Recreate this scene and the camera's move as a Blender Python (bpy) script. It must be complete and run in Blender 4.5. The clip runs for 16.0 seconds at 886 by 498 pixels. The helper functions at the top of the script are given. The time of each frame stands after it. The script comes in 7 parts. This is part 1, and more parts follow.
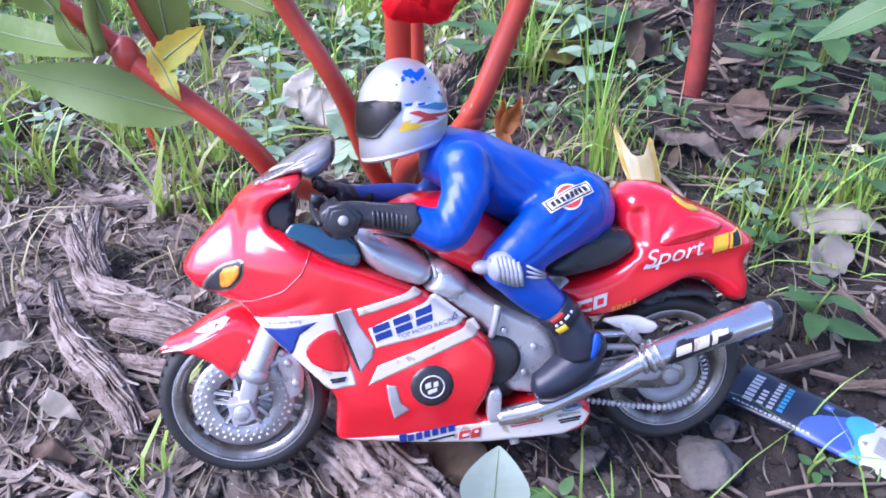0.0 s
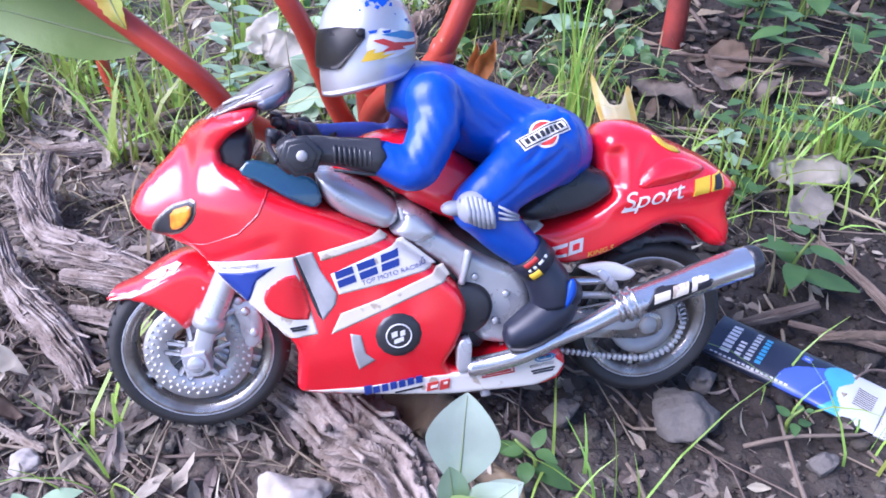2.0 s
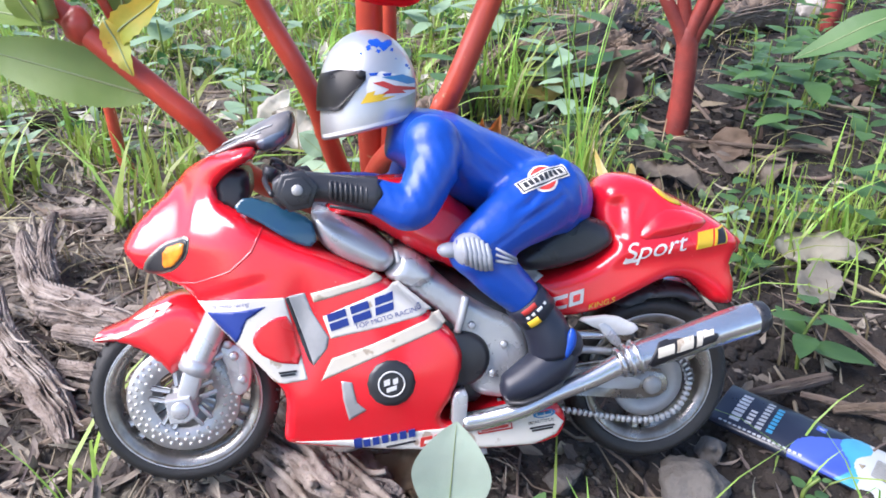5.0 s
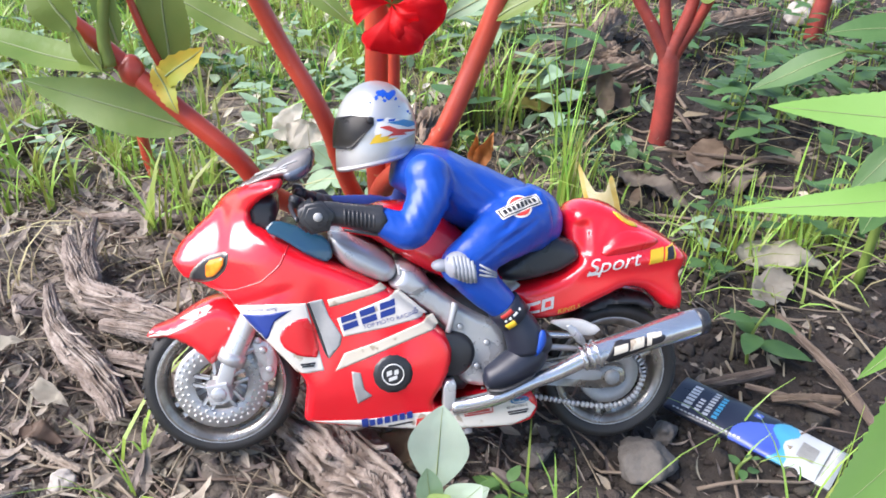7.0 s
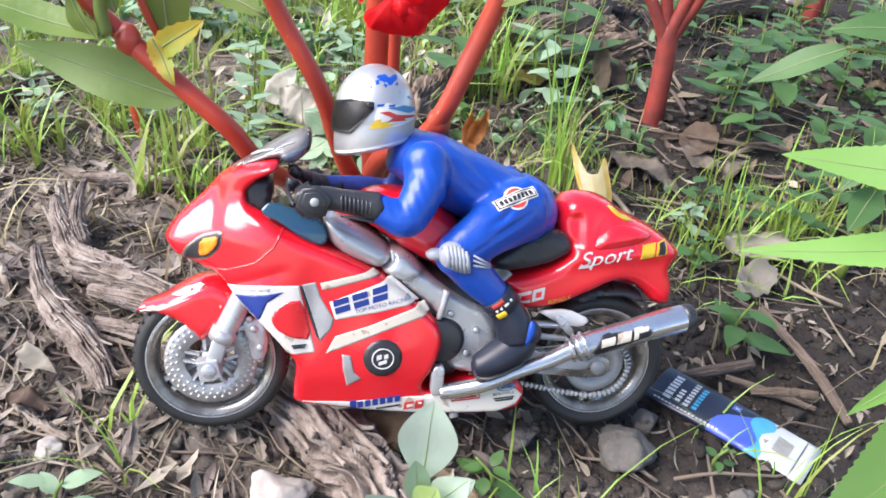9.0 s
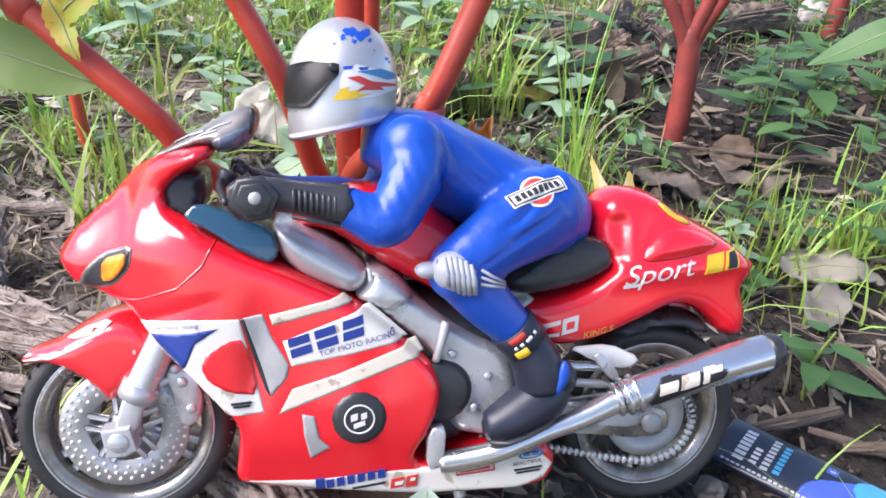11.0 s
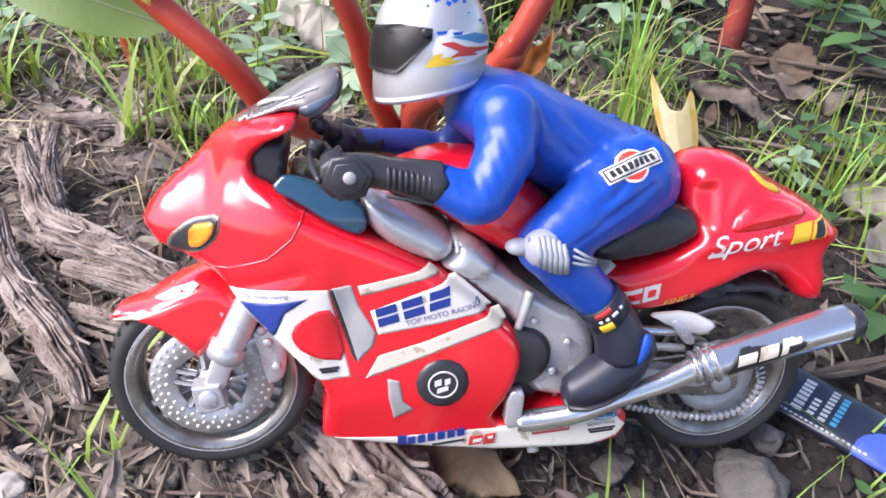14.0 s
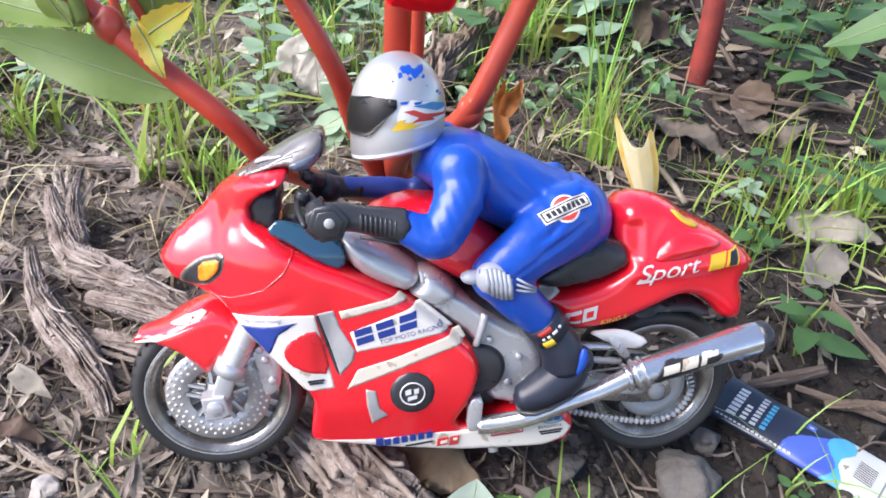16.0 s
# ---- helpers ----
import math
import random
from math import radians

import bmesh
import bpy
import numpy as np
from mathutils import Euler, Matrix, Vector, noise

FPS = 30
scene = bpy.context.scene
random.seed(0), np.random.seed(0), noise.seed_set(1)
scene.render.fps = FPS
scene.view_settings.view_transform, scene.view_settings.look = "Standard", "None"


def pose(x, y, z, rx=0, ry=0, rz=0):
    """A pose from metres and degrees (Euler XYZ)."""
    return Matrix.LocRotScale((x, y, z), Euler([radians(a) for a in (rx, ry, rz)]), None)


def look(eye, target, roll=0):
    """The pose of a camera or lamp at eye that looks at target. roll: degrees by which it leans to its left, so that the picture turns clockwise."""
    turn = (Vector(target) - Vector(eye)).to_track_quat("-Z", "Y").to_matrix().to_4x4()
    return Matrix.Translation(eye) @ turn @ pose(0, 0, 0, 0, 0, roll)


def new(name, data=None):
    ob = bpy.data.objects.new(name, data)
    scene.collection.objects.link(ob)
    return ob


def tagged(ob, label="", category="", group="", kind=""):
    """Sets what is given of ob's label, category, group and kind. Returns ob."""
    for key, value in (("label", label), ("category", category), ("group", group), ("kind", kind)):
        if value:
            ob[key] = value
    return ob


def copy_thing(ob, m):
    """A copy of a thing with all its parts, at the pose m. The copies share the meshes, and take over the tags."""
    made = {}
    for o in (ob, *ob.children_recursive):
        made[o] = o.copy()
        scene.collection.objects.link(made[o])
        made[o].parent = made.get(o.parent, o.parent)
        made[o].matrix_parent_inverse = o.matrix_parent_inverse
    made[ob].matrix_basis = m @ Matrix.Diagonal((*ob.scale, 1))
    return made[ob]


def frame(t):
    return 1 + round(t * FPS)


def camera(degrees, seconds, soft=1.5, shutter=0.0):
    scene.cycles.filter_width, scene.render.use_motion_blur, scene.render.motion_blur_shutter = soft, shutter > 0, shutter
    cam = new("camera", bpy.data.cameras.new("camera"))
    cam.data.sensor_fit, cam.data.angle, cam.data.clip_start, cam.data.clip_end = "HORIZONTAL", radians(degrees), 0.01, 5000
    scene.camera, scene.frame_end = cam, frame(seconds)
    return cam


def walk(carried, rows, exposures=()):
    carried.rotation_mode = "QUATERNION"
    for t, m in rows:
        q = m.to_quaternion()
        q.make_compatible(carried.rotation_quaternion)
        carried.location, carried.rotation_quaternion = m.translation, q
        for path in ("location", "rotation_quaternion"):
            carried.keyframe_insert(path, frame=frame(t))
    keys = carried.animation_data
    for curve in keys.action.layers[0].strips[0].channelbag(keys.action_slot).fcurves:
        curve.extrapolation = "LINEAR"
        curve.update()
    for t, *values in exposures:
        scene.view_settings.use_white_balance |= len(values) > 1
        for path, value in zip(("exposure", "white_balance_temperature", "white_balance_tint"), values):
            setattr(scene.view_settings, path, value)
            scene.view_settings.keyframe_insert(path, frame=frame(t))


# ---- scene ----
cam = camera(59.1, 16.0, soft=1.7)
PATH = [
    (0, (0.0831, -0.3206, 0.4035), (-0.0363, 0.1652, 0.0722), -0.63),
    (0.5, (0.0874, -0.3282, 0.3969), (-0.0225, 0.1540, 0.0573), -0.54),
    (1, (0.0875, -0.3271, 0.4014), (-0.0130, 0.1534, 0.0564), 1.28),
    (1.5, (0.0883, -0.3239, 0.3885), (-0.0110, 0.1536, 0.0391), 1.48),
    (2, (0.0831, -0.3057, 0.3787), (-0.0135, 0.1693, 0.0251), 0.82),
    (2.5, (0.0782, -0.2791, 0.3494), (-0.0158, 0.2050, 0.0076), 0.87),
    (3, (0.0787, -0.2720, 0.3430), (-0.0199, 0.2208, 0.0152), 1.77),
    (3.5, (0.0826, -0.2743, 0.3462), (-0.0234, 0.2333, 0.0443), 1.12),
    (4, (0.0779, -0.2751, 0.3266), (-0.0309, 0.2423, 0.0430), 0.44),
    (4.2, (0.0786, -0.2781, 0.3181), (-0.0292, 0.2415, 0.0382), 0.92),
    (6.3, (0.1152, -0.3757, 0.4074), (-0.0043, 0.1322, 0.1113), 1.22),
    (6.5, (0.1112, -0.3777, 0.4057), (-0.0050, 0.1336, 0.1141), 1.22),
    (7, (0.1121, -0.3776, 0.4036), (-0.0029, 0.1323, 0.1090), 1.81),
    (7.5, (0.1155, -0.3792, 0.4096), (0.0046, 0.1304, 0.1129), 2.40),
    (8, (0.1126, -0.3834, 0.4112), (0.0116, 0.1255, 0.1100), 2.76),
    (8.5, (0.1006, -0.3797, 0.4115), (0.0036, 0.1210, 0.0954), 4.30),
    (9, (0.1021, -0.3710, 0.4207), (0.0052, 0.1258, 0.0987), 5.21),
    (9.2, (0.0994, -0.3699, 0.4188), (0.0029, 0.1266, 0.0960), 4.80),
    (11.3, (0.0817, -0.2569, 0.3243), (-0.0259, 0.2596, 0.0384), 3.22),
    (11.5, (0.0781, -0.2546, 0.3215), (-0.0312, 0.2564, 0.0267), 3.04),
    (12, (0.0759, -0.2497, 0.3227), (-0.0426, 0.2513, 0.0145), 3.37),
    (12.5, (0.0684, -0.2328, 0.3239), (-0.0523, 0.2623, 0.0073), 2.45),
    (13, (0.0488, -0.2198, 0.3275), (-0.0660, 0.2614, -0.0120), 2.18),
    (13.5, (0.0253, -0.2213, 0.3469), (-0.0763, 0.2491, -0.0115), 2.83),
    (14, (0.0447, -0.2465, 0.3689), (-0.0534, 0.2133, -0.0038), 4.53),
    (14.5, (0.0504, -0.2608, 0.3773), (-0.0498, 0.1953, 0.0006), 4.27),
    (15, (0.0581, -0.2568, 0.3897), (-0.0426, 0.2027, 0.0172), 3.35),
    (15.5, (0.0680, -0.2789, 0.4040), (-0.0348, 0.1850, 0.0376), 3.66),
    (16, (0.0757, -0.2924, 0.4172), (-0.0301, 0.1762, 0.0577), 3.38),
]
LIGHT = [(0, 0.89, 5350, 32), (2.5, 0.89, 5450, 31), (3.5, 0.89, 5850, 32), (4.5, 0.89, 6000, 22), (6.5, 0.89, 6400, 16), (9.0, 0.89, 6400, 16), (11.5, 0.89, 6300, 20), (13.5, 0.89, 6350, 22), (16, 0.87, 6300, 18)]
walk(cam, [(t, look(eye, target, roll)) for t, eye, target, roll in PATH], LIGHT)
# ---------------------------------------------------------------- light
world = bpy.data.worlds.new("sky")
scene.world = world
world.use_nodes = True
_n = world.node_tree.nodes
_sky = _n.new("ShaderNodeTexSky")
_sky.sky_type, _sky.sun_disc = "NISHITA", False
_sky.sun_elevation, _sky.sun_rotation = radians(45), radians(-125)
world.node_tree.links.new(_sky.outputs[0], _n["Background"].inputs[0])
_n["Background"].inputs[1].default_value = 0.15
sun = new("sun", bpy.data.lights.new("sun", "SUN"))
sun.data.energy, sun.data.angle, sun.data.color = 4.1, radians(50), (1.0, 0.96, 0.90)
sun.matrix_world = look((-0.80, -0.42, 0.92), (0, 0, 0))


# ---------------------------------------------------------------- materials
def mat(name, col, rough=0.5, metal=0.0, col2=None, scale=60.0, mix=0.5, bump=0.0, bscale=200.0, coat=0.0, spec=0.5,
        vary=0.0, trans=0.0, wear=None, wear_at=0.62, wscale=90.0, wear_rough=0.7, island=False, damp_shade=None, bdist=0.002):
    """Principled material with mottling at two scales, optional worn patches, relief and leaf translucency."""
    m = bpy.data.materials.new(name)
    m.use_nodes = True
    nt = m.node_tree
    N, L = nt.nodes, nt.links
    b = N["Principled BSDF"]
    b.inputs["Roughness"].default_value = rough
    b.inputs["Metallic"].default_value = metal
    b.inputs["Specular IOR Level"].default_value = spec
    b.inputs["Coat Weight"].default_value = coat
    b.inputs["Coat Roughness"].default_value = 0.12
    b.inputs["Coat IOR"].default_value = 1.65
    tc = N.new("ShaderNodeTexCoord")
    col2 = col2 or tuple(c * 0.75 for c in col)

    def noise_node(sc, detail=5.0):
        n = N.new("ShaderNodeTexNoise")
        n.inputs["Scale"].default_value = sc
        n.inputs["Detail"].default_value = detail
        L.new(tc.outputs["Object"], n.inputs["Vector"])
        return n

    def mixer(fac, a, c):
        k = N.new("ShaderNodeMix")
        k.data_type = "RGBA"
        if isinstance(fac, float):
            k.inputs[0].default_value = fac
        else:
            L.new(fac, k.inputs[0])
        for sock, val in ((k.inputs[6], a), (k.inputs[7], c)):
            if isinstance(val, tuple):
                sock.default_value = (*val, 1)
            else:
                L.new(val, sock)
        return k.outputs[2]

    def ramp(src, lo, hi):
        r = N.new("ShaderNodeMapRange")
        r.inputs[1].default_value, r.inputs[2].default_value = lo, hi
        L.new(src, r.inputs[0])
        return r.outputs[0]

    big = noise_node(scale)
    fine = noise_node(scale * 6.3, 3.0)
    c = mixer(ramp(big.outputs[0], 0.5 - 0.35 * (1.2 - mix), 0.5 + 0.35 * (1.2 - mix)), col, col2)
    c = mixer(ramp(fine.outputs[0], 0.3, 1.6), c, col2)
    # moist soil and tree shade, both put into the base colour round one point
    if damp_shade:
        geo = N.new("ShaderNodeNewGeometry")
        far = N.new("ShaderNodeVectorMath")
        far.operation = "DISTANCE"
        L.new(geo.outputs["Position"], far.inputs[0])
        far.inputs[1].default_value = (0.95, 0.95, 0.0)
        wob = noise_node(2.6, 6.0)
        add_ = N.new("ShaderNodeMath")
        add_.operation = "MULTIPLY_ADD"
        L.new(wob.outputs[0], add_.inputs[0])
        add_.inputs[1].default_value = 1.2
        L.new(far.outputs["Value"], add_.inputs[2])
        c = mixer(ramp(add_.outputs[0], 1.96, 1.60), c, damp_shade)
    if vary:
        if island:
            rnd = N.new("ShaderNodeNewGeometry").outputs["Random Per Island"]
        else:
            rnd = N.new("ShaderNodeObjectInfo").outputs["Random"]
        h = N.new("ShaderNodeHueSaturation")
        k = N.new("ShaderNodeMapRange")
        k.inputs[3].default_value, k.inputs[4].default_value = 1 - vary, 1 + vary
        L.new(rnd, k.inputs[0])
        L.new(k.outputs[0], h.inputs["Value"])
        k2 = N.new("ShaderNodeMapRange")
        k2.inputs[3].default_value, k2.inputs[4].default_value = 0.5 - 0.07 * vary, 0.5 + 0.07 * vary
        L.new(rnd, k2.inputs[0])
        L.new(k2.outputs[0], h.inputs["Hue"])
        L.new(c, h.inputs["Color"])
        c = h.outputs[0]
    r = ramp(big.outputs[0], 0.2, 0.8)
    rr = N.new("ShaderNodeMapRange")
    rr.inputs[3].default_value, rr.inputs[4].default_value = max(0.03, rough - 0.08), min(1.0, rough + 0.1)
    L.new(r, rr.inputs[0])
    rsock = rr.outputs[0]
    if wear:
        wn = noise_node(wscale, 8.0)
        fac = ramp(wn.outputs[0], wear_at, wear_at + 0.04)
        c = mixer(fac, c, wear)
        k = N.new("ShaderNodeMix")
        L.new(fac, k.inputs[0])
        L.new(rsock, k.inputs[2])
        k.inputs[3].default_value = wear_rough
        rsock = k.outputs[0]
    L.new(c, b.inputs["Base Color"])
    L.new(rsock, b.inputs["Roughness"])
    if bump:
        bn = noise_node(bscale, 8.0)
        bp = N.new("ShaderNodeBump")
        bp.inputs["Strength"].default_value = bump
        bp.inputs["Distance"].default_value = bdist
        L.new(bn.outputs[0], bp.inputs["Height"])
        L.new(bp.outputs[0], b.inputs["Normal"])
    if trans:
        tr = N.new("ShaderNodeBsdfTranslucent")
        L.new(c, tr.inputs["Color"])
        mx = N.new("ShaderNodeMixShader")
        mx.inputs[0].default_value = trans
        L.new(b.outputs[0], mx.inputs[1])
        L.new(tr.outputs[0], mx.inputs[2])
        L.new(mx.outputs[0], N["Material Output"].inputs[0])
    return m


RED = mat("red_plastic", (0.84, 0.011, 0.024), 0.22, col2=(0.76, 0.008, 0.018), scale=25, bump=0.03, bscale=400, coat=0.75,
          wear=(0.82, 0.45, 0.42), wear_at=0.755, wscale=260)
RED2 = mat("red_plastic_scuffed", (0.83, 0.014, 0.027), 0.30, col2=(0.74, 0.01, 0.02), scale=30, bump=0.05, bscale=300, coat=1.0,
           wear=(0.85, 0.62, 0.58), wear_at=0.70, wscale=120)
BLUE = mat("blue_vinyl", (0.006, 0.075, 0.44), 0.36, col2=(0.004, 0.058, 0.37), scale=30, bump=0.22, bscale=170, coat=0.12)
DARKMETAL = mat("dark_grey_metal", (0.10, 0.10, 0.105), 0.35, metal=0.4, col2=(0.06, 0.06, 0.065), scale=70, bump=0.05)
SILVER = mat("silver_paint", (0.60, 0.61, 0.625), 0.29, metal=0.5, col2=(0.52, 0.53, 0.545), scale=60, bump=0.05, bscale=500)
GREYP = mat("grey_plastic", (0.50, 0.50, 0.49), 0.42, metal=0.25, col2=(0.34, 0.34, 0.34), scale=60, bump=0.06, bscale=400)
CHROME = mat("chrome", (0.80, 0.81, 0.83), 0.22, metal=0.9, col2=(0.6, 0.6, 0.62), scale=60, wear=(0.35, 0.33, 0.3), wear_at=0.70, wscale=160)
HELMET = mat("helmet_silver", (0.55, 0.555, 0.56), 0.34, metal=0.6, col2=(0.48, 0.485, 0.49), scale=50, coat=0.25,
             wear=(0.12, 0.12, 0.15), wear_at=0.715, wscale=330)
BLACK = mat("black_plastic", (0.024, 0.025, 0.028), 0.30, col2=(0.036, 0.037, 0.042), scale=80, bump=0.05, bscale=500)
VISOR = mat("visor_black", (0.02, 0.018, 0.018), 0.30, col2=(0.028, 0.026, 0.026), scale=80)
SMOKE = mat("smoked_screen", (0.14, 0.125, 0.118), 0.30, metal=0.3, col2=(0.24, 0.225, 0.215), scale=45, mix=0.8, coat=0.5, wear=(0.46, 0.44, 0.42), wear_at=0.70, wscale=90)
RUBBER = mat("tyre_rubber", (0.014, 0.015, 0.017), 0.55, col2=(0.030, 0.029, 0.028), scale=50, bump=0.2, bscale=500, wear=(0.10, 0.085, 0.07), wear_at=0.72, wscale=120)
DIRTY = mat("rim_dusty", (0.46, 0.44, 0.40), 0.28, metal=0.75, col2=(0.22, 0.20, 0.18), scale=70, mix=0.8, bump=0.05)
WHITE_ST = mat("sticker_white", (0.76, 0.72, 0.66), 0.42, col2=(0.72, 0.68, 0.6), scale=60, wear=(0.46, 0.38, 0.29), wear_at=0.61, wscale=110)
CREAM_ST = mat("sticker_cream", (0.70, 0.64, 0.54), 0.42, col2=(0.64, 0.58, 0.46), scale=60, wear=(0.42, 0.34, 0.25), wear_at=0.59, wscale=110)
# print ink; also stands for the shade on the rider's far sleeve
NAVY = mat("navy_ink_sleeve_shade", (0.02, 0.05, 0.28), 0.4)
INK = mat("ink_black", (0.02, 0.02, 0.025), 0.45)
INKRED = mat("ink_red", (0.62, 0.05, 0.04), 0.4)
INKGREEN = mat("ink_green", (0.02, 0.14, 0.07), 0.4)
YELLOW = mat("ink_yellow", (0.85, 0.55, 0.03), 0.4)
WHITE = mat("white_print", (0.80, 0.79, 0.76), 0.4)
SKYINK = mat("ink_sky_blue", (0.05, 0.25, 0.50), 0.4)
ORANGE = mat("orange_lens", (0.85, 0.15, 0.008), 0.18, col2=(0.92, 0.33, 0.02), scale=150, mix=0.9, coat=0.6)
CLEARBLUE = mat("clear_blue_grey", (0.10, 0.135, 0.19), 0.22, col2=(0.15, 0.17, 0.21), scale=50, coat=0.4)
TEAL = mat("dark_blue_plastic", (0.012, 0.05, 0.12), 0.16, col2=(0.02, 0.08, 0.12), scale=40, coat=0.5)
SUITGREY = mat("pad_grey", (0.38, 0.395, 0.42), 0.4, col2=(0.30, 0.32, 0.37), scale=60, wear=(0.05, 0.08, 0.4), wear_at=0.68, wscale=220)
BOOT = mat("boot_dark", (0.012, 0.015, 0.028), 0.36, col2=(0.022, 0.026, 0.042), scale=60, bump=0.05)
# SOIL and CLOD turn darker to the right and back: moisture plus painted shade
SOIL = mat("soil", (0.085, 0.070, 0.057), 0.97, col2=(0.185, 0.157, 0.130), scale=14, mix=0.7, bump=0.9, bscale=130, wear=(0.26, 0.22, 0.175), wear_at=0.62, wscale=45, wear_rough=0.97, damp_shade=(0.027, 0.021, 0.017), bdist=0.006)
CLOD = mat("soil_clod", (0.085, 0.070, 0.057), 0.98, col2=(0.17, 0.142, 0.118), scale=40, bump=0.8, bscale=300, vary=0.45, island=True, damp_shade=(0.033, 0.026, 0.021), bdist=0.004)
STONE = mat("stone", (0.165, 0.152, 0.138), 0.92, col2=(0.105, 0.094, 0.083), scale=45, bump=0.8, bscale=160, bdist=0.004)
PALESTONE = mat("pale_stone", (0.42, 0.39, 0.355), 0.92, col2=(0.33, 0.30, 0.265), scale=45, bump=0.6, bscale=120)
LITTER = mat("leaf_litter", (0.22, 0.165, 0.118), 0.8, col2=(0.13, 0.096, 0.070), scale=30, bump=0.4, bscale=200, vary=0.6, island=True, trans=0.1)
DRYLEAF = mat("dry_leaf", (0.34, 0.26, 0.185), 0.75, col2=(0.22, 0.16, 0.11), scale=40, bump=0.5, bscale=150, vary=0.25, trans=0.12)
WHITELEAF = mat("white_dead_leaf", (0.74, 0.71, 0.64), 0.65, col2=(0.60, 0.54, 0.46), scale=40, bump=0.4, bscale=150, vary=0.10, trans=0.12)
PALELEAF = mat("bleached_leaf", (0.56, 0.53, 0.44), 0.7, col2=(0.42, 0.38, 0.31), scale=40, bump=0.4, bscale=150, vary=0.15, trans=0.12)
ORANGELEAF = mat("orange_dry_leaf", (0.60, 0.30, 0.10), 0.6, col2=(0.48, 0.18, 0.05), scale=60, bump=0.3, trans=0.15)
YELLOWLEAF = mat("yellow_leaf", (0.62, 0.42, 0.04), 0.5, col2=(0.36, 0.40, 0.06), scale=30, mix=0.9, bump=0.2, trans=0.3, wear=(0.30, 0.16, 0.05), wear_at=0.66, wscale=90)
OCHRELEAF = mat("ochre_leaf", (0.50, 0.38, 0.15), 0.6, col2=(0.42, 0.36, 0.10), scale=40, mix=0.8, bump=0.3, trans=0.2, wear=(0.30, 0.20, 0.10), wear_at=0.66, wscale=90)
PEELRIM = mat("peel_yellow", (0.80, 0.56, 0.10), 0.5, col2=(0.86, 0.72, 0.32), scale=60, mix=0.7, bump=0.15, trans=0.15)
PEEL = mat("peel_cream", (0.86, 0.82, 0.64), 0.5, col2=(0.82, 0.68, 0.30), scale=28, mix=0.6, bump=0.15, trans=0.15)
GRASS = mat("grass_blade", (0.21, 0.36, 0.040), 0.36, col2=(0.40, 0.50, 0.12), scale=12, vary=0.5, island=True, trans=0.35)
GRASSDRY = mat("grass_dry", (0.42, 0.36, 0.21), 0.7, col2=(0.30, 0.24, 0.13), scale=12, vary=0.35, island=True, trans=0.2)
WEED = mat("weed_leaf", (0.058, 0.138, 0.040), 0.5, col2=(0.095, 0.19, 0.058), scale=30, bump=0.25, bscale=180, vary=0.3, island=True, trans=0.25)
PALEWEED = mat("pale_weed_leaf", (0.24, 0.37, 0.22), 0.55, col2=(0.32, 0.44, 0.28), scale=25, bump=0.2, bscale=180, vary=0.25, island=True, trans=0.25)
BALSAM = mat("balsam_leaf", (0.125, 0.215, 0.040), 0.42, col2=(0.20, 0.27, 0.065), scale=18, bump=0.25, bscale=140, vary=0.15, trans=0.3, wear=(0.24, 0.16, 0.06), wear_at=0.70, wscale=40)
NEARLEAF = mat("bright_leaf", (0.22, 0.46, 0.085), 0.42, col2=(0.30, 0.53, 0.15), scale=18, bump=0.2, bscale=140, trans=0.42)
YOUNGLEAF = mat("young_leaf", (0.30, 0.44, 0.12), 0.5, col2=(0.40, 0.52, 0.20), scale=25, bump=0.2, bscale=200, trans=0.3)
VEIN = mat("leaf_vein", (0.34, 0.42, 0.20), 0.5, trans=0.2)
# darker copy of REDSTEM: dusty flecks, and canopy shade put into its colour
DUSTYSHADESTEM = mat("dusty_red_stem_shaded", (0.33, 0.050, 0.036), 0.55, col2=(0.20, 0.035, 0.028), scale=40, mix=0.8, bump=0.4, bscale=120, wear=(0.45, 0.33, 0.24), wear_at=0.70, wscale=70)
REDSTEM = mat("red_stem", (0.52, 0.068, 0.033), 0.38, col2=(0.36, 0.048, 0.027), scale=22, mix=0.8, bump=0.15, bscale=180, coat=0.15, wear=(0.42, 0.22, 0.12), wear_at=0.68, wscale=110)
GREENSTEM = mat("green_stem", (0.17, 0.25, 0.05), 0.5)
PETAL = mat("red_petal", (0.85, 0.012, 0.018), 0.55, col2=(0.72, 0.006, 0.015), scale=30, bump=0.15, trans=0.3)
BARK = mat("weathered_root", (0.38, 0.325, 0.28), 0.92, col2=(0.19, 0.15, 0.12), scale=45, mix=0.9, bump=1.0, bscale=330, vary=0.2, island=True, wear=(0.14, 0.11, 0.09), wear_at=0.68, wscale=300, wear_rough=0.95)
PALEBARK = mat("pale_brown_root", (0.30, 0.225, 0.165), 0.85, col2=(0.16, 0.12, 0.088), scale=25, mix=0.8, bump=0.8, bscale=90)
BROWNBARK = mat("brown_root", (0.19, 0.14, 0.10), 0.85, col2=(0.10, 0.075, 0.055), scale=25, mix=0.8, bump=0.8, bscale=90)
TWIG = mat("dry_twig", (0.25, 0.20, 0.152), 0.88, col2=(0.15, 0.115, 0.085), scale=40, bump=0.5, bscale=200, vary=0.35, island=True)
TUBE_DK = mat("tube_black", (0.012, 0.016, 0.030), 0.30, col2=(0.02, 0.025, 0.045), scale=30, bump=0.15, bscale=60, coat=0.3)
TUBE_BL = mat("tube_blue", (0.040, 0.075, 0.42), 0.30, col2=(0.075, 0.13, 0.52), scale=25, mix=0.8, bump=0.15, bscale=60, coat=0.3)
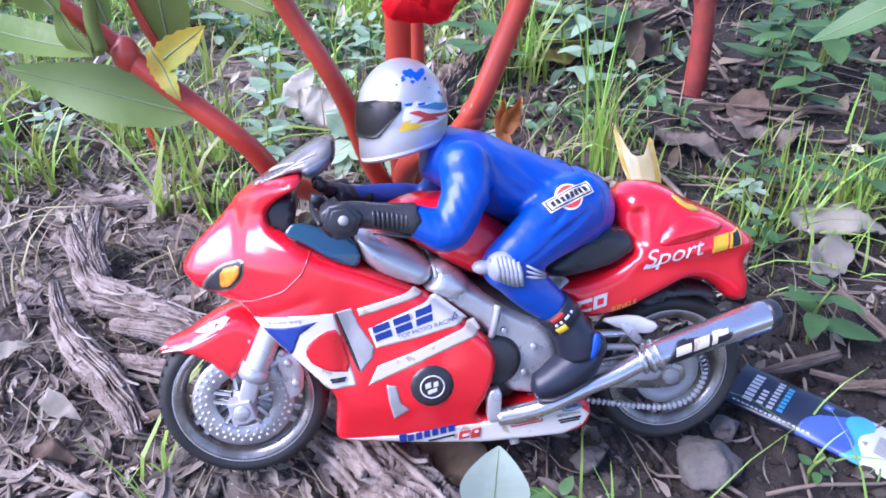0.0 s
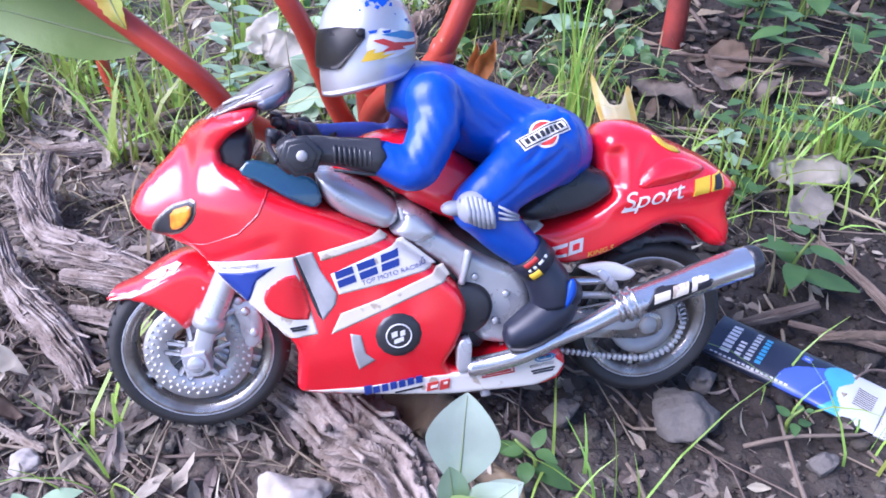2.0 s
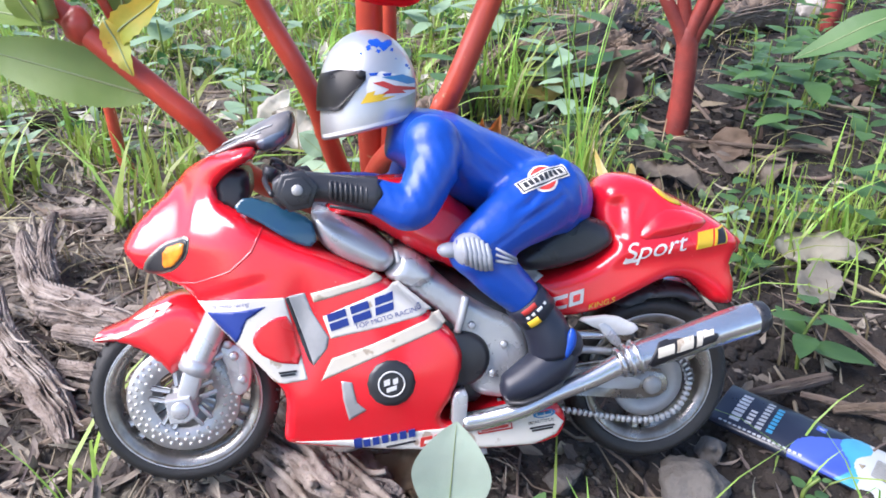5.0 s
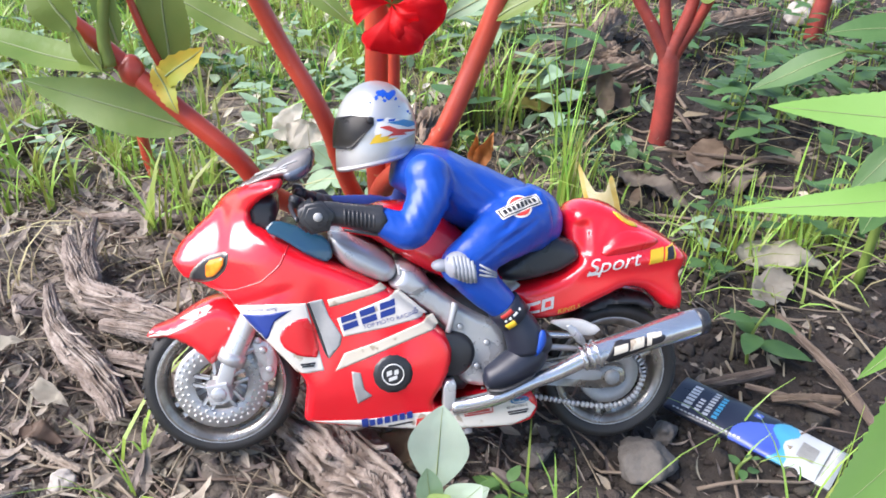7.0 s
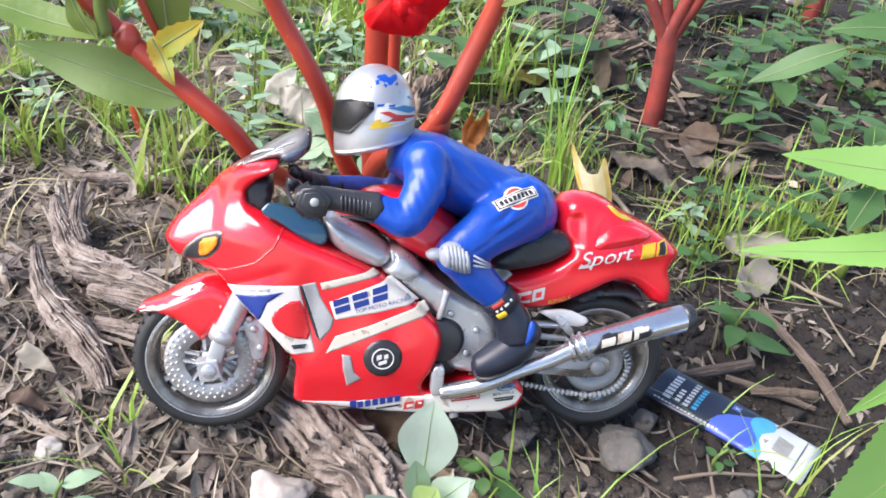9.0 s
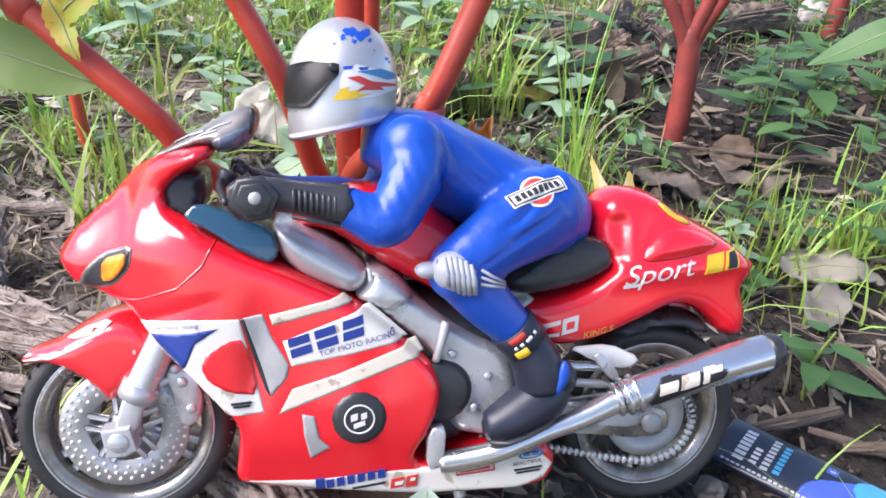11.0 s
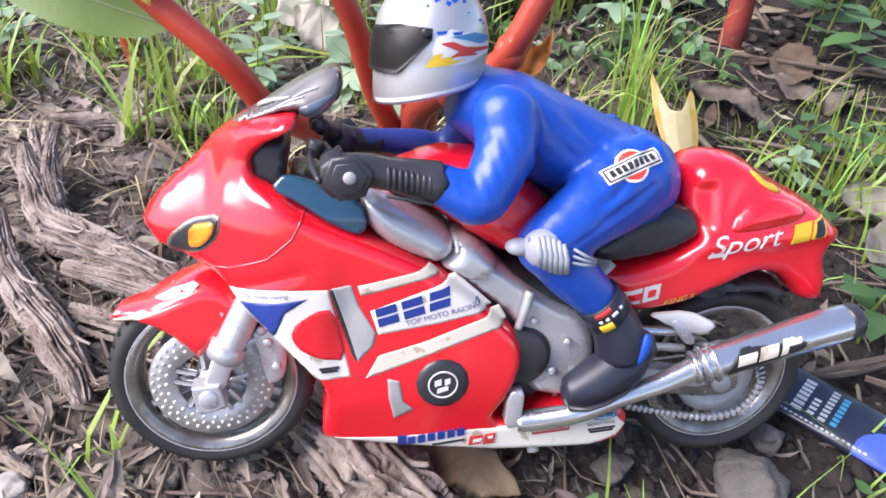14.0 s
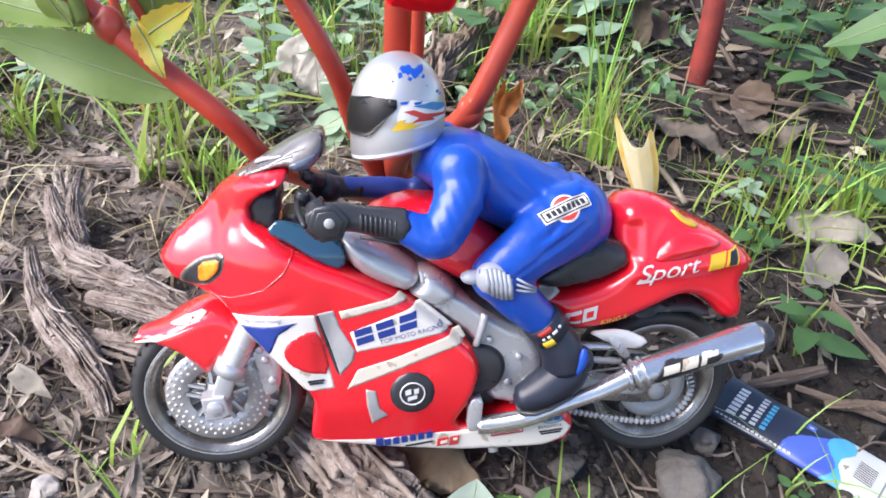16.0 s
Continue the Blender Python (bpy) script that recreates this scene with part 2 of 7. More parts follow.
TUBE_CY = mat("tube_cyan", (0.10, 0.42, 0.58), 0.32, col2=(0.05, 0.3, 0.5), scale=40, bump=0.1, coat=0.3)
TUBE_WH = mat("tube_white", (0.47, 0.49, 0.47), 0.38, col2=(0.50, 0.52, 0.52), scale=40, bump=0.2, bscale=90, coat=0.2)

STRAW = mat("straw_grey", (0.33, 0.28, 0.235), 0.9, col2=(0.15, 0.12, 0.095), scale=50, bump=0.5, bscale=200, vary=0.65, island=True)
ROTLEAF = mat("rotted_leaf", (0.17, 0.135, 0.105), 0.85, col2=(0.28, 0.235, 0.19), scale=50, mix=0.8, bump=0.8, bscale=160, vary=0.45, island=True)
GREYLEAF = mat("grey_dead_leaf", (0.30, 0.255, 0.215), 0.85, col2=(0.19, 0.155, 0.125), scale=60, mix=0.8, bump=0.8, bscale=160, vary=0.35, island=True)
DISC = mat("disc_grey", (0.52, 0.52, 0.52), 0.32, metal=0.6, col2=(0.40, 0.40, 0.395), scale=80, bump=0.05)
DOWNY = mat("downy_pale_leaf", (0.36, 0.47, 0.36), 0.6, col2=(0.44, 0.53, 0.42), scale=25, bump=0.2, bscale=200, vary=0.12, trans=0.25)


# ---------------------------------------------------------------- building helpers
from mathutils.geometry import delaunay_2d_cdt
rng = random.Random(7)


def finish(name, bm, material, smooth=True):
    bmesh.ops.recalc_face_normals(bm, faces=bm.faces[:])
    me = bpy.data.meshes.new(name)
    bm.to_mesh(me)
    bm.free()
    mats = material if isinstance(material, (list, tuple)) else [material]
    for m in mats:
        me.materials.append(m)
    if smooth:
        me.polygons.foreach_set("use_smooth", [True] * len(me.polygons))
    return me


def part(name, bm, material, parent, label="", smooth=True):
    ob = new(name, finish(name, bm, material, smooth))
    ob.parent = parent
    if label:
        ob["label"] = label
    return ob


def thing(name, bm, material, m, label, category, group="", kind="", smooth=True):
    ob = new(name, finish(name, bm, material, smooth))
    ob.matrix_world = m
    return tagged(ob, label, category, group, kind)


def holder(name, m, label, category, group=""):
    ob = new(name)
    ob.matrix_world = m
    ob.empty_display_size = 0.02
    return tagged(ob, label, category, group)


def spline(pts, steps=6, closed=False):
    """Catmull-Rom through points of any dimension."""
    p = [np.array(q, float) for q in pts]
    n = len(p)
    out = []
    for i in range(n if closed else n - 1):
        if closed:
            a, b, c, d = p[i - 1], p[i], p[(i + 1) % n], p[(i + 2) % n]
        else:
            b, c = p[i], p[i + 1]
            a = p[i - 1] if i else 2 * b - c
            d = p[i + 2] if i + 2 < n else 2 * c - b
        for k in range(steps):
            t = k / steps
            out.append(0.5 * (2 * b + (c - a) * t + (2 * a - 5 * b + 4 * c - d) * t * t + (3 * b - a - 3 * c + d) * t ** 3))
    if not closed:
        out.append(p[-1])
    return out


def sweep(bm, path, n=12, mat_index=0, side=None, cap=True, ridge=None):
    """A tube along path rows (x, y, z, r) or (x, y, z, r_side, r_up); side: the fixed sideways direction for flattened sections."""
    rings = []
    P = [Vector(q[:3]) for q in path]
    ref = Vector(side) if side is not None else None
    prev = None
    for i, q in enumerate(path):
        d = (P[min(i + 1, len(P) - 1)] - P[max(i - 1, 0)]).normalized()
        if ref is not None:
            s = (ref - d * ref.dot(d)).normalized()
        elif prev is None:
            s = d.orthogonal().normalized()
        else:
            s = (prev - d * prev.dot(d)).normalized()
        prev = s
        u = d.cross(s)
        ra, rb = q[3], (q[4] if len(q) > 4 else q[3])
        ring = []
        for k in range(n):
            a = 2 * math.pi * k / n
            f = ridge(i, k) if ridge else 1.0
            ring.append(bm.verts.new(P[i] + s * (ra * f * math.cos(a)) + u * (rb * f * math.sin(a))))
        rings.append(ring)
    for a, b in zip(rings, rings[1:]):
        for k in range(n):
            f = bm.faces.new((a[k], a[(k + 1) % n], b[(k + 1) % n], b[k]))
            f.material_index = mat_index
    if cap:
        for ring in (rings[0], rings[-1]):
            f = bm.faces.new(ring)
            f.material_index = mat_index
    return bm


def lathe(bm, prof, c=(0, 0, 0), n=48, axis="Y", mat_index=0):
    """Turns rows (r, h) round an axis through c."""
    rings = []
    for r, h in prof:
        ring = []
        for k in range(n):
            a = 2 * math.pi * k / n
            x, y = r * math.cos(a), r * math.sin(a)
            v = {"Y": (x, h, y), "Z": (x, y, h), "X": (h, x, y)}[axis]
            ring.append(bm.verts.new(Vector(c) + Vector(v)))
        rings.append(ring)
    for a, b in zip(rings, rings[1:]):
        for k in range(n):
            f = bm.faces.new((a[k], a[(k + 1) % n], b[(k + 1) % n], b[k]))
            f.material_index = mat_index
    for r, ring in ((prof[0][0], rings[0]), (prof[-1][0], rings[-1])):
        if prof[0] != prof[-1]:
            f = bm.faces.new(ring)
            f.material_index = mat_index
    if prof[0] == prof[-1]:
        bmesh.ops.remove_doubles(bm, verts=rings[0] + rings[-1], dist=1e-7)
    return bm


def box(bm, lo, hi, m=None, bevel=0.0):
    made = bmesh.ops.create_cube(bm, size=1.0)["verts"]
    c = [(a + b) / 2 for a, b in zip(lo, hi)]
    d = [abs(b - a) for a, b in zip(lo, hi)]
    for v in made:
        v.co = Vector((v.co.x * d[0] + c[0], v.co.y * d[1] + c[1], v.co.z * d[2] + c[2]))
        if m is not None:
            v.co = m @ v.co
    if bevel:
        edges = list({e for v in made for e in v.link_edges})
        bmesh.ops.bevel(bm, geom=edges, offset=bevel, segments=2, affect="EDGES", profile=0.5)
    return bm


def lump(bm, c, r, rough=0.25, sub=2, seed=0.0, squash=(1, 1, 1), mat_index=0):
    made = bmesh.ops.create_icosphere(bm, subdivisions=sub, radius=1.0)["verts"]
    for v in made:
        d = v.co.copy()
        k = 1 + rough * noise.noise(d * 1.3 + Vector((seed, seed * 1.7, 3))) + 0.4 * rough * noise.noise(d * 3.7 + Vector((seed, 1, seed)))
        v.co = Vector(c) + Vector((d.x * r * k * squash[0], d.y * r * k * squash[1], d.z * r * k * squash[2]))
    return bm


# ---- outlines in the side view of the toy (millimetres)
def rounded(pts, times=2):
    p = [np.array(q, float) for q in pts]
    for _ in range(times):
        p = [w for a, b in zip(p, p[1:] + p[:1]) for w in (a * 0.8 + b * 0.2, a * 0.2 + b * 0.8)]
    return p


def resample(p, step):
    out = []
    for a, b in zip(p, p[1:] + p[:1]):
        n = max(1, int(round(np.linalg.norm(b - a) / step)))
        out += [a + (b - a) * k / n for k in range(n)]
    keep = [out[0]]
    for q in out[1:]:
        if np.linalg.norm(q - keep[-1]) > step * 0.35:
            keep.append(q)
    return keep


def edge_distance(pts, poly):
    A = np.array(poly)
    B = np.roll(A, -1, 0)
    P = np.array(pts)[:, None, :]
    d = B - A
    t = np.clip(((P - A) * d).sum(-1) / np.maximum((d * d).sum(-1), 1e-9), 0, 1)
    return np.sqrt((((P - A) - t[..., None] * d) ** 2).sum(-1)).min(1)


def inside(pts, poly):
    A = np.array(poly)
    B = np.roll(A, -1, 0)
    P = np.array(pts)
    x, y = P[:, 0:1], P[:, 1:2]
    cross = ((A[:, 1] > y) != (B[:, 1] > y)) & (x < (B[:, 0] - A[:, 0]) * (y - A[:, 1]) / np.where(B[:, 1] == A[:, 1], 1e-9, B[:, 1] - A[:, 1]) + A[:, 0])
    return cross.sum(1) % 2 == 1


def fill(outline, step):
    """Triangles over an outline: points, count of border points, faces."""
    A = np.array(outline)
    lo, hi = A.min(0), A.max(0)
    gx, gy = np.meshgrid(np.arange(lo[0], hi[0], step), np.arange(lo[1], hi[1], step * 0.87))
    gx = gx + (np.arange(gx.shape[0]) % 2)[:, None] * step / 2
    g = np.stack([gx.ravel(), gy.ravel()], 1)
    if len(g):
        g = g[inside(g, outline)]
    if len(g):
        g = g[edge_distance(g, outline) > step * 0.6]
    n = len(outline)
    pts = [Vector(q) for q in outline] + [Vector(q) for q in g]
    v, e, f, *_ = delaunay_2d_cdt(pts, [(i, (i + 1) % n) for i in range(n)], [], 1, 1e-4)
    return [np.array(q) for q in v], n, f


U0, V0, VK = 134.0, -48.0, 0.934


def T(u, w, v):
    """Toy millimetres (back from the front axle, to its right, up) to metres at the toy's base."""
    high = 40 + (min(v, 90) - 40) * VK + max(0.0, v - 90) * 1.0
    return Vector(((u - U0) / 1000, w / 1000, (high - V0) / 1000))


def height(z):
    """Toy millimetres of a height in metres at the toy's base: the way back of T."""
    high = z * 1000 + V0
    edge = 40 + 50 * VK
    return 40 + (high - 40) / VK if high < edge else 90 + high - edge


class Puff:
    """A rounded hollow body over a side outline, mirrored on both sides; lo: half width left at the border."""

    def __init__(self, pts, half, rnd, lo=0.0, step=4.0, times=2):
        self.poly = resample(rounded(pts, times), step)
        self.half, self.rnd, self.lo, self.step = half, rnd, lo, step

    def border(self, pts):
        return np.array([self.lo(*p) for p in pts]) if callable(self.lo) else np.full(len(pts), float(self.lo))

    def w(self, pts):
        pts = np.array(pts)
        d = edge_distance(pts, self.poly)
        d = np.where(inside(pts, self.poly), d, 0)
        r = np.array([self.rnd(p) for p in pts]) if callable(self.rnd) else self.rnd
        k = 1 - np.clip(d / r, 0, 1)
        lo = self.border(pts)
        return lo + (np.array([self.half(*p) for p in pts]) - lo) * np.sqrt(np.maximum(0, 1 - k * k))

    def bm(self):
        v, n, faces = fill(self.poly, self.step)
        w = self.w(v)
        w[:n] = self.border(v[:n])
        bm = bmesh.new()
        L = [bm.verts.new(T(p[0], -a, p[1])) for p, a in zip(v, w)]
        R = [bm.verts.new(T(p[0], a, p[1])) for p, a in zip(v, w)]
        for f in faces:
            bm.faces.new([L[i] for i in f])
            bm.faces.new([R[i] for i in reversed(f)])
        for i in range(n):
            j = (i + 1) % n
            bm.faces.new((L[i], L[j], R[j], R[i]))
        bmesh.ops.remove_doubles(bm, verts=bm.verts[:], dist=1e-5)
        return bm


def skin(pts, surf, off=0.5, step=3.0, times=1, deep=1.2, bump=None):
    """A thin sheet laid on a surface: surf is a Puff or a function of points to half widths."""
    step = step * 0.62
    poly = resample(rounded(pts, times) if times else [np.array(q, float) for q in pts], step)
    v, n, faces = fill(poly, step)
    w = (surf.w(v) if isinstance(surf, Puff) else np.array([surf(*p) for p in v]))
    bm = bmesh.new()
    e = edge_distance(v, poly)
    F = [bm.verts.new(T(p[0], -(a + off + (bump(p, d) if bump else 0)), p[1])) for p, a, d in zip(v, w, e)]
    B = [bm.verts.new(T(p[0], -(a - deep), p[1])) for p, a in zip(v[:n], w[:n])]
    for f in faces:
        bm.faces.new([F[i] for i in f])
    for i in range(n):
        j = (i + 1) % n
        bm.faces.new((F[i], F[j], B[j], B[i]))
    return bm


def slab(pts, w0, w1, bevel=0.8, times=1):
    """A plate over a side outline between two offsets, with eased edges."""
    bm = bmesh.new()
    poly = rounded(pts, times) if times else [np.array(q, float) for q in pts]
    a = [bm.verts.new(T(p[0], w0, p[1])) for p in poly]
    b = [bm.verts.new(T(p[0], w1, p[1])) for p in poly]
    bm.faces.new(a)
    bm.faces.new(b[::-1])
    n = len(poly)
    rim = []
    for i in range(n):
        j = (i + 1) % n
        bm.faces.new((a[i], b[i], b[j], a[j]))
        rim += [bm.edges.get((a[i], a[j])), bm.edges.get((b[i], b[j]))]
    if bevel:
        bmesh.ops.bevel(bm, geom=rim, offset=bevel / 1000, segments=2, affect="EDGES", profile=0.5)
    bmesh.ops.triangulate(bm, faces=[f for f in bm.faces if len(f.verts) > 4])
    return bm


def pipe(rows, n=14, steps=5, side=None):
    """A tube in toy millimetres: rows (u, w, v, r) or with two radii."""
    pts = spline(rows, steps)
    bm = bmesh.new()
    sweep(bm, [(*T(*q[:3]), *(x / 1000 for x in q[3:])) for q in pts], n, side=side)
    return bm


def turned(prof, u, w, v, n=40):
    """A turned part about the toy's sideways axis: rows (r, h) in millimetres."""
    bm = bmesh.new()
    lathe(bm, [(r / 1000, h / 1000) for r, h in prof], T(u, w, v), n)
    return bm


def letters(text, size, u, v, angle, surf, material, parent, name="lettering", off=0.9, shear=0.0, wide=1.0):
    """Printed words on the left side of the toy."""
    cu = bpy.data.curves.new("text", "FONT")
    cu.body, cu.size, cu.shear = text, size, shear
    ob = bpy.data.objects.new("text", cu)
    scene.collection.objects.link(ob)
    me = bpy.data.meshes.new_from_object(ob.evaluated_get(bpy.context.evaluated_depsgraph_get()))
    bpy.data.objects.remove(ob)
    a = radians(angle)
    co = [(v_.co.x * wide, v_.co.y) for v_ in me.vertices]
    uv = [(u + x * math.cos(a) - y * math.sin(a), v + x * math.sin(a) + y * math.cos(a)) for x, y in co]
    w = surf.w(uv) if isinstance(surf, Puff) else [surf(*p) for p in uv]
    for vert, p, k in zip(me.vertices, uv, w):
        vert.co = T(p[0], -(k + off), p[1])
    me.materials.append(material)
    o = new(name, me)
    o.parent = parent
    return o


def bars(rects, u, v, angle, surf, material, parent, name="print", off=0.9, shear=0.0):
    """Plain printed shapes, one part each: rects (x, y, w, h) in a frame at (u, v) turned by angle."""
    a = radians(angle)
    for x, y, w_, h in rects:
        q = [(x + shear * y, y), (x + w_ + shear * y, y), (x + w_ + shear * (y + h), y + h), (x + shear * (y + h), y + h)]
        uv = [(u + px * math.cos(a) - py * math.sin(a), v + px * math.sin(a) + py * math.cos(a)) for px, py in q]
        part(name, skin(uv, surf, off, 2.0, 0, deep=0.3), material, parent, smooth=False)


# ---------------------------------------------------------------- the toy motorcycle
_X, _Y, _Z = Vector((0.9309, 0.3630, -0.0398)), Vector((-0.3576, 0.8837, -0.3018)), Vector((-0.0744, 0.2952, 0.9525))
_AXLE = Vector((-0.1190, -0.0089, 0.0645))
TOY = Matrix.Translation(_AXLE + _X * (U0 / 1000) + _Z * (V0 / 1000)) @ Matrix((_X, _Y, _Z)).transposed().to_4x4()
bike = holder("toy_motorcycle", TOY, "glossy red plastic toy sport motorcycle with racing stickers, leaning", "toy motorcycle")


def step01(x, a, b):
    t = min(1.0, max(0.0, (x - a) / (b - a)))
    return t * t * (3 - 2 * t)


def fairing_half(u, v):
    side = (12 + 29 * step01(u, -28, 40)) * (1 - 0.30 * step01(v, 92, 124) * (1 - step01(u, 12, 44)))
    low = 1 - 0.10 * step01(-v, -10, 30)
    dent = 2.5 * math.exp(-(((u - 64) / 7) ** 2 + ((v - 45) / 24) ** 2))
    bulge = 2.5 * math.exp(-(((u - 112) / 26) ** 2 + ((v - 18) / 20) ** 2))
    line = 1.6 * math.exp(-((v - 66 - 0.38 * (u - 20)) / 3.0) ** 2) * step01(-u, -52, -30)
    return side * low - dent + bulge - line


def fairing_rim(u, v):
    base = 34 * step01(u, -14, 22) * (1 - step01(v, 66, 100) * (1 - step01(u, 28, 60))) * (1 - 0.7 * step01(v, 112, 128))
    return max(base, 22 * step01(u, 2, 24) * step01(v, 108, 120))


fairing = Puff([(4.5, 129.5), (0.5, 124), (-6, 116.5), (-15, 108), (-24.5, 98), (-30.5, 86.5), (-23, 75), (-9, 71), (4, 68), (13, 62), (30, 42), (48, 20), (56, 9), (55, -6), (54, -19),
                (66, -22), (140, -30), (192, -29), (206, -24), (209, -11), (200, 1), (170, -6), (141, -13), (137, -7), (146, 9), (150, 28), (146, 40), (135, 51), (123, 62),
                (107, 75), (86, 86), (69, 93), (60, 96), (46, 105), (33, 113), (25, 116), (22, 122), (27, 128.5), (40.5, 136), (43, 140), (41, 143.4), (29, 141), (14, 135.5)],
               fairing_half, lambda p: 4.5 + 24 * step01(p[1], 70, 104) * (1 - step01(p[0], 2, 20)) + 3 * step01(p[1], 40, 80) * (1 - step01(p[1], 110, 122)), lo=fairing_rim, step=2.4)
part("fairing", fairing.bm(), RED, bike, "glossy red fairing with small paint chips")

lamp = part("headlight", skin([(-18.5, 74.6), (-15.5, 83.5), (-6, 93.5), (9.5, 99.5), (8, 88), (0.5, 79), (-9, 75)], fairing, 0.3, 1.8, 1), DIRTY, bike, "almond shaped headlight with an orange lens")
part("lamp_field", skin([(-16.4, 76), (-14, 83.2), (-5.4, 92.2), (8.4, 97.6), (6.9, 88.3), (0, 80.2), (-8.8, 76.4)], fairing, 0.6, 1.8, 1), BLACK, lamp, "black lamp field")
part("lens", skin([(-6.4, 79.4), (-5.6, 90.6), (6.6, 95.6), (5.4, 88.2), (-0.6, 81)], fairing, 0.9, 1.6, 1, bump=lambda p, d: min(0.8, d * 0.4)), ORANGE, lamp, "orange lens")
part("cowl_seam", skin([(-8, 70.5), (12, 73), (30, 81), (41, 92), (46, 103), (45.2, 103.4), (40, 92.6), (29.4, 81.8), (11.8, 73.9), (-8, 71.4)], fairing, 0.12, 1.4, 0), RED2, bike)

# windscreen
screen = Puff([(8, 131.5), (21, 141), (39, 152.2), (53, 159.6), (60, 161), (62, 156), (60.6, 147.5), (54.5, 140.5), (46, 138), (40, 141.5), (22, 136.5)], lambda u, v: 27 - 0.5 * max(0.0, v - 138), 8, lo=lambda u, v: 12 * step01(v, 140, 156), step=1.6, times=1)
part("windscreen", screen.bm(), SMOKE, bike, "smoked grey windscreen with worn print")
part("clear_edge", skin([(43, 139.4), (51, 140.0), (56.6, 145.8), (57.2, 151.6), (50, 148.6), (43, 145.2)], screen, 0.35, 1.6, 0), CLEARBLUE, bike, "dull blue-grey clear lower edge")
part("screen_rim", skin([(58.6, 160.0), (60.2, 159.8), (61.2, 155.8), (59.8, 148.0), (58.6, 148.6), (60.0, 155.6)], screen, 0.5, 1.4, 0), BLACK, bike, "dark rolled back rim")
for u_, v_, L_ in ((24, 142.6, 15), (40, 148.8, 11), (33, 144.6, 12)):
    part("faded_print", skin([(u_, v_), (u_ + L_ * 0.5, v_ + L_ * 0.24), (u_ + L_, v_ + L_ * 0.42), (u_ + L_, v_ + L_ * 0.42 + 0.7), (u_ + L_ * 0.5, v_ + L_ * 0.24 + 1.1), (u_, v_ + 0.6)], screen, 0.35, 1.2, 0), GREYP, bike, "faded pale print")

# cockpit
part("cockpit_floor", Puff([(36, 110), (44, 112), (58, 106), (72, 100), (68, 94), (48, 103)], lambda u, v: 29, 3, lo=26, step=3).bm(), BLACK, bike)
# added black block that fills the dark slot of the cockpit
part("cockpit_liner", Puff([(23, 113), (22, 126), (28, 130), (37, 130), (38, 118), (35, 110)], lambda u, v: 23, 1.2, lo=22.4, step=3).bm(), BLACK, bike)
part("cockpit_panel", skin([(31, 112.5), (37.5, 119), (54, 114), (70, 107.5), (73, 97), (69, 93), (58, 97.5), (44, 106.5)], lambda u, v: 36.4 - 0.28 * max(0.0, v - 101), 0.2, 2.4, 1, 2.2), TEAL, bike, "glossy dark blue plastic panel")
# handlebars
for s in (-1, 1):
    bar = part("handlebar", pipe([(52, s * 22, 128, 4), (58, s * 34, 124, 4), (63, s * 45, 121.5, 4.2), (64, s * 52, 121, 4.2)], 12), BLACK, bike)
    part("clip_on", pipe([(48, s * 22, 129, 2.6), (53, s * 25, 127, 3.6), (59, s * 30, 124, 4.2)], 10), DARKMETAL, bar)
    part("brake_reservoir", pipe([(49, s * 29, 126, 2.6), (49.5, s * 29, 130, 3.6), (50, s * 29, 132.6, 3.4), (50.2, s * 29, 133.4, 2.4)], 14, 2), DARKMETAL, bar, "small dark reservoir")
    part("lever", pipe([(48, s * 26, 130, 1.6), (48, s * 40, 127, 1.5), (52, s * 54, 122, 1.2)], 8), BLACK, bar)

# front mudguard
fender = Puff([(-46, 34.5), (-45, 38), (-39, 40.5), (-31, 44), (-23, 50.5), (-12, 57.5), (-3, 61), (10, 60), (20, 48), (16, 38), (8, 27), (-5, 13), (-10, 20), (-20, 29), (-31, 34)],
              lambda u, v: 20 - 6 * step01(-u, 8, 46), 8, lo=8, step=3.0)
part("mudguard", fender.bm(), RED2, bike, "scuffed red front mudguard")
# white along the tip: part wear, part reflection put into the colour
part("mudguard_stripe", skin([(-44, 36.6), (-32, 40.6), (-20, 45.4), (-10, 50.4), (-21, 43.6), (-31, 38.4)], fender, 0.2, 1.6, 0), WHITE_ST, bike, "worn white stripe with a painted highlight")
part("mudguard_scuff", skin([(-24, 49.0), (-15, 54.8), (-6, 58.8), (-3, 58.2), (-6, 54.8), (-11, 55.6), (-12, 52.2), (-19, 49.6)], fender, 0.2, 1.6, 0), WHITE_ST, bike, "torn remnant of a white sticker")


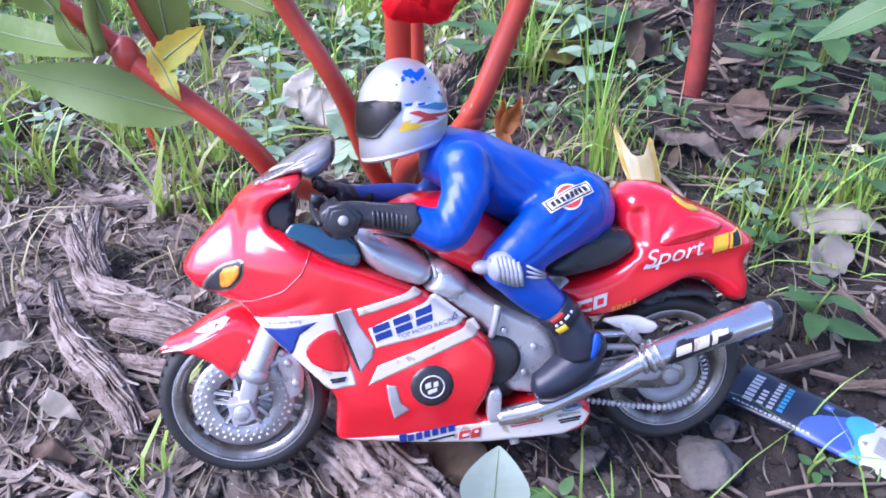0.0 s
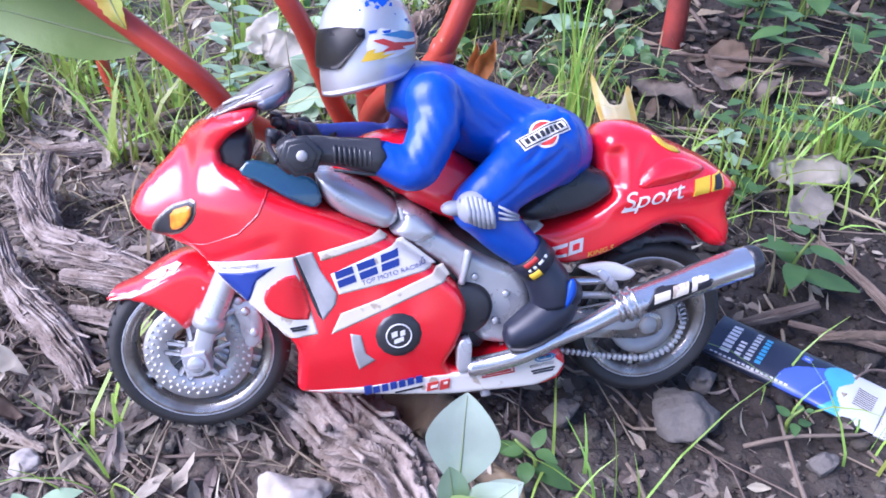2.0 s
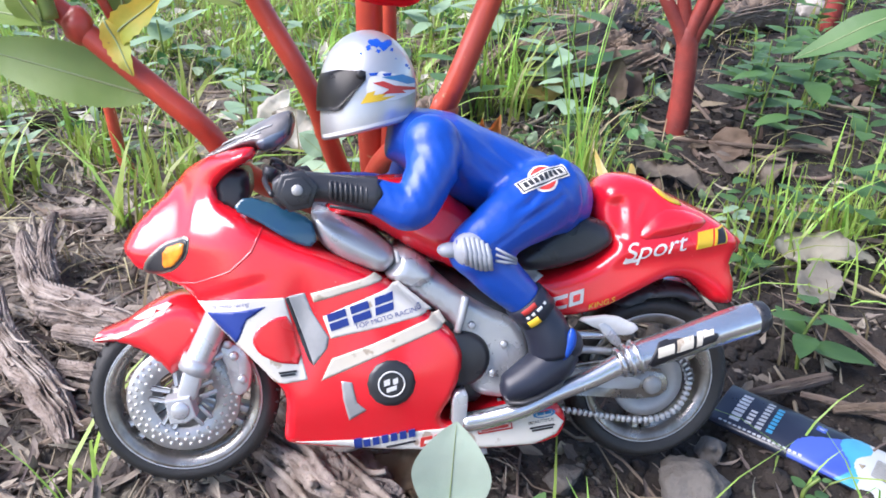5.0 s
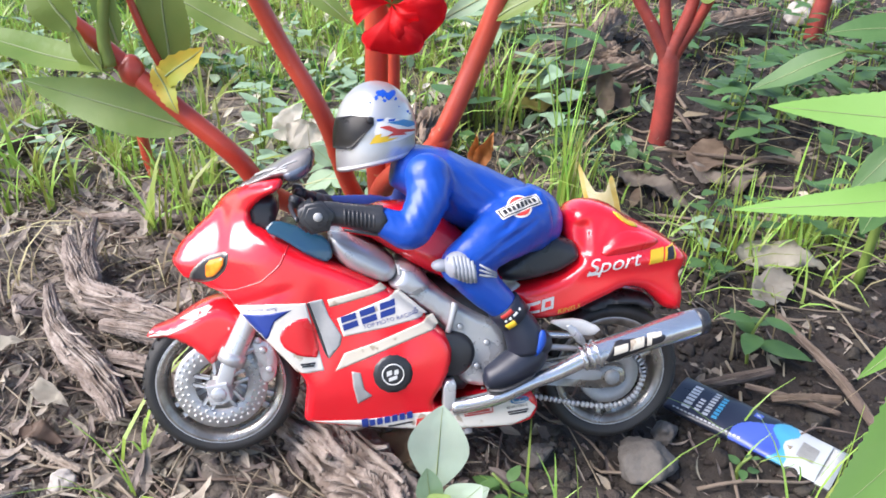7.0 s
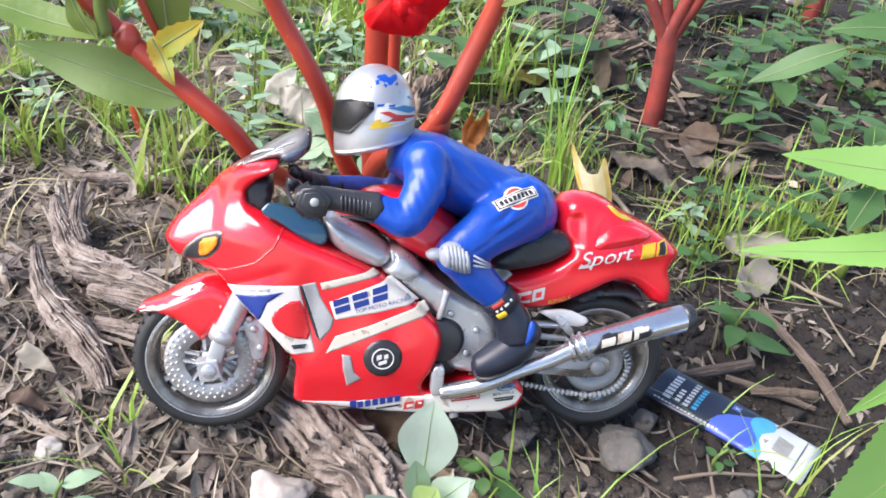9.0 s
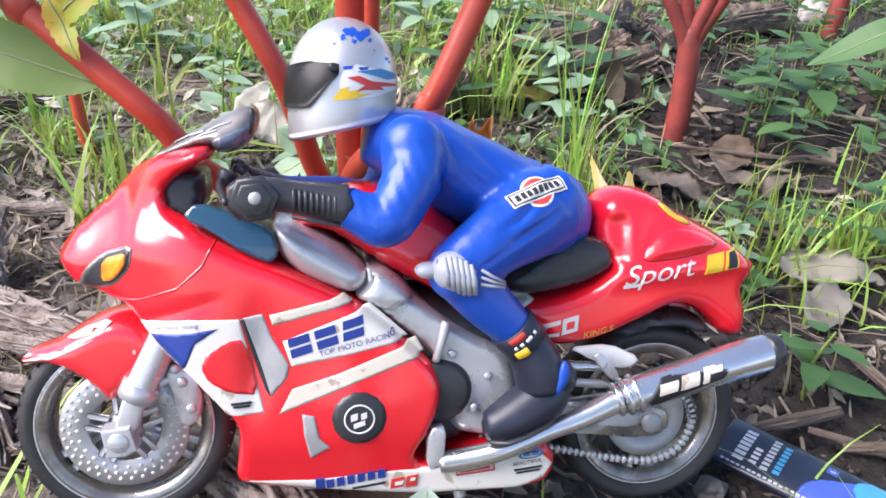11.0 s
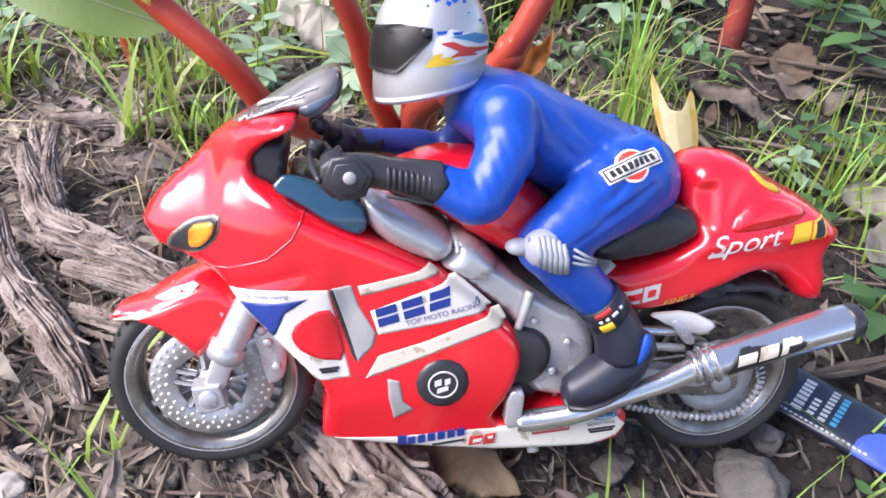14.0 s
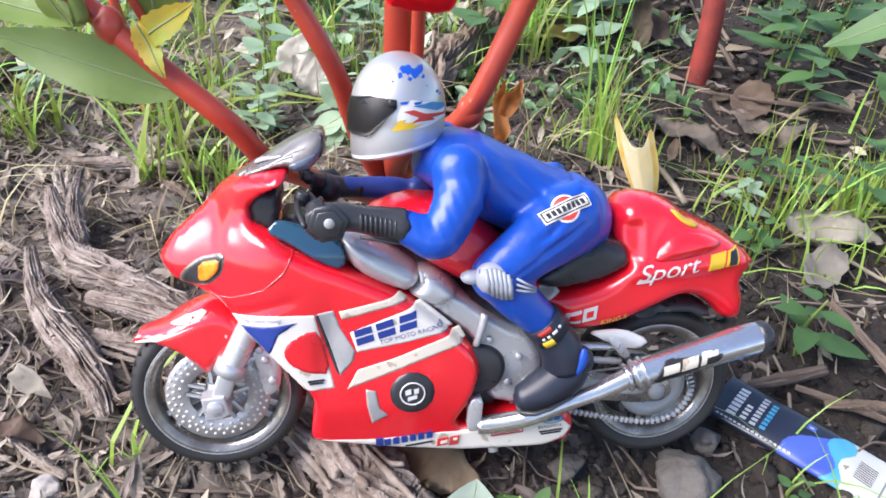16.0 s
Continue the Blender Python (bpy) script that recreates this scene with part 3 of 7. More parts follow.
# wheels
def wheel(name, u, v, rear):
    hw = 13 if rear else 11.5
    tyre_prof = [(38, -8), (40.5, -9.8), (44, -hw), (47, -hw + 0.8), (49.8, -hw + 4.2), (51, 0), (49.8, hw - 4.2), (47, hw - 0.8), (44, hw), (40.5, 9.8), (38, 8), (38, -8)]
    kr = 0.965 if rear else 1.0
    w = part(name, turned(tyre_prof, u, 0, v, 72), RUBBER, bike, "black rubber tyre with dusty tread")
    # tread grooves as thin raised ribs
    tread = bmesh.new()
    for k in range(44):
        a = 2 * math.pi * k / 44
        for s in (-1, 1):
            m = Matrix.Translation(T(u, 0, v)) @ Matrix.Rotation(a, 4, "Y")
            m = m @ Matrix.Translation((0.0495, s * 0.0058, 0)) @ Matrix.Rotation(s * 0.6, 4, "X")
            box(tread, (-0.0008, -0.0042, -0.0005), (0.0006, 0.0042, 0.0005), m)
    part("tread", tread, RUBBER, w, smooth=False)
    part("rim", turned([(r_ * kr, h_) for r_, h_ in [(34.5, -5), (35.6, -8.5), (39.2, -10.4), (40.8, -10.6), (41.2, -9), (39, -7), (37, -4), (37, 4), (39, 7), (41.2, 9), (40.8, 10.6), (35.6, 8.5), (34.5, 5), (34.5, -5)]], u, 0, v, 64), DIRTY, w, "dusty dark silver rim")
    for s in (-1, 1):
        part("rim_edge", turned([(r_ * kr, h_) for r_, h_ in [(40.1, s * 9.8), (41.2, s * 10.9), (41.8, s * 10.2), (41.0, s * 9.2), (40.1, s * 9.8)]], u, 0, v, 64), SILVER, w, "bright rim edge")
    for k in range(3):
        a = 2 * math.pi * k / 3 + (0.5 if rear else 1.65)
        for s in (-0.13, 0.13):
            bm = bmesh.new()
            m = Matrix.Translation(T(u, 0, v)) @ Matrix.Rotation(-a - s, 4, "Y")
            box(bm, (0.006, -0.0050, -0.0022), (0.0362, 0.0050, 0.0022), m, 0.0008)
            part("spoke", bm, DIRTY if rear else SILVER, w)
    part("hub", turned([(0.5, -14), (5, -14), (8, -11), (9, -6), (9, 6), (8, 11), (5, 14), (0.5, 14)], u, 0, v, 28), GREYP, w)
    if not rear:
        for s in (-1, 1):
            d = part("brake_disc", turned([(17, s * 10.2), (29.5, s * 10.2), (30, s * 11), (29.5, s * 11.9), (17, s * 11.9), (16.5, s * 11), (17, s * 10.2)], u, 0, v, 56), DISC, w, "perforated grey brake disc")
            if s < 0:
                dot = bmesh.new()
                lathe(dot, [(0.00105, -0.0001), (0.0010, 0.0002)], (0, 0, 0), 7)
                dot_me = finish("drill_mark", dot, WHITE)
                for ring, cnt, off in ((28, 34, 0), (25.0, 34, 0.5), (21.6, 24, 0.2)):
                    for k in range(cnt):
                        a = 2 * math.pi * (k + off) / cnt
                        o_ = new("drill_mark", dot_me)
                        o_.parent, o_.location = w, T(u + ring * math.cos(a), s * 12.0, v + ring * math.sin(a))
                for k in range(5):
                    a = 2 * math.pi * k / 5 + 0.4
                    bm = bmesh.new()
                    m = Matrix.Translation(T(u, s * 11.4, v)) @ Matrix.Rotation(-a, 4, "Y")
                    box(bm, (0.008, -0.0009, -0.0042), (0.018, 0.0009, -0.0018), m, 0.0003)
                    box(bm, (0.008, -0.0009, 0.0018), (0.018, 0.0009, 0.0042), m, 0.0003)
                    part("disc_carrier", bm, SILVER, w)
    return w


front = wheel("front_wheel", 0, 0, False)
rear = wheel("rear_wheel", 267, 0, True)

# front fork
for s in (-1, 1):
    leg = part("fork_leg", pipe([(27, s * 20, 66, 7.2), (16, s * 20, 40, 7.2), (8, s * 21, 22, 7.2)], 18), SILVER, bike, "silver fork leg")
    part("fork_collar", pipe([(10.5, s * 21, 28, 8.6), (7.5, s * 21, 20.5, 8.8)], 18, 2), SILVER, leg)
    part("fork_lower", slab([(3, 24), (13, 21), (7.5, 2), (-2.5, 4)], s * 16.5, s * 25.5, 1.4), SILVER, leg)
    part("axle_foot", slab([(-7.5, 5.5), (5.5, 7.5), (8.5, -5), (3, -8.5), (-5, -9)], s * 16, s * 27.4, 1.0, 0), SILVER, leg, smooth=False)
    part("axle_bolt", turned([(0.3, s * -1.6), (4.6, s * -1.6), (4.8, s * 0.2), (4.2, s * 0.8), (0.3, s * 0.8)], 0.5, s * 27.6, -0.5, 24), SILVER, leg)
    cal = part("brake_caliper", slab([(20, 34), (29, 36), (35, 30), (37, 20), (36, 8), (31, 3), (26, 6), (27, 16), (22, 24)], s * 10, s * 20, 1.5), SILVER, bike, "silver brake caliper")
    part("caliper_arm", pipe([(12, s * 19, 24, 2.8), (20, s * 18, 28, 2.4), (29, s * 17, 31, 2.4)], 10), SILVER, cal)
    for a, b in ((28, 28), (32, 14), (25, 35)):
        part("caliper_bolt", turned([(0.3, s * -1.2), (2.3, s * -1.2), (2.6, 0), (2.2, s * 1.3), (0.3, s * 1.3)], a, s * 20.6, b, 14), SILVER, cal)

# stickers on the fairing
flag = part("flag_sticker", skin([(12, 63), (34, 66.5), (56, 67), (67, 20), (56, 18.5), (49, 19), (30, 41)], fairing, 0.22, 1.9, 0), WHITE_ST, bike, "worn white and blue racing sticker")
part("blue_field", skin([(17, 58), (34, 60), (47, 62.5), (37, 55), (33, 44), (31, 41)], fairing, 0.5, 2.2, 0), NAVY, flag, "dark blue field")
part("red_disc", skin([(58.6, 57), (50, 56), (42, 50), (39.6, 43), (43, 36), (52, 30.5), (65, 28.6)], fairing, 0.5, 2.4, 1), RED, flag, "red round field")
letters("Top moto racing", 3.2, 17, 60.6, 7, fairing, NAVY, flag, off=1.2, shear=0.2)
bars([(0, 0, 9, 1.0), (0.8, -1.6, 7.4, 1.0)], 52.5, 24.2, 4, fairing, INK, flag, "small_print", 0.9)

grille = part("side_grille", skin([(57.5, 67.5), (66, 69.5), (70, 58), (78, 44), (77, 38), (70, 28), (66, 40)], fairing, 0.25, 2.0, 0), GREYP, bike, "grey mesh side grille")
# black sheet laid on the edge as the gap's shadow, no real opening
part("grille_shadow_gap", skin([(56.4, 67), (58, 67.4), (66.5, 40), (70, 28), (67.6, 31), (64.5, 40)], fairing, 0.3, 2.0, 0), BLACK, grille)
part("lower_grille", skin([(84, 19), (89.5, 18), (92, 6), (97, 1), (88, -5), (85, 8)], fairing, 0.4, 2.2, 0), GREYP, bike, "grey lower vent")

part("upper_stripe", skin([(69, 69), (102, 78.5), (106, 75.2), (70.5, 64)], fairing, 0.22, 1.9, 0), CREAM_ST, bike, "worn cream stripe sticker")
gsx = part("racing_sticker", skin([(75, 56), (114, 73.5), (120, 68), (132, 57), (106, 49.5), (79, 43.5)], fairing, 0.22, 1.9, 0), WHITE_ST, bike, "worn white racing sticker with blue letters shapes")
bars([(0, 0, 9.8, 4.2), (0, 5.4, 9.8, 4.2)], 79.2, 47.6, 20, fairing, NAVY, gsx, "logo_block", 0.5, 0.12)
bars([(0, 0, 9.8, 4.2), (0, 5.4, 9.8, 4.2)], 90.8, 51.7, 20, fairing, NAVY, gsx, "logo_block", 0.5, 0.12)
bars([(0, 0, 9.8, 4.2), (0, 5.4, 9.8, 4.2)], 102.0, 55.8, 20, fairing, NAVY, gsx, "logo_block", 0.5, 0.3)
letters("TOP MOTO RACING", 3.9, 91.5, 48.6, 16.5, fairing, NAVY, gsx, off=1.0)
part("lower_stripe", skin([(74, 19.5), (79.5, 32), (100, 39.5), (136, 56), (140, 49), (110, 36)], fairing, 0.22, 1.9, 0), CREAM_ST, bike, "dirty cream stripe sticker")

belly = part("belly_sticker", skin([(60, -17.6), (90, -18), (130, -14), (150, -13.5), (198, -5), (206, -13), (202, -21), (190, -27), (140, -28.4), (100, -24.4)], fairing, 0.25, 2.0, 0), WHITE_ST, bike, "worn cream belly sticker with printed sponsor shapes")
bars([(0, 0, 4.2, 6.4)] + [(5.0 + 4.9 * k, 0, 3.6, 4.8) for k in range(6)], 91, -24, 11.5, fairing, NAVY, belly, "name_shape", 1.0, 0.1)
bars([(0, 0, 16, 1.0)], 108, -24.2, 11, fairing, INK, belly, "small_print", 1.0)
bars([(0, 0, 6.4, 5.4), (7.6, -1, 5.4, 6.4)], 126, -24.5, 10, fairing, INKRED, belly, "initial_block", 1.0, 0.25)
bars([(2, 1.6, 4, 2), (9.4, 2.6, 2.4, 1.6)], 126, -24.5, 10, fairing, WHITE_ST, belly, "initial_gap", 1.4, 0.25)
bars([(0, 0, 10.5, 3.2)], 166.5, -11.2, 9, fairing, INKGREEN, belly, "green_block", 1.0)
bars([(0, 0, 19, 0.6), (0, 5, 19, 0.6), (0, 0, 0.6, 5.5), (18.5, 0, 0.6, 5.5), (2, 1.6, 15, 2.2)], 158, -18.4, 8.5, fairing, INKRED, belly, "framed_print", 1.0)
letters("BEAUTIFUL", 3.0, 185.5, -13.6, 9, fairing, INK, belly, off=1.0, shear=0.15)
ring = bmesh.new()
for k in range(24):
    a0, a1 = 2 * math.pi * k / 24, 2 * math.pi * (k + 1) / 24
    q = [(194 + 6.2 * math.cos(a) * s, -6.5 + 2.7 * math.sin(a) * s + 0.9 * math.cos(a) * s) for a, s in ((a0, 1), (a1, 1), (a1, 0.78), (a0, 0.78))]
    ring.faces.new([ring.verts.new(T(p[0], -fairing.w([p])[0] - 1.0, p[1])) for p in q])
part("oval_print", ring, SKYINK, belly)
bars([(0, 0, 3.6, 1.6), (4.2, 0, 3.6, 1.6)], 190.4, -7.8, 9, fairing, SKYINK, belly, "small_print", 1.0)
bars([(0, 0, 14, 0.9), (1, -1.8, 12, 0.8)], 186.8, -16.8, 9, fairing, INK, belly, "small_print", 1.0)

# round cover on the fairing
cover = part("engine_cover", turned([(0.5, 3), (11.6, 3), (13, 1), (12.6, -1.8), (10, -2.6), (7, -3.0), (0.5, -3.0)], 110, -41.5, 17, 14), BLACK, bike, "round black cover with a pale emblem")
part("emblem_ring", turned([(6.4, -2.9), (7.2, -2.9), (7.2, -3.4), (6.4, -3.4), (6.4, -2.9)], 110, -41.5, 17, 32), WHITE, cover)
bars([(-4.2, 0.2, 3.4, 3.2), (-3.0, -3.8, 5.6, 2.4), (0.8, -0.6, 2.8, 3.0)], 110, 17, 20, lambda u, v: 44.3, WHITE, cover, "emblem_shape", 0.5, 0.3)

# silver frame, engine plates
part("frame_spar", Puff([(68.5, 110.5), (79, 110), (98, 101), (112.5, 90.4), (114, 83.4), (106, 75.6), (84, 85), (73, 95)], lambda u, v: 40 - 0.05 * (u - 70), 12, lo=27, step=2.2).bm(), SILVER, bike, "glossy silver plastic frame spar")
part("spar_seam", skin([(112.2, 91.0), (114.2, 90.2), (115.4, 84.2), (113.2, 84.0)], lambda u, v: 35.0, 0.4, 1.6, 0), WHITE, bike, "pale worn seam edge")
part("frame_shoulder", Puff([(112, 90), (121, 90), (129, 84), (136.5, 74.5), (124, 66), (106, 75), (113, 83)], lambda u, v: 37.5, 7, lo=28, step=2.4).bm(), SILVER, bike, "rounded silver frame shoulder")
part("frame_plate", Puff([(107, 76), (119, 87), (133, 77), (160, 57), (181, 47), (188, 30), (186, 8), (176, -1), (158, 2), (149, 18), (151, 36), (139, 52)], lambda u, v: 34 - 0.04 * (u - 107), 4, lo=28, step=3.0).bm(), SILVER, bike, "silver engine plate")
for a, b in ((154, 46), (172, 34), (157, 26), (166, 17), (178, 15)):
    part("plate_bolt", turned([(0.3, 1), (2.0, 1), (2.2, -0.4), (1.6, -1.2), (0.3, -1.2)], a, -33, b, 14), SILVER, bike)
part("frame_rod", pipe([(146, -34.5, 43, 2.0), (148, -35.5, 53, 2.3), (150, -35, 64, 2.5)], 10), SILVER, bike)
part("clutch_cover", turned([(0.5, 2), (15, 2), (16, 0), (14.5, -4), (12, -5), (0.5, -5)], 149, -31, 26, 30), BLACK, bike, "black round clutch cover")
part("engine_block", Puff([(90, 70), (130, 80), (185, 60), (205, 40), (205, 10), (180, -6), (120, -10), (90, 10)], lambda u, v: 27, 6, step=6).bm(), BLACK, bike)

# tank
tank = Puff([(72, 104), (84, 118), (104, 127), (130, 127), (152, 116), (172, 96), (190, 78), (180, 64), (160, 66), (138, 76), (119, 87), (92, 104)], lambda u, v: 35 - 0.3 * max(0, v - 95), 16, step=4)
part("tank", tank.bm(), RED, bike, "glossy red fuel tank")

# seat and tail
part("seat", Puff([(176, 79), (188, 74), (203, 75), (224, 81), (237, 91), (233, 102), (216, 107), (198, 98), (184, 88)], lambda u, v: 27, 7, lo=19, step=3.0).bm(), BLACK, bike, "black vinyl saddle")


def tail_half(u, v):
    base = (27 - 8 * step01(u, 250, 318)) * (1 - 0.30 * step01(v, 92, 126)) + 2.0 * math.exp(-((v - 86 - 0.08 * (u - 240)) / 5) ** 2)
    facet = 4.5 * (1 - step01(u, 239, 244)) * step01(v, 91, 95) * (1 - step01(v, 111, 118))
    hollow = 2.0 * math.exp(-(((u - 252 - 0.35 * (v - 104)) / 5) ** 2 + ((v - 107) / 9) ** 2))
    return base - facet - hollow


tail = Puff([(181, 70), (194, 58), (204, 45), (216, 45), (233, 49), (252, 59), (270, 68), (284, 66), (295, 58), (302, 50), (314, 48), (315, 62), (310, 76), (317, 86), (314, 95),
             (300, 105), (281, 113.5), (272, 117.5), (262, 124.5), (252, 128), (238, 128.4), (230, 124), (225, 112), (226, 99), (233, 90), (222, 79), (203, 72)], tail_half, 9, lo=lambda u, v: 13 * (1 - step01(v, 70, 100)), step=2.4)
part("tail_fairing", tail.bm(), RED, bike, "glossy red tail fairing")
part("tail_hump", skin([(248, 93), (251, 100), (258, 107), (267, 110), (280, 108), (292, 103), (285, 98), (268, 95)], tail, 0.3, 2.2, 1, bump=lambda p, d: min(2.8, d * 0.6)), RED, bike)
part("tail_print", skin([(258, 122), (264, 120), (270, 115.6), (276, 113.6), (277, 110.8), (270, 112.4), (263, 116.4)], tail, 0.5, 2.2, 1), YELLOW, bike, "yellow print")
letters("Sport", 14.8, 239, 80.5, 9.5, tail, WHITE, bike, "word_print", 0.6, 0.35, 1.14)
bars([(0, 0, 9, 1.8)], 239.5, 79, 9.5, tail, WHITE, bike, "swoosh", 0.6, 0.3)
bars([(0, 0, 10, 9.4)], 283.5, 86.6, 10, tail, YELLOW, bike, "number_block", 0.7, 0.3)
bars([(0, 0, 8, 9), ], 295, 88.6, 10, tail, YELLOW, bike, "number_field", 0.6, 0.3)
bars([(1.6, 0.6, 5, 7.8)], 295, 88.6, 10, tail, INK, bike, "number_shape", 1.1, 0.3)
part("side_triangle", skin([(181, 76), (193, 74), (197, 71), (186, 66)], tail, 0.6, 2.2, 0), WHITE_ST, bike)
bars([(0, 0, 9.2, 8.2), (10.4, 0, 8.4, 8.2)], 199.5, 50.6, 17, tail, WHITE, bike, "initial_block", 0.7, 0.35)
bars([(2.4, 2.2, 7, 3.8), (12.6, 2.2, 4, 3.8)], 199.5, 50.6, 17, tail, RED, bike, "initial_gap", 1.1, 0.35)
letters("KING.S", 5.2, 221, 51.6, 15, tail, YELLOW, bike, "word_print", 0.7, 0.2)
part("rear_light", Puff([(309, 77), (317, 80), (319, 92), (313, 94)], lambda u, v: 14, 3, step=2.5).bm(), INKRED, bike)

# rear arm, chain, inner guard
part("inner_guard", Puff([(222, 46), (236, 46), (254, 56), (270, 64), (290, 60), (300, 52), (296, 46), (270, 52), (244, 44)], lambda u, v: 17, 5, step=4).bm(), BLACK, bike)
for s in (-1, 1):
    arm = part("swing_arm", slab([(178, 16), (200, 20), (236, 12), (259, 9), (273, 8), (276, -3), (269, -9), (254, -9), (230, -6), (182, -2)], s * 14, s * 20, 1.4), DIRTY, bike, "grey plastic swing arm")
    part("arm_rib", slab([(206, 13), (240, 7), (258, 5), (256, -3), (232, 0), (206, 5)], s * 19.6, s * 21, 0.6), GREYP, arm)
    part("axle_nut", turned([(0.3, s * -2), (5, s * -2), (5.6, 0), (4.6, s * 2), (0.3, s * 2)], 264.5, s * 21, 0, 20), GREYP, arm)
part("arm_rail", pipe([(178, -24, 36, 2.6), (205, -24, 36, 2.6), (240, -23, 34, 2.4)], 10), CHROME, bike)
part("arm_rail", pipe([(180, -24, 28, 2.2), (205, -24, 27, 2.2), (238, -23, 24, 2.2)], 10), SILVER, bike)
part("hanger_plate", slab([(214, 46), (236, 48), (253, 40), (247, 34), (236, 36), (226, 40)], -27, -23, 1.2), WHITE, bike, "pale silver hanger bracket")
part("hanger_arm", slab([(226, 42), (232, 44), (243, 30), (238, 27)], -27.5, -24, 0.8), SILVER, bike)
part("sprocket", turned([(6, -12.4), (21, -12.4), (22, -13.4), (21, -14.4), (15, -14.4), (14, -13), (6, -13), (6, -12.4)], 264.5, 0, 0, 44), GREYP, bike, "grey rear sprocket")
CH = [(172, -21, -6), (214, -21, -14), (244, -21, -20.5), (264.5, -21, -22.6), (280, -21, -16.4), (287.1, -21, 0), (283, -21, 13.4), (271, -21, 21.8)]
chain = part("chain", pipe([(*q, 0.7) for q in CH] + [(246, -21, 19, 0.7), (208, -21, 14, 0.7)], 8), GREYP, bike, "silver drive chain")
cpts = spline(CH, 40)
_next = 0.0
_run = 0.0
for k in range(1, len(cpts)):
    d = cpts[k] - cpts[k - 1]
    _run += float(np.linalg.norm(np.array(d[:3])))
    if _run < _next:
        continue
    _next += 3.5
    bm = bmesh.new()
    m = Matrix.Translation(T(*cpts[k][:3])) @ Matrix.Rotation(-math.atan2(d[2], d[0]), 4, "Y")
    box(bm, (-0.0012, -0.0014, -0.0019), (0.0012, 0.0014, 0.0019), m, 0.0007)
    part("chain_link", bm, SILVER, chain)

# exhaust
part("header_pipe", pipe([(150, -36, -12, 5.4), (163, -38, -9, 5.6), (180, -42, -2.5, 5.2), (200, -44, 8, 5.0), (218, -44.5, 15.5, 5.2), (236, -43.5, 24.4, 6.0)], 18), CHROME, bike, "chrome header pipe")
part("pipe_bracket", slab([(143, 8), (152, 10), (151, -12), (143, -14)], -40, -32, 1.0), SILVER, bike, "silver pipe bracket")
can = part("silencer", pipe([(237, -43.5, 25, 7.4), (243, -43.2, 27, 8.2), (262, -41.5, 32.4, 8.8), (290, -38.8, 40.3, 9.2), (313, -36.6, 46.0, 9.4), (316, -36.4, 46.7, 8.6)], 28, 4), CHROME, bike, "chrome silencer can")
for a, b, r_c in ((234.5, 24.2, 8.6), (239, 25.6, 9.6), (243.5, 27.2, 10.0)):
    part("clamp_ring", pipe([(a - 1.2, -43.4, b - 0.5, r_c - 0.8), (a - 0.5, -43.4, b - 0.2, r_c), (a + 0.5, -43.4, b + 0.2, r_c), (a + 1.2, -43.4, b + 0.5, r_c - 0.8)], 26, 1), CHROME, can)
part("end_cap", pipe([(314, -36.6, 46.2, 9.4), (320, -36.0, 47.6, 9.0), (322, -35.8, 48.1, 7.6)], 24, 2), BLACK, can, "dark end cap")
can_surf = lambda u, v: 43.2 - 0.093 * (u - 243) + math.sqrt(max(0.0, 9.0 ** 2 - ((v - (27.2 + (u - 243) * 0.2740)) * 0.98) ** 2))
plate = part("silencer_sticker", skin([(247.5, 25.2), (252, 21.8), (258, 25.0), (285, 32.0), (288.5, 39.6), (291, 49.0), (278, 45.8), (254, 37.4), (251, 32.8)], can_surf, 0.2, 2.0, 0), INK, can, "black and cream exhaust sticker")
bars([(0, 0, 9.8, 5.4)], 252.6, 28.8, 14.5, can_surf, CREAM_ST, can, "logo_block", 0.5, 0.3)
bars([(0, 0, 9.8, 7.0)], 263.8, 31.2, 14.5, can_surf, CREAM_ST, can, "logo_block", 0.5, 0.3)
bars([(0, 0, 3.4, 8.0)], 275.4, 34.1, 14.5, can_surf, CREAM_ST, can, "logo_block", 0.5, 0.3)
bars([(3.8, 4.2, 6.4, 3.8)], 275.4, 34.1, 14.5, can_surf, CREAM_ST, can, "logo_block", 0.5, 0.3)

# belly stand
part("side_stand", pipe([(160, -24, -20, 3.4), (161, -28, -28, 3.2), (162, -31, -35, 3.0)], 12), GREYP, bike, "grey plastic prop stand")
part("foot_peg", pipe([(190, -30, 14, 3), (190, -46, 13, 3)], 10), BLACK, bike)
for s in (1,):
    part("far_silencer", pipe([(237, 38, 35, 8.4), (262, 37, 40.8, 10.2), (306, 33, 50, 10.4), (311, 33, 51, 9.6)], 18), CHROME, bike)


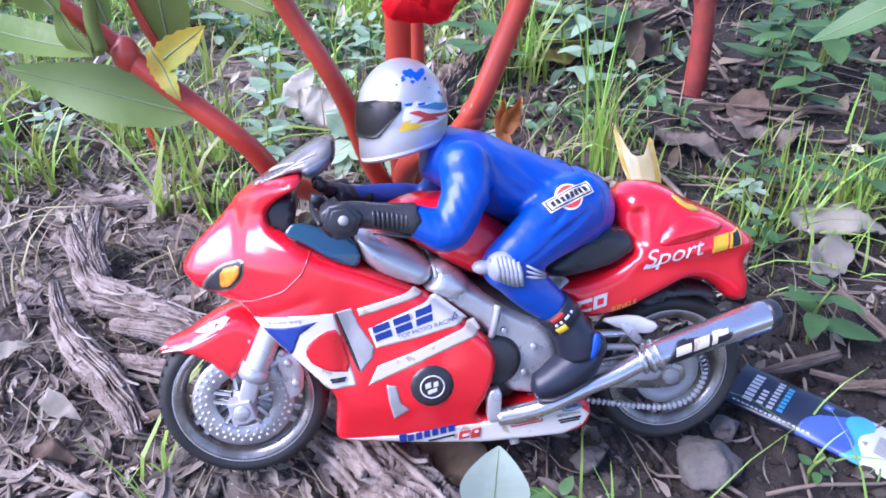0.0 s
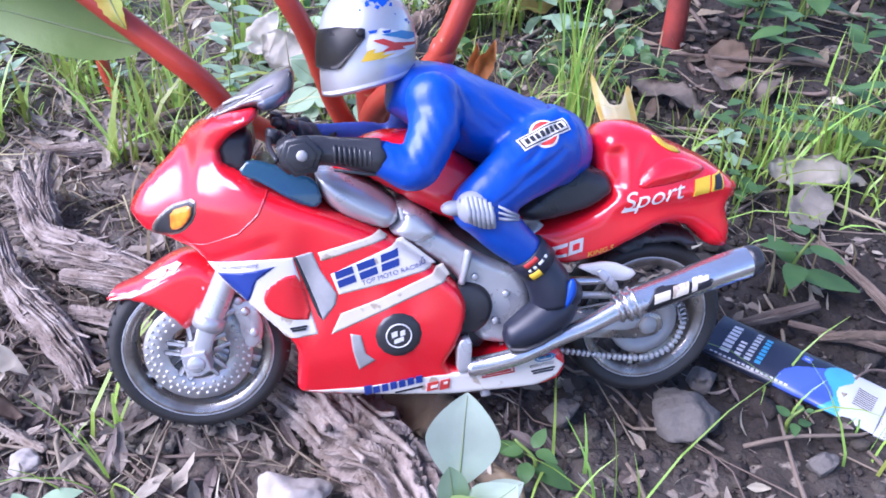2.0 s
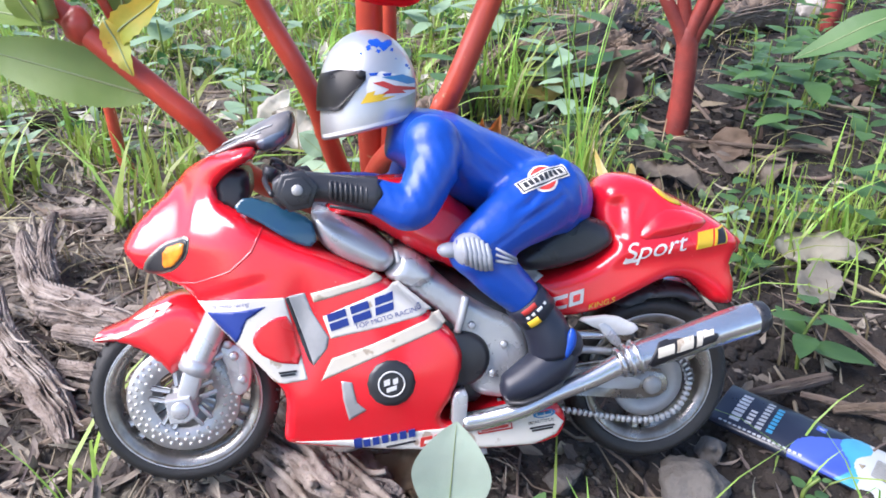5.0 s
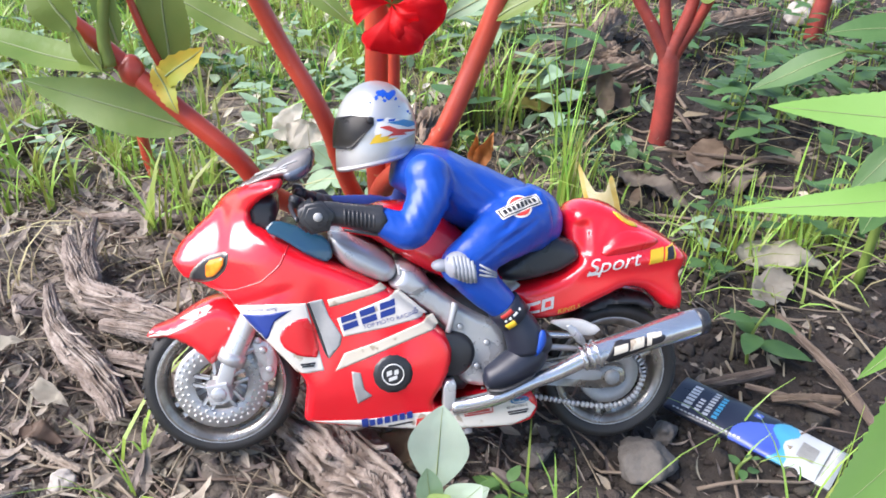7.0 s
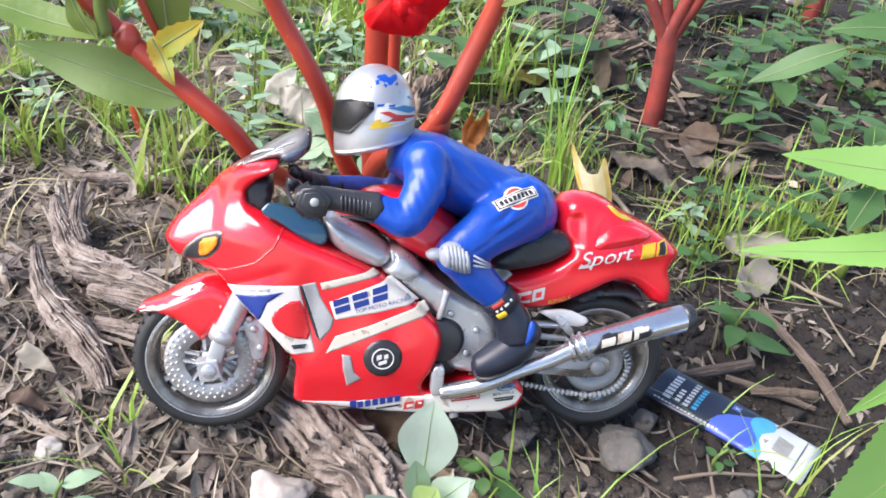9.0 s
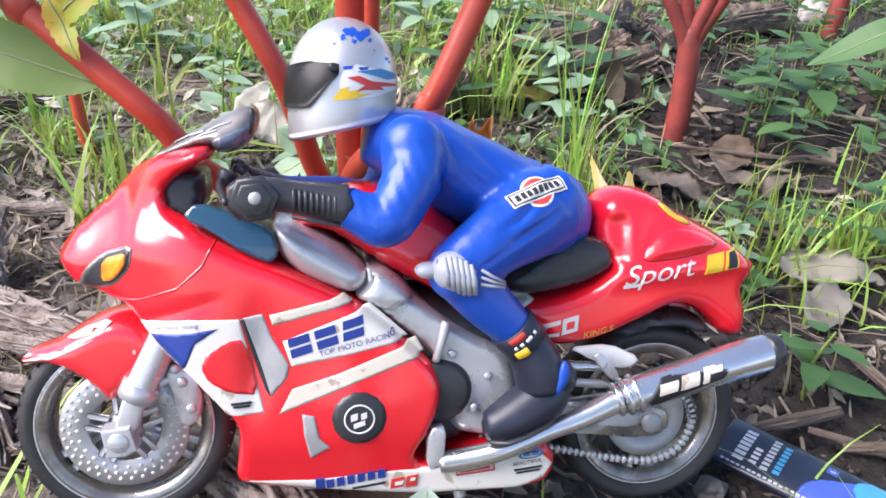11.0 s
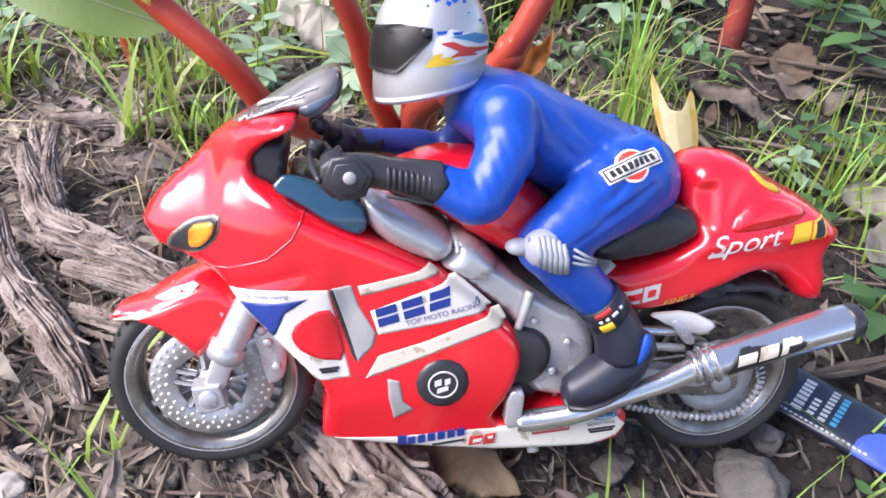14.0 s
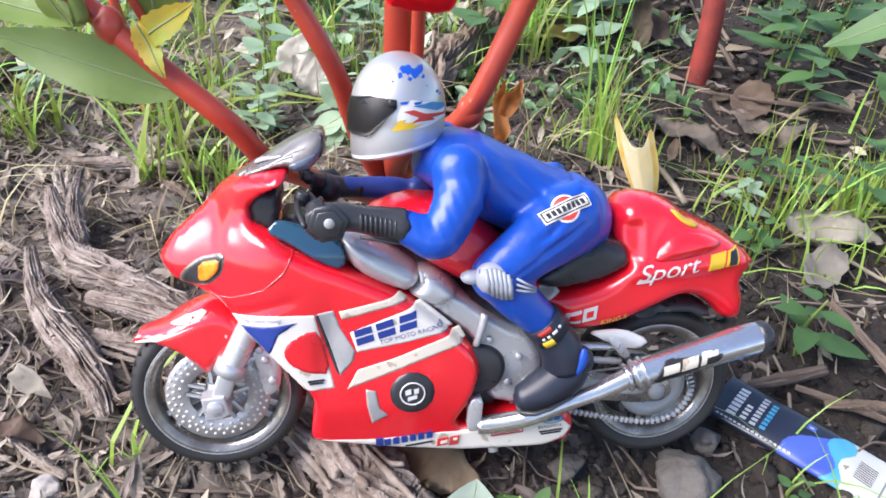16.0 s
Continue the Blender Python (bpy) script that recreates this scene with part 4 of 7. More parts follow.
# ---------------------------------------------------------------- the toy rider (one mesh)
def rider():
    """The doll: body limbs fused into one skin, then helmet, gloves, boots and prints added to the same mesh."""
    body = bmesh.new()

    def limb(rows, steps=6, side=None):
        sweep(body, [(*T(*q[:3]), *(x / 1000 for x in q[3:])) for q in spline(rows, steps)], 20, side=side)

    limb([(112, 0, 150, 16, 14), (124, 0, 147, 29, 17), (138, 0, 142, 36, 21), (158, 0, 132, 33, 22), (180, 0, 123, 30, 22), (200, 0, 114, 31, 22), (211, 0, 106, 26, 17)], side=(0, 1, 0))
    lump(body, T(205, 0, 113), 0.024, 0.0, 3, squash=(0.98, 1.3, 1.0))
    for s in (-1, 1):
        lump(body, T(131, s * 33, 147), 0.0145, 0.0, 3)
        dv, kw = (0, 1) if s < 0 else (-3, 0.85)
        limb([(132, s * 31, 147, 15), (131, s * 39 * kw, 135 + dv * 0.4, 13.4), (125, s * 46 * kw, 122 + dv, 11.8), (118, s * 49 * kw, 114 + dv, 11.2), (110, s * 48.5 * kw, 117 + dv * 0.8, 10.0 if s < 0 else 9.0), (100, s * 47.5 * kw, 121 + dv * 1.15, 8.8 if s < 0 else 7.6), (92 if s < 0 else 68, s * 47 * kw, 122 + dv * 1.3, 8 if s < 0 else 6.4)])
        lump(body, T(121, s * 49 * kw, 116 + dv), 0.0115, 0.0, 3)
        limb([(204, s * 20, 118, 17, 22), (191, s * 28, 116, 16, 21), (171, s * 39, 106, 14.5, 17), (156, s * 44, 96.5, 13.4, 14.2), (149, s * 45, 91.5, 12.4, 12.6)], side=(0, 1, 0))
        lump(body, T(152, s * 46, 92), 0.0140, 0.0, 3)
        limb([(151, s * 45, 93.5, 13.6), (163, s * 44, 80.5, 12.6), (175, s * 43, 68.5, 11), (186, s * 42, 58, 9.6)])
    me = finish("body", body, BLUE)
    tmp = new("tmp", me)
    rm = tmp.modifiers.new("r", "REMESH")
    rm.mode, rm.voxel_size, rm.use_smooth_shade = "VOXEL", 0.0016, True
    sm = tmp.modifiers.new("s", "SMOOTH")
    sm.iterations, sm.factor = 14, 0.6
    ev = tmp.evaluated_get(bpy.context.evaluated_depsgraph_get())
    fused = bpy.data.meshes.new_from_object(ev)
    bpy.data.objects.remove(tmp)
    bm = bmesh.new()
    bm.from_mesh(fused)
    # creases of the suit
    for v in bm.verts:
        u_, w_, h_ = v.co.x * 1000 + U0, v.co.y * 1000, height(v.co.z)
        fold = 0.0
        if abs(w_) > 30 and u_ < 140:
            fold += 0.00010 * math.sin(w_ * 1.5 + u_ * 0.5) * math.exp(-((u_ - 124) / 10) ** 2)
        if h_ > 128 and 145 < u_ < 215:
            fold += 0.00035 * math.sin(u_ * 0.30 + h_ * 0.25)
        belt = abs((u_ - 181) * 0.66 - (h_ - 119) * 0.75)
        if 178 < u_ < 214 and h_ > 112:
            fold -= 0.0008 * math.exp(-(belt / 1.8) ** 2) - 0.0003 * math.exp(-((belt - 3.2) / 1.8) ** 2)
        if abs(w_) > 34 and 104 < h_ < 150 and u_ < 142:
            fold += 0.00012 * math.sin((u_ + 0.35 * h_) * 1.1) * step01(h_, 112, 124)
        if abs(w_) > 40 and u_ > 150 and abs((h_ - 102) - 0.62 * (u_ - 165) + 3) < 1.2 and h_ > 92:
            fold -= 0.0006
        for u0_, h0_, u1_, h1_, dp in ((150, 142, 172, 123, 0.9), (160, 147, 184, 129, 0.8), (141, 141, 150, 119, 1.0), (170, 112, 187, 121, 0.8), (146, 150, 156, 139, 0.6), (196, 131, 208, 117, 0.6), (168, 104, 196, 118, 0.5)):
            dx_, dh_ = u1_ - u0_, h1_ - h0_
            tt = min(1.0, max(0.0, ((u_ - u0_) * dx_ + (h_ - h0_) * dh_) / (dx_ * dx_ + dh_ * dh_)))
            dist = math.hypot(u_ - u0_ - tt * dx_, h_ - h0_ - tt * dh_)
            if dist < 8:
                fade = math.sin(math.pi * min(0.95, max(0.05, tt)))
                fold += dp * 0.001 * fade * (-math.exp(-(dist / 1.7) ** 2) + 0.7 * math.exp(-((dist - 3.8) / 2.0) ** 2))
        fold += 0.0008 * noise.noise(v.co * 36) + 0.00035 * noise.noise(Vector((v.co.x * 60, v.co.y * 110, v.co.z * 110)))
        v.co += v.normal * fold
    for f in bm.faces:
        c_ = f.calc_center_median()
        # far sleeve goes navy: its shade is put into the colour
        f.material_index = 12 if c_.y > 0.026 and c_.x * 1000 + U0 < 122 else 0
        f.smooth = True

    def add(src, index):
        src.normal_update()
        bmesh.ops.recalc_face_normals(src, faces=src.faces[:])
        table = {v: bm.verts.new(v.co) for v in src.verts}
        for f in src.faces:
            try:
                g = bm.faces.new([table[v] for v in f.verts])
            except ValueError:
                continue
            g.material_index, g.smooth = index, True
        src.free()

    # helmet: squashed shell with chin bar
    TH = lambda u, w, v: T(u + 2.0, w, v)
    hm = bmesh.new()
    bmesh.ops.create_uvsphere(hm, u_segments=56, v_segments=40, radius=1.0)
    for v in hm.verts:
        d = v.co.copy()
        rad = math.hypot(d.x, d.y)
        if d.z >= -0.2:
            v.co = TH(99 + 26 * d.x, 26.5 * d.y, 173 + (30.5 if d.z > 0 else 28.5) * d.z)
        else:
            t = (-0.2 - d.z) / 0.8
            k = 0.98 * (1 - 0.10 * t * t) if t < 0.80 else 0.98 * 0.93 * rad / 0.55
            ux, uy = d.x / max(rad, 1e-6) * k, d.y / max(rad, 1e-6) * k
            ux *= 1 + (0.07 * t if ux < 0 else 0.03 * t)
            u_ = 99 + 26 * ux
            low = 145.5 + 0.26 * (u_ - 76)
            v.co = TH(u_, 26.5 * uy, 167.3 + (low - 167.3) * min(1.0, t / 0.80))
    hm_copy = hm.copy()
    add(hm, 1)

    from mathutils.bvhtree import BVHTree
    shell = BVHTree.FromBMesh(hm_copy)
    hm_copy.free()

    def helm_skin(pts, off_, index, step=1.6, times=0):
        poly = resample(rounded(pts, times) if times else [np.array(q, float) for q in pts], step)
        v, n, faces = fill(poly, step)
        vs = []
        for p in v:
            hit = shell.ray_cast(TH(p[0], -200, p[1]), Vector((0, 1, 0)))
            q = hit[0] + hit[1] * (off_ / 1000) * (1 if hit[1].y < 0 else -1) if hit[0] else TH(p[0], -6, p[1])
            vs.append(bm.verts.new(q))
        for f in faces:
            g_ = bm.faces.new([vs[i_] for i_ in f])
            g_.material_index, g_.smooth = index, True

    vis = bmesh.new()
    rows, cols = 9, 41
    grid = []
    for i in range(rows):
        row = []
        for j in range(cols):
            a = radians(-84 + 168 * j / (cols - 1))
            uu = 98.5 - 26.5 * math.cos(a)
            lo_ = 161.0 + 1.15 * max(0.0, uu - 82.0)
            hi_ = 180.0 + 0.24 * (uu - 72)
            hgt = lo_ + (hi_ - lo_) * i / (rows - 1)
            kk = math.sqrt(max(0.05, 1 - (max(0.0, hgt - 167) / 34.5) ** 2)) * 1.035
            row.append(vis.verts.new(TH(98.8 - 26.6 * kk * math.cos(a), 27.0 * kk * math.sin(a), hgt)))
        grid.append(row)
    for i in range(rows - 1):
        for j in range(cols - 1):
            vis.faces.new((grid[i][j], grid[i][j + 1], grid[i + 1][j + 1], grid[i + 1][j]))
    bmesh.ops.solidify(vis, geom=vis.faces[:], thickness=0.0012)
    add(vis, 2)
    lathe_bm = turned([(0.3, 1.5), (2.0, 1.5), (2.2, 0), (1.6, -0.6), (0.3, -0.7)], 95.5, -26.6, 179.5, 18)
    add(lathe_bm, 2)
    helm_skin([(97, 165.4), (96.4, 173), (98, 178), (104, 181.4), (122.6, 178.4), (123, 171.5), (112, 167.4)], 0.15, 9)
    helm_skin([(93.5, 165), (97, 170.4), (101, 171.6), (100, 169.4), (107, 170.6), (104.5, 168.4), (112, 169.4), (104, 166.6)], 0.30, 8)
    helm_skin([(99.5, 175.4), (105, 176.4), (111, 174.4), (122.8, 174.0), (122.8, 172.9), (115, 172.2), (117, 170.9), (108, 170.4), (104, 169.8), (108, 172.4)], 0.45, 7)
    helm_skin([(104, 178.2), (110, 179.2), (115, 180.2), (122.4, 178.6), (123.2, 176.4), (118, 175.4), (112, 176.8)], 0.30, 10)
    for a_ in (0.0, 7.0):
        helm_skin([(97.6 + a_, 180.0), (102.4 + a_, 180.6), (101.6 + a_, 179.2), (98.4 + a_, 178.8)], 0.45, 0)
    helm_skin([(74, 148.6), (100, 155.4), (122, 161), (122.3, 159.6), (100, 153.6), (75, 147.2)], 0.25, 9)
    rs = random.Random(5)
    for cu_, cv_, sz in ((101, 195.5, 3.2), (106, 194.5, 3.4), (109, 196.5, 2.4), (98, 193, 1.8), (103, 191.5, 1.6), (110, 192.5, 1.2), (94, 190, 0.9), (118, 185, 1.1), (119.5, 183.6, 0.8), (86, 187, 0.7), (112, 188, 0.6)):
        helm_skin([(cu_ + sz * rs.uniform(0.45, 1.25) * math.cos(a_), cv_ + 0.8 * sz * rs.uniform(0.4, 1.2) * math.sin(a_)) for a_ in np.linspace(0, 2 * math.pi, 11, endpoint=False)], 0.12, 0, 0.9)
    # gloves with ribbed cuffs and the fists
    for s in (-1, 1):
        dv2, kw2 = (3, 1.0) if s < 0 else (-3, 0.85)
        g = bmesh.new()
        if s < 0:
            rows_ = [(101.5, -48, 121.2, 8.4), (100.5, -48, 121.3, 9.2), (90, -47.5, 122.8, 8.2), (80, -47, 124.2, 7.2), (72, -46.5, 125.0, 7.4), (64, -46, 124, 8.2), (58, -46, 122.5, 6.8), (56, -46, 122, 4)]
        else:
            rows_ = [(84, 40, 117.5, 6.4), (76, 40, 117.6, 6.2), (67, 39.5, 118.0, 7.2), (60, 39, 118.0, 7.0), (57, 39, 118.5, 5)]
        sweep(g, [(*T(*q[:3]), q[3] / 1000) for q in spline(rows_, 4)], 18)
        add(g, 3)
        for k in range(8 if s < 0 else 0):
            rb = bmesh.new()
            uu = 79.6 + k * 2.45
            cv = 124.4 - 0.145 * (uu - 79)
            wr = 54.0 + 0.07 * (uu - 79)
            sweep(rb, [(*T(uu, -wr + 0.8, cv + 4.6), 0.0005), (*T(uu, -wr - 0.3, cv + 3.2), 0.0009), (*T(uu + 0.1, -wr - 0.9, cv), 0.0010), (*T(uu + 0.2, -wr - 0.3, cv - 3.2), 0.0009), (*T(uu + 0.2, -wr + 0.8, cv - 4.6), 0.0005)], 8)
            add(rb, 3)
        if s < 0:
            strap = slab([(79, 117.4), (99, 114.2), (99, 112.6), (79, 115.8)], -54.6, -52.8, 0.5, 0)
            add(strap, 3)
        fist = bmesh.new()
        lump(fist, T(63, s * 46 * kw2, 120 + dv2), 0.0092, 0.05, 3, 2.0, (1.0, 1.15, 1.0))
        for k in range(4):
            sweep(fist, [(*T(61, s * (38 + 4.4 * k) * kw2, 128.5 + dv2), 0.0026), (*T(54.5, s * (38 + 4.4 * k) * kw2, 124 + dv2), 0.0029), (*T(54.5, s * (38 + 4.4 * k) * kw2, 117 + dv2), 0.0027), (*T(59, s * (38 + 4.4 * k) * kw2, 113 + dv2), 0.0023)], 10)
        add(fist, 3)
        # hexagonal knuckle guard with its stud
        hexa = slab([(63.5 + 10.8 * math.cos(a_), 121.0 + dv2 + 10.6 * math.sin(a_)) for a_ in np.linspace(0.2, 0.2 + 2 * math.pi, 6, endpoint=False)], s * 52.5 * kw2, s * 55.6 * kw2, 1.3, 0)
        add(hexa, 3)
        rim = slab([(63.5 + 8.0 * math.cos(a_), 121.0 + dv2 + 7.8 * math.sin(a_)) for a_ in np.linspace(0.2, 0.2 + 2 * math.pi, 6, endpoint=False)], s * 55.2 * kw2, s * 56.6 * kw2, 0.8, 0)
        add(rim, 3)
        kn = turned([(0.3, 1), (2.6, 1), (2.8, 0), (2.0, -0.7), (0.3, -0.9)], 64.0, s * 57.0 * kw2, 121.6 + dv2, 16)
        add(kn, 11)
        # knee pads
        pad = bmesh.new()
        for k in range(6):
            x0 = -6.6 + 2.5 * k
            sweep(pad, [(*T(151.0 + x0 * 0.95 - 1.5, s * 58.5, 92.8 + x0 * -0.25 + 8.2 * math.sqrt(max(0.1, 1 - (x0 / 11) ** 2))), 0.0012), (*T(151.0 + x0 * 0.95, s * 60.6, 92.8 + x0 * -0.25), 0.0017), (*T(151.0 + x0 * 0.95 + 1.5, s * 58.5, 92.8 + x0 * -0.25 - 8.2 * math.sqrt(max(0.1, 1 - (x0 / 11) ** 2))), 0.0012)], 8)
        add(pad, 5)
        base = bmesh.new()
        bmesh.ops.create_uvsphere(base, u_segments=24, v_segments=12, radius=1.0)
        for v in base.verts:
            v.co = T(150.5 + 11.4 * v.co.x, s * (52.5 + 7.4 * v.co.y), 92.8 + 10.0 * v.co.z - 2.0 * v.co.x)
        add(base, 5)
        tab = bmesh.new()
        bmesh.ops.create_uvsphere(tab, u_segments=18, v_segments=10, radius=1.0)
        for v in tab.verts:
            v.co = T(138.5 + 6.6 * v.co.x, s * (50.0 + 5.0 * v.co.y), 93.6 + 3.9 * v.co.z)
        add(tab, 5)
        for k in range(3):
            fin = bmesh.new()
            sweep(fin, [(*T(160.5, s * 57.6, 95.5 - 3.2 * k), 0.0007), (*T(166, s * 57.2, 92.4 - 2.2 * k), 0.0008), (*T(172, s * 55.4, 89.4 - 1.2 * k), 0.0006)], 8)
            add(fin, 5)
        # boots
        bt = bmesh.new()
        sweep(bt, [(*T(*q[:3]), q[3] / 1000) for q in spline([(182, s * 42, 62, 10.6), (188, s * 42, 53, 11.0), (194, s * 42, 42, 12.2), (196, s * 42, 31, 12.0)], 4)], 18)
        sweep(bt, [(*T(*q[:3]), q[3] / 1000, q[4] / 1000) for q in spline([(207, s * 42, 33, 7, 7), (199, s * 42.5, 27.5, 11, 12), (188, s * 43.5, 20.0, 11.4, 11.4), (179, s * 44.5, 15.0, 10.2, 9.8), (171, s * 45, 12.0, 7.6, 7.2), (168, s * 45, 11.4, 3, 3)], 4)], 18, side=(0, 1, 0))
        lump(bt, T(204, s * 42, 36), 0.0095, 0.0, 2)
        add(bt, 4)
        for t0, t1, idx, lo_, hi_, rr in ((0.22, 0.92, 4, -9, 9, 11.7), (0.26, 0.46, 7, -6.5, 1.5, 12.0), (0.50, 0.62, 9, -6.0, 7.0, 12.1), (0.66, 0.90, 8, -7.5, -0.5, 12.2)):
            cuff = bmesh.new()
            sweep(cuff, [(*T(176.5 + 12 * t_, s * (43 - t_), 67.5 - 14 * t_), r_ / 1000) for t_, r_ in ((t0, rr - 0.7), (t0 + 0.02, rr), (t1 - 0.02, rr), (t1, rr - 0.7))], 44)
            if idx != 4:
                gone = []
                for f in cuff.faces:
                    m_ = f.calc_center_median() * 1000
                    across = (m_.x + U0 - 182.5) * 0.76 + (m_.z + V0 - 59.0) * 0.65
                    if len(f.verts) > 4 or m_.y * s < 42 or not lo_ < across < hi_ or (idx == 9 and int((across + 9) * 1.1) % 3 == 0):
                        gone.append(f)
                bmesh.ops.delete(cuff, geom=gone, context="FACES")
            add(cuff, idx)
        sole = bmesh.new()
        sweep(sole, [(*T(u_, s * w_, v_), a_ / 1000, 0.0022) for u_, w_, v_, a_ in ((206, 42, 23, 6), (198, 42.5, 14.5, 10), (187, 43.5, 9.0, 11.2), (178, 44.5, 5.6, 9.8), (171, 45, 4.8, 6))], 14, side=(0, 1, 0))
        add(sole, 3)
        inset = bmesh.new()
        bmesh.ops.create_uvsphere(inset, u_segments=16, v_segments=10, radius=1.0)
        for v in inset.verts:
            v.co = T(203 + 3.2 * v.co.x + 3.2 * v.co.z - 2.2 * v.co.z * v.co.z, s * (50.8 + 2.6 * v.co.y), 38 + 10.5 * v.co.z)
        add(inset, 0)
    # hip patch, wrapped on the suit
    from mathutils.bvhtree import BVHTree
    tree = BVHTree.FromBMesh(bm)
    c0, n0 = tree.ray_cast(T(188.5, -200, 129), Vector((0, 1, 0)))[:2]
    e1 = Vector((math.cos(radians(31)), 0, math.sin(radians(31))))
    e1 = (e1 - n0 * e1.dot(n0)).normalized()
    e2 = n0.cross(e1)
    if e2.z < 0:
        e2 = -e2

    def patch(poly, lift_, index):
        poly = resample([np.array(q, float) for q in poly], 0.9)
        v, n, faces = fill(poly, 0.9)
        pb = bmesh.new()
        vs = []
        for p in v:
            q = c0 + e1 * (p[0] / 1000) + e2 * (p[1] / 1000)
            hit = tree.ray_cast(q + n0 * 0.02, -n0)
            vs.append(pb.verts.new((hit[0] if hit[0] else q) + n0 * (lift_ / 1000)))
        for f in faces:
            pb.faces.new([vs[i] for i in f])
        table = {v_: bm.verts.new(v_.co) for v_ in pb.verts}
        for f in pb.faces:
            g = bm.faces.new([table[v_] for v_ in f.verts])
            g.material_index, g.smooth = index, True
        pb.free()

    ring_ = lambda r: [(r * math.cos(a), r * math.sin(a)) for a in np.linspace(0, 2 * math.pi, 26, endpoint=False)]
    bar_ = lambda x, y, w_, h: [(x, y), (x + w_, y), (x + w_, y + h), (x, y + h)]
    patch(ring_(8.0), 0.30, 6)
    patch(ring_(6.8), 0.45, 7)
    patch(bar_(-15.5, -4.0, 31, 8), 0.65, 6)
    patch(bar_(-14.6, -3.3, 29.2, 6.6), 0.80, 3)
    patch(bar_(-13.8, -2.6, 27.6, 5.2), 0.95, 6)
    for k in range(8):
        patch(bar_(-12.4 + 3.15 * k, -1.7, 2.2, 3.4), 1.45, 3)
    out = bpy.data.meshes.new("toy_rider")
    bm.to_mesh(out)
    bm.free()
    for m_ in (BLUE, HELMET, VISOR, BLACK, BOOT, SUITGREY, WHITE_ST, INKRED, YELLOW, WHITE, SKYINK, GREYP, NAVY):
        out.materials.append(m_)
    ob = new("toy_rider", out)
    ob.matrix_world = TOY
    return tagged(ob, "toy rider in blue suit and scratched silver helmet", "doll")


rider()


# ---------------------------------------------------------------- ground
def lift(x, y):
    """Height of the ground."""
    p = Vector((x, y, 0))
    z = 0.010 * noise.noise(p * 9) + 0.005 * noise.noise(p * 27 + Vector((5, 1, 2))) - 0.004
    z += 0.011 * math.exp(-((x + 0.118) ** 2 + (y - 0.0) ** 2) / 0.003)
    far = step01(math.hypot(x, y - 0.3), 1.5, 6)
    z *= 1 - far
    z += 0.05 * math.exp(-(((x - 0.03) / 0.22) ** 2 + ((y - 1.10) / 0.16) ** 2))
    return z


def ground_sheet():
    ax = [-60, -30, -15, -8, -5, -3.5, -2.6] + list(np.arange(-2.0, -0.6, 0.04)) + list(np.arange(-0.6, 0.6, 0.005)) + list(np.arange(0.6, 2.0, 0.04)) + [2.6, 3.5, 5, 8, 15, 30, 60]
    ay = [-60, -30, -15, -8, -4, -2, -1.2] + list(np.arange(-0.8, -0.2, 0.03)) + list(np.arange(-0.2, 0.9, 0.005)) + list(np.arange(0.9, 2.6, 0.03)) + [3, 4, 6, 9, 15, 30, 60]
    verts = [(x, y, lift(x, y) + (0.0050 * noise.noise(Vector((x, y, 1)) * 62) + 0.0030 * noise.noise(Vector((x, y, 3)) * 140) if abs(x) < 0.9 and -0.3 < y < 1.2 else 0)) for y in ay for x in ax]
    nx = len(ax)
    faces = [(j * nx + i, j * nx + i + 1, (j + 1) * nx + i + 1, (j + 1) * nx + i) for j in range(len(ay) - 1) for i in range(nx - 1)]
    me = bpy.data.meshes.new("ground")
    me.from_pydata(verts, [], faces)
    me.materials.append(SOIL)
    me.polygons.foreach_set("use_smooth", [True] * len(me.polygons))
    tagged(new("ground", me), "bare grey-brown garden soil with crumbs and litter", "ground", kind="structure")


ground_sheet()


def on(x, y, dz=0.0):
    return Vector((x, y, lift(x, y) + dz))


def leaf(bm, base, tip, width, up=(0, 0, 1), droop=0.0, fold=0.15, serr=0.0, n=12, wave=0.0, blunt=1.0, mat_index=0, stalk=0.0, teeth=9, ph=None):
    """A leaf blade from base to tip with a midrib fold; the sheet is doubled into a thin solid at the midrib."""
    b, t = Vector(base), Vector(tip)
    d = t - b
    L = d.length
    f = d.normalized()
    s = f.cross(Vector(up)).normalized()
    u = s.cross(f).normalized()
    rows = []
    ph = rng.random() * 6 if ph is None else ph
    for i in range(n + 1):
        q = i / n
        w = width * 0.5 * (math.sin(math.pi * min(1, q ** (0.75 * blunt) * 0.985 + 0.015))) ** 0.85
        if serr:
            w *= 1 - serr * (0.5 + 0.5 * math.cos(q * math.pi * 2 * teeth))
        c = b + d * q - u * (droop * L * (q * q)) + u * (wave * L * math.sin(q * 9 + ph))
        row = []
        for k in (-1, -0.55, 0, 0.55, 1):
            row.append(bm.verts.new(c + s * (w * k) + u * (abs(k) * w * fold + wave * w * math.sin(q * 14 + k * 3 + ph))))
        rows.append(row)
    for a, c in zip(rows, rows[1:]):
        for k in range(4):
            bm.faces.new((a[k], a[k + 1], c[k + 1], c[k])).material_index = mat_index
    return bm


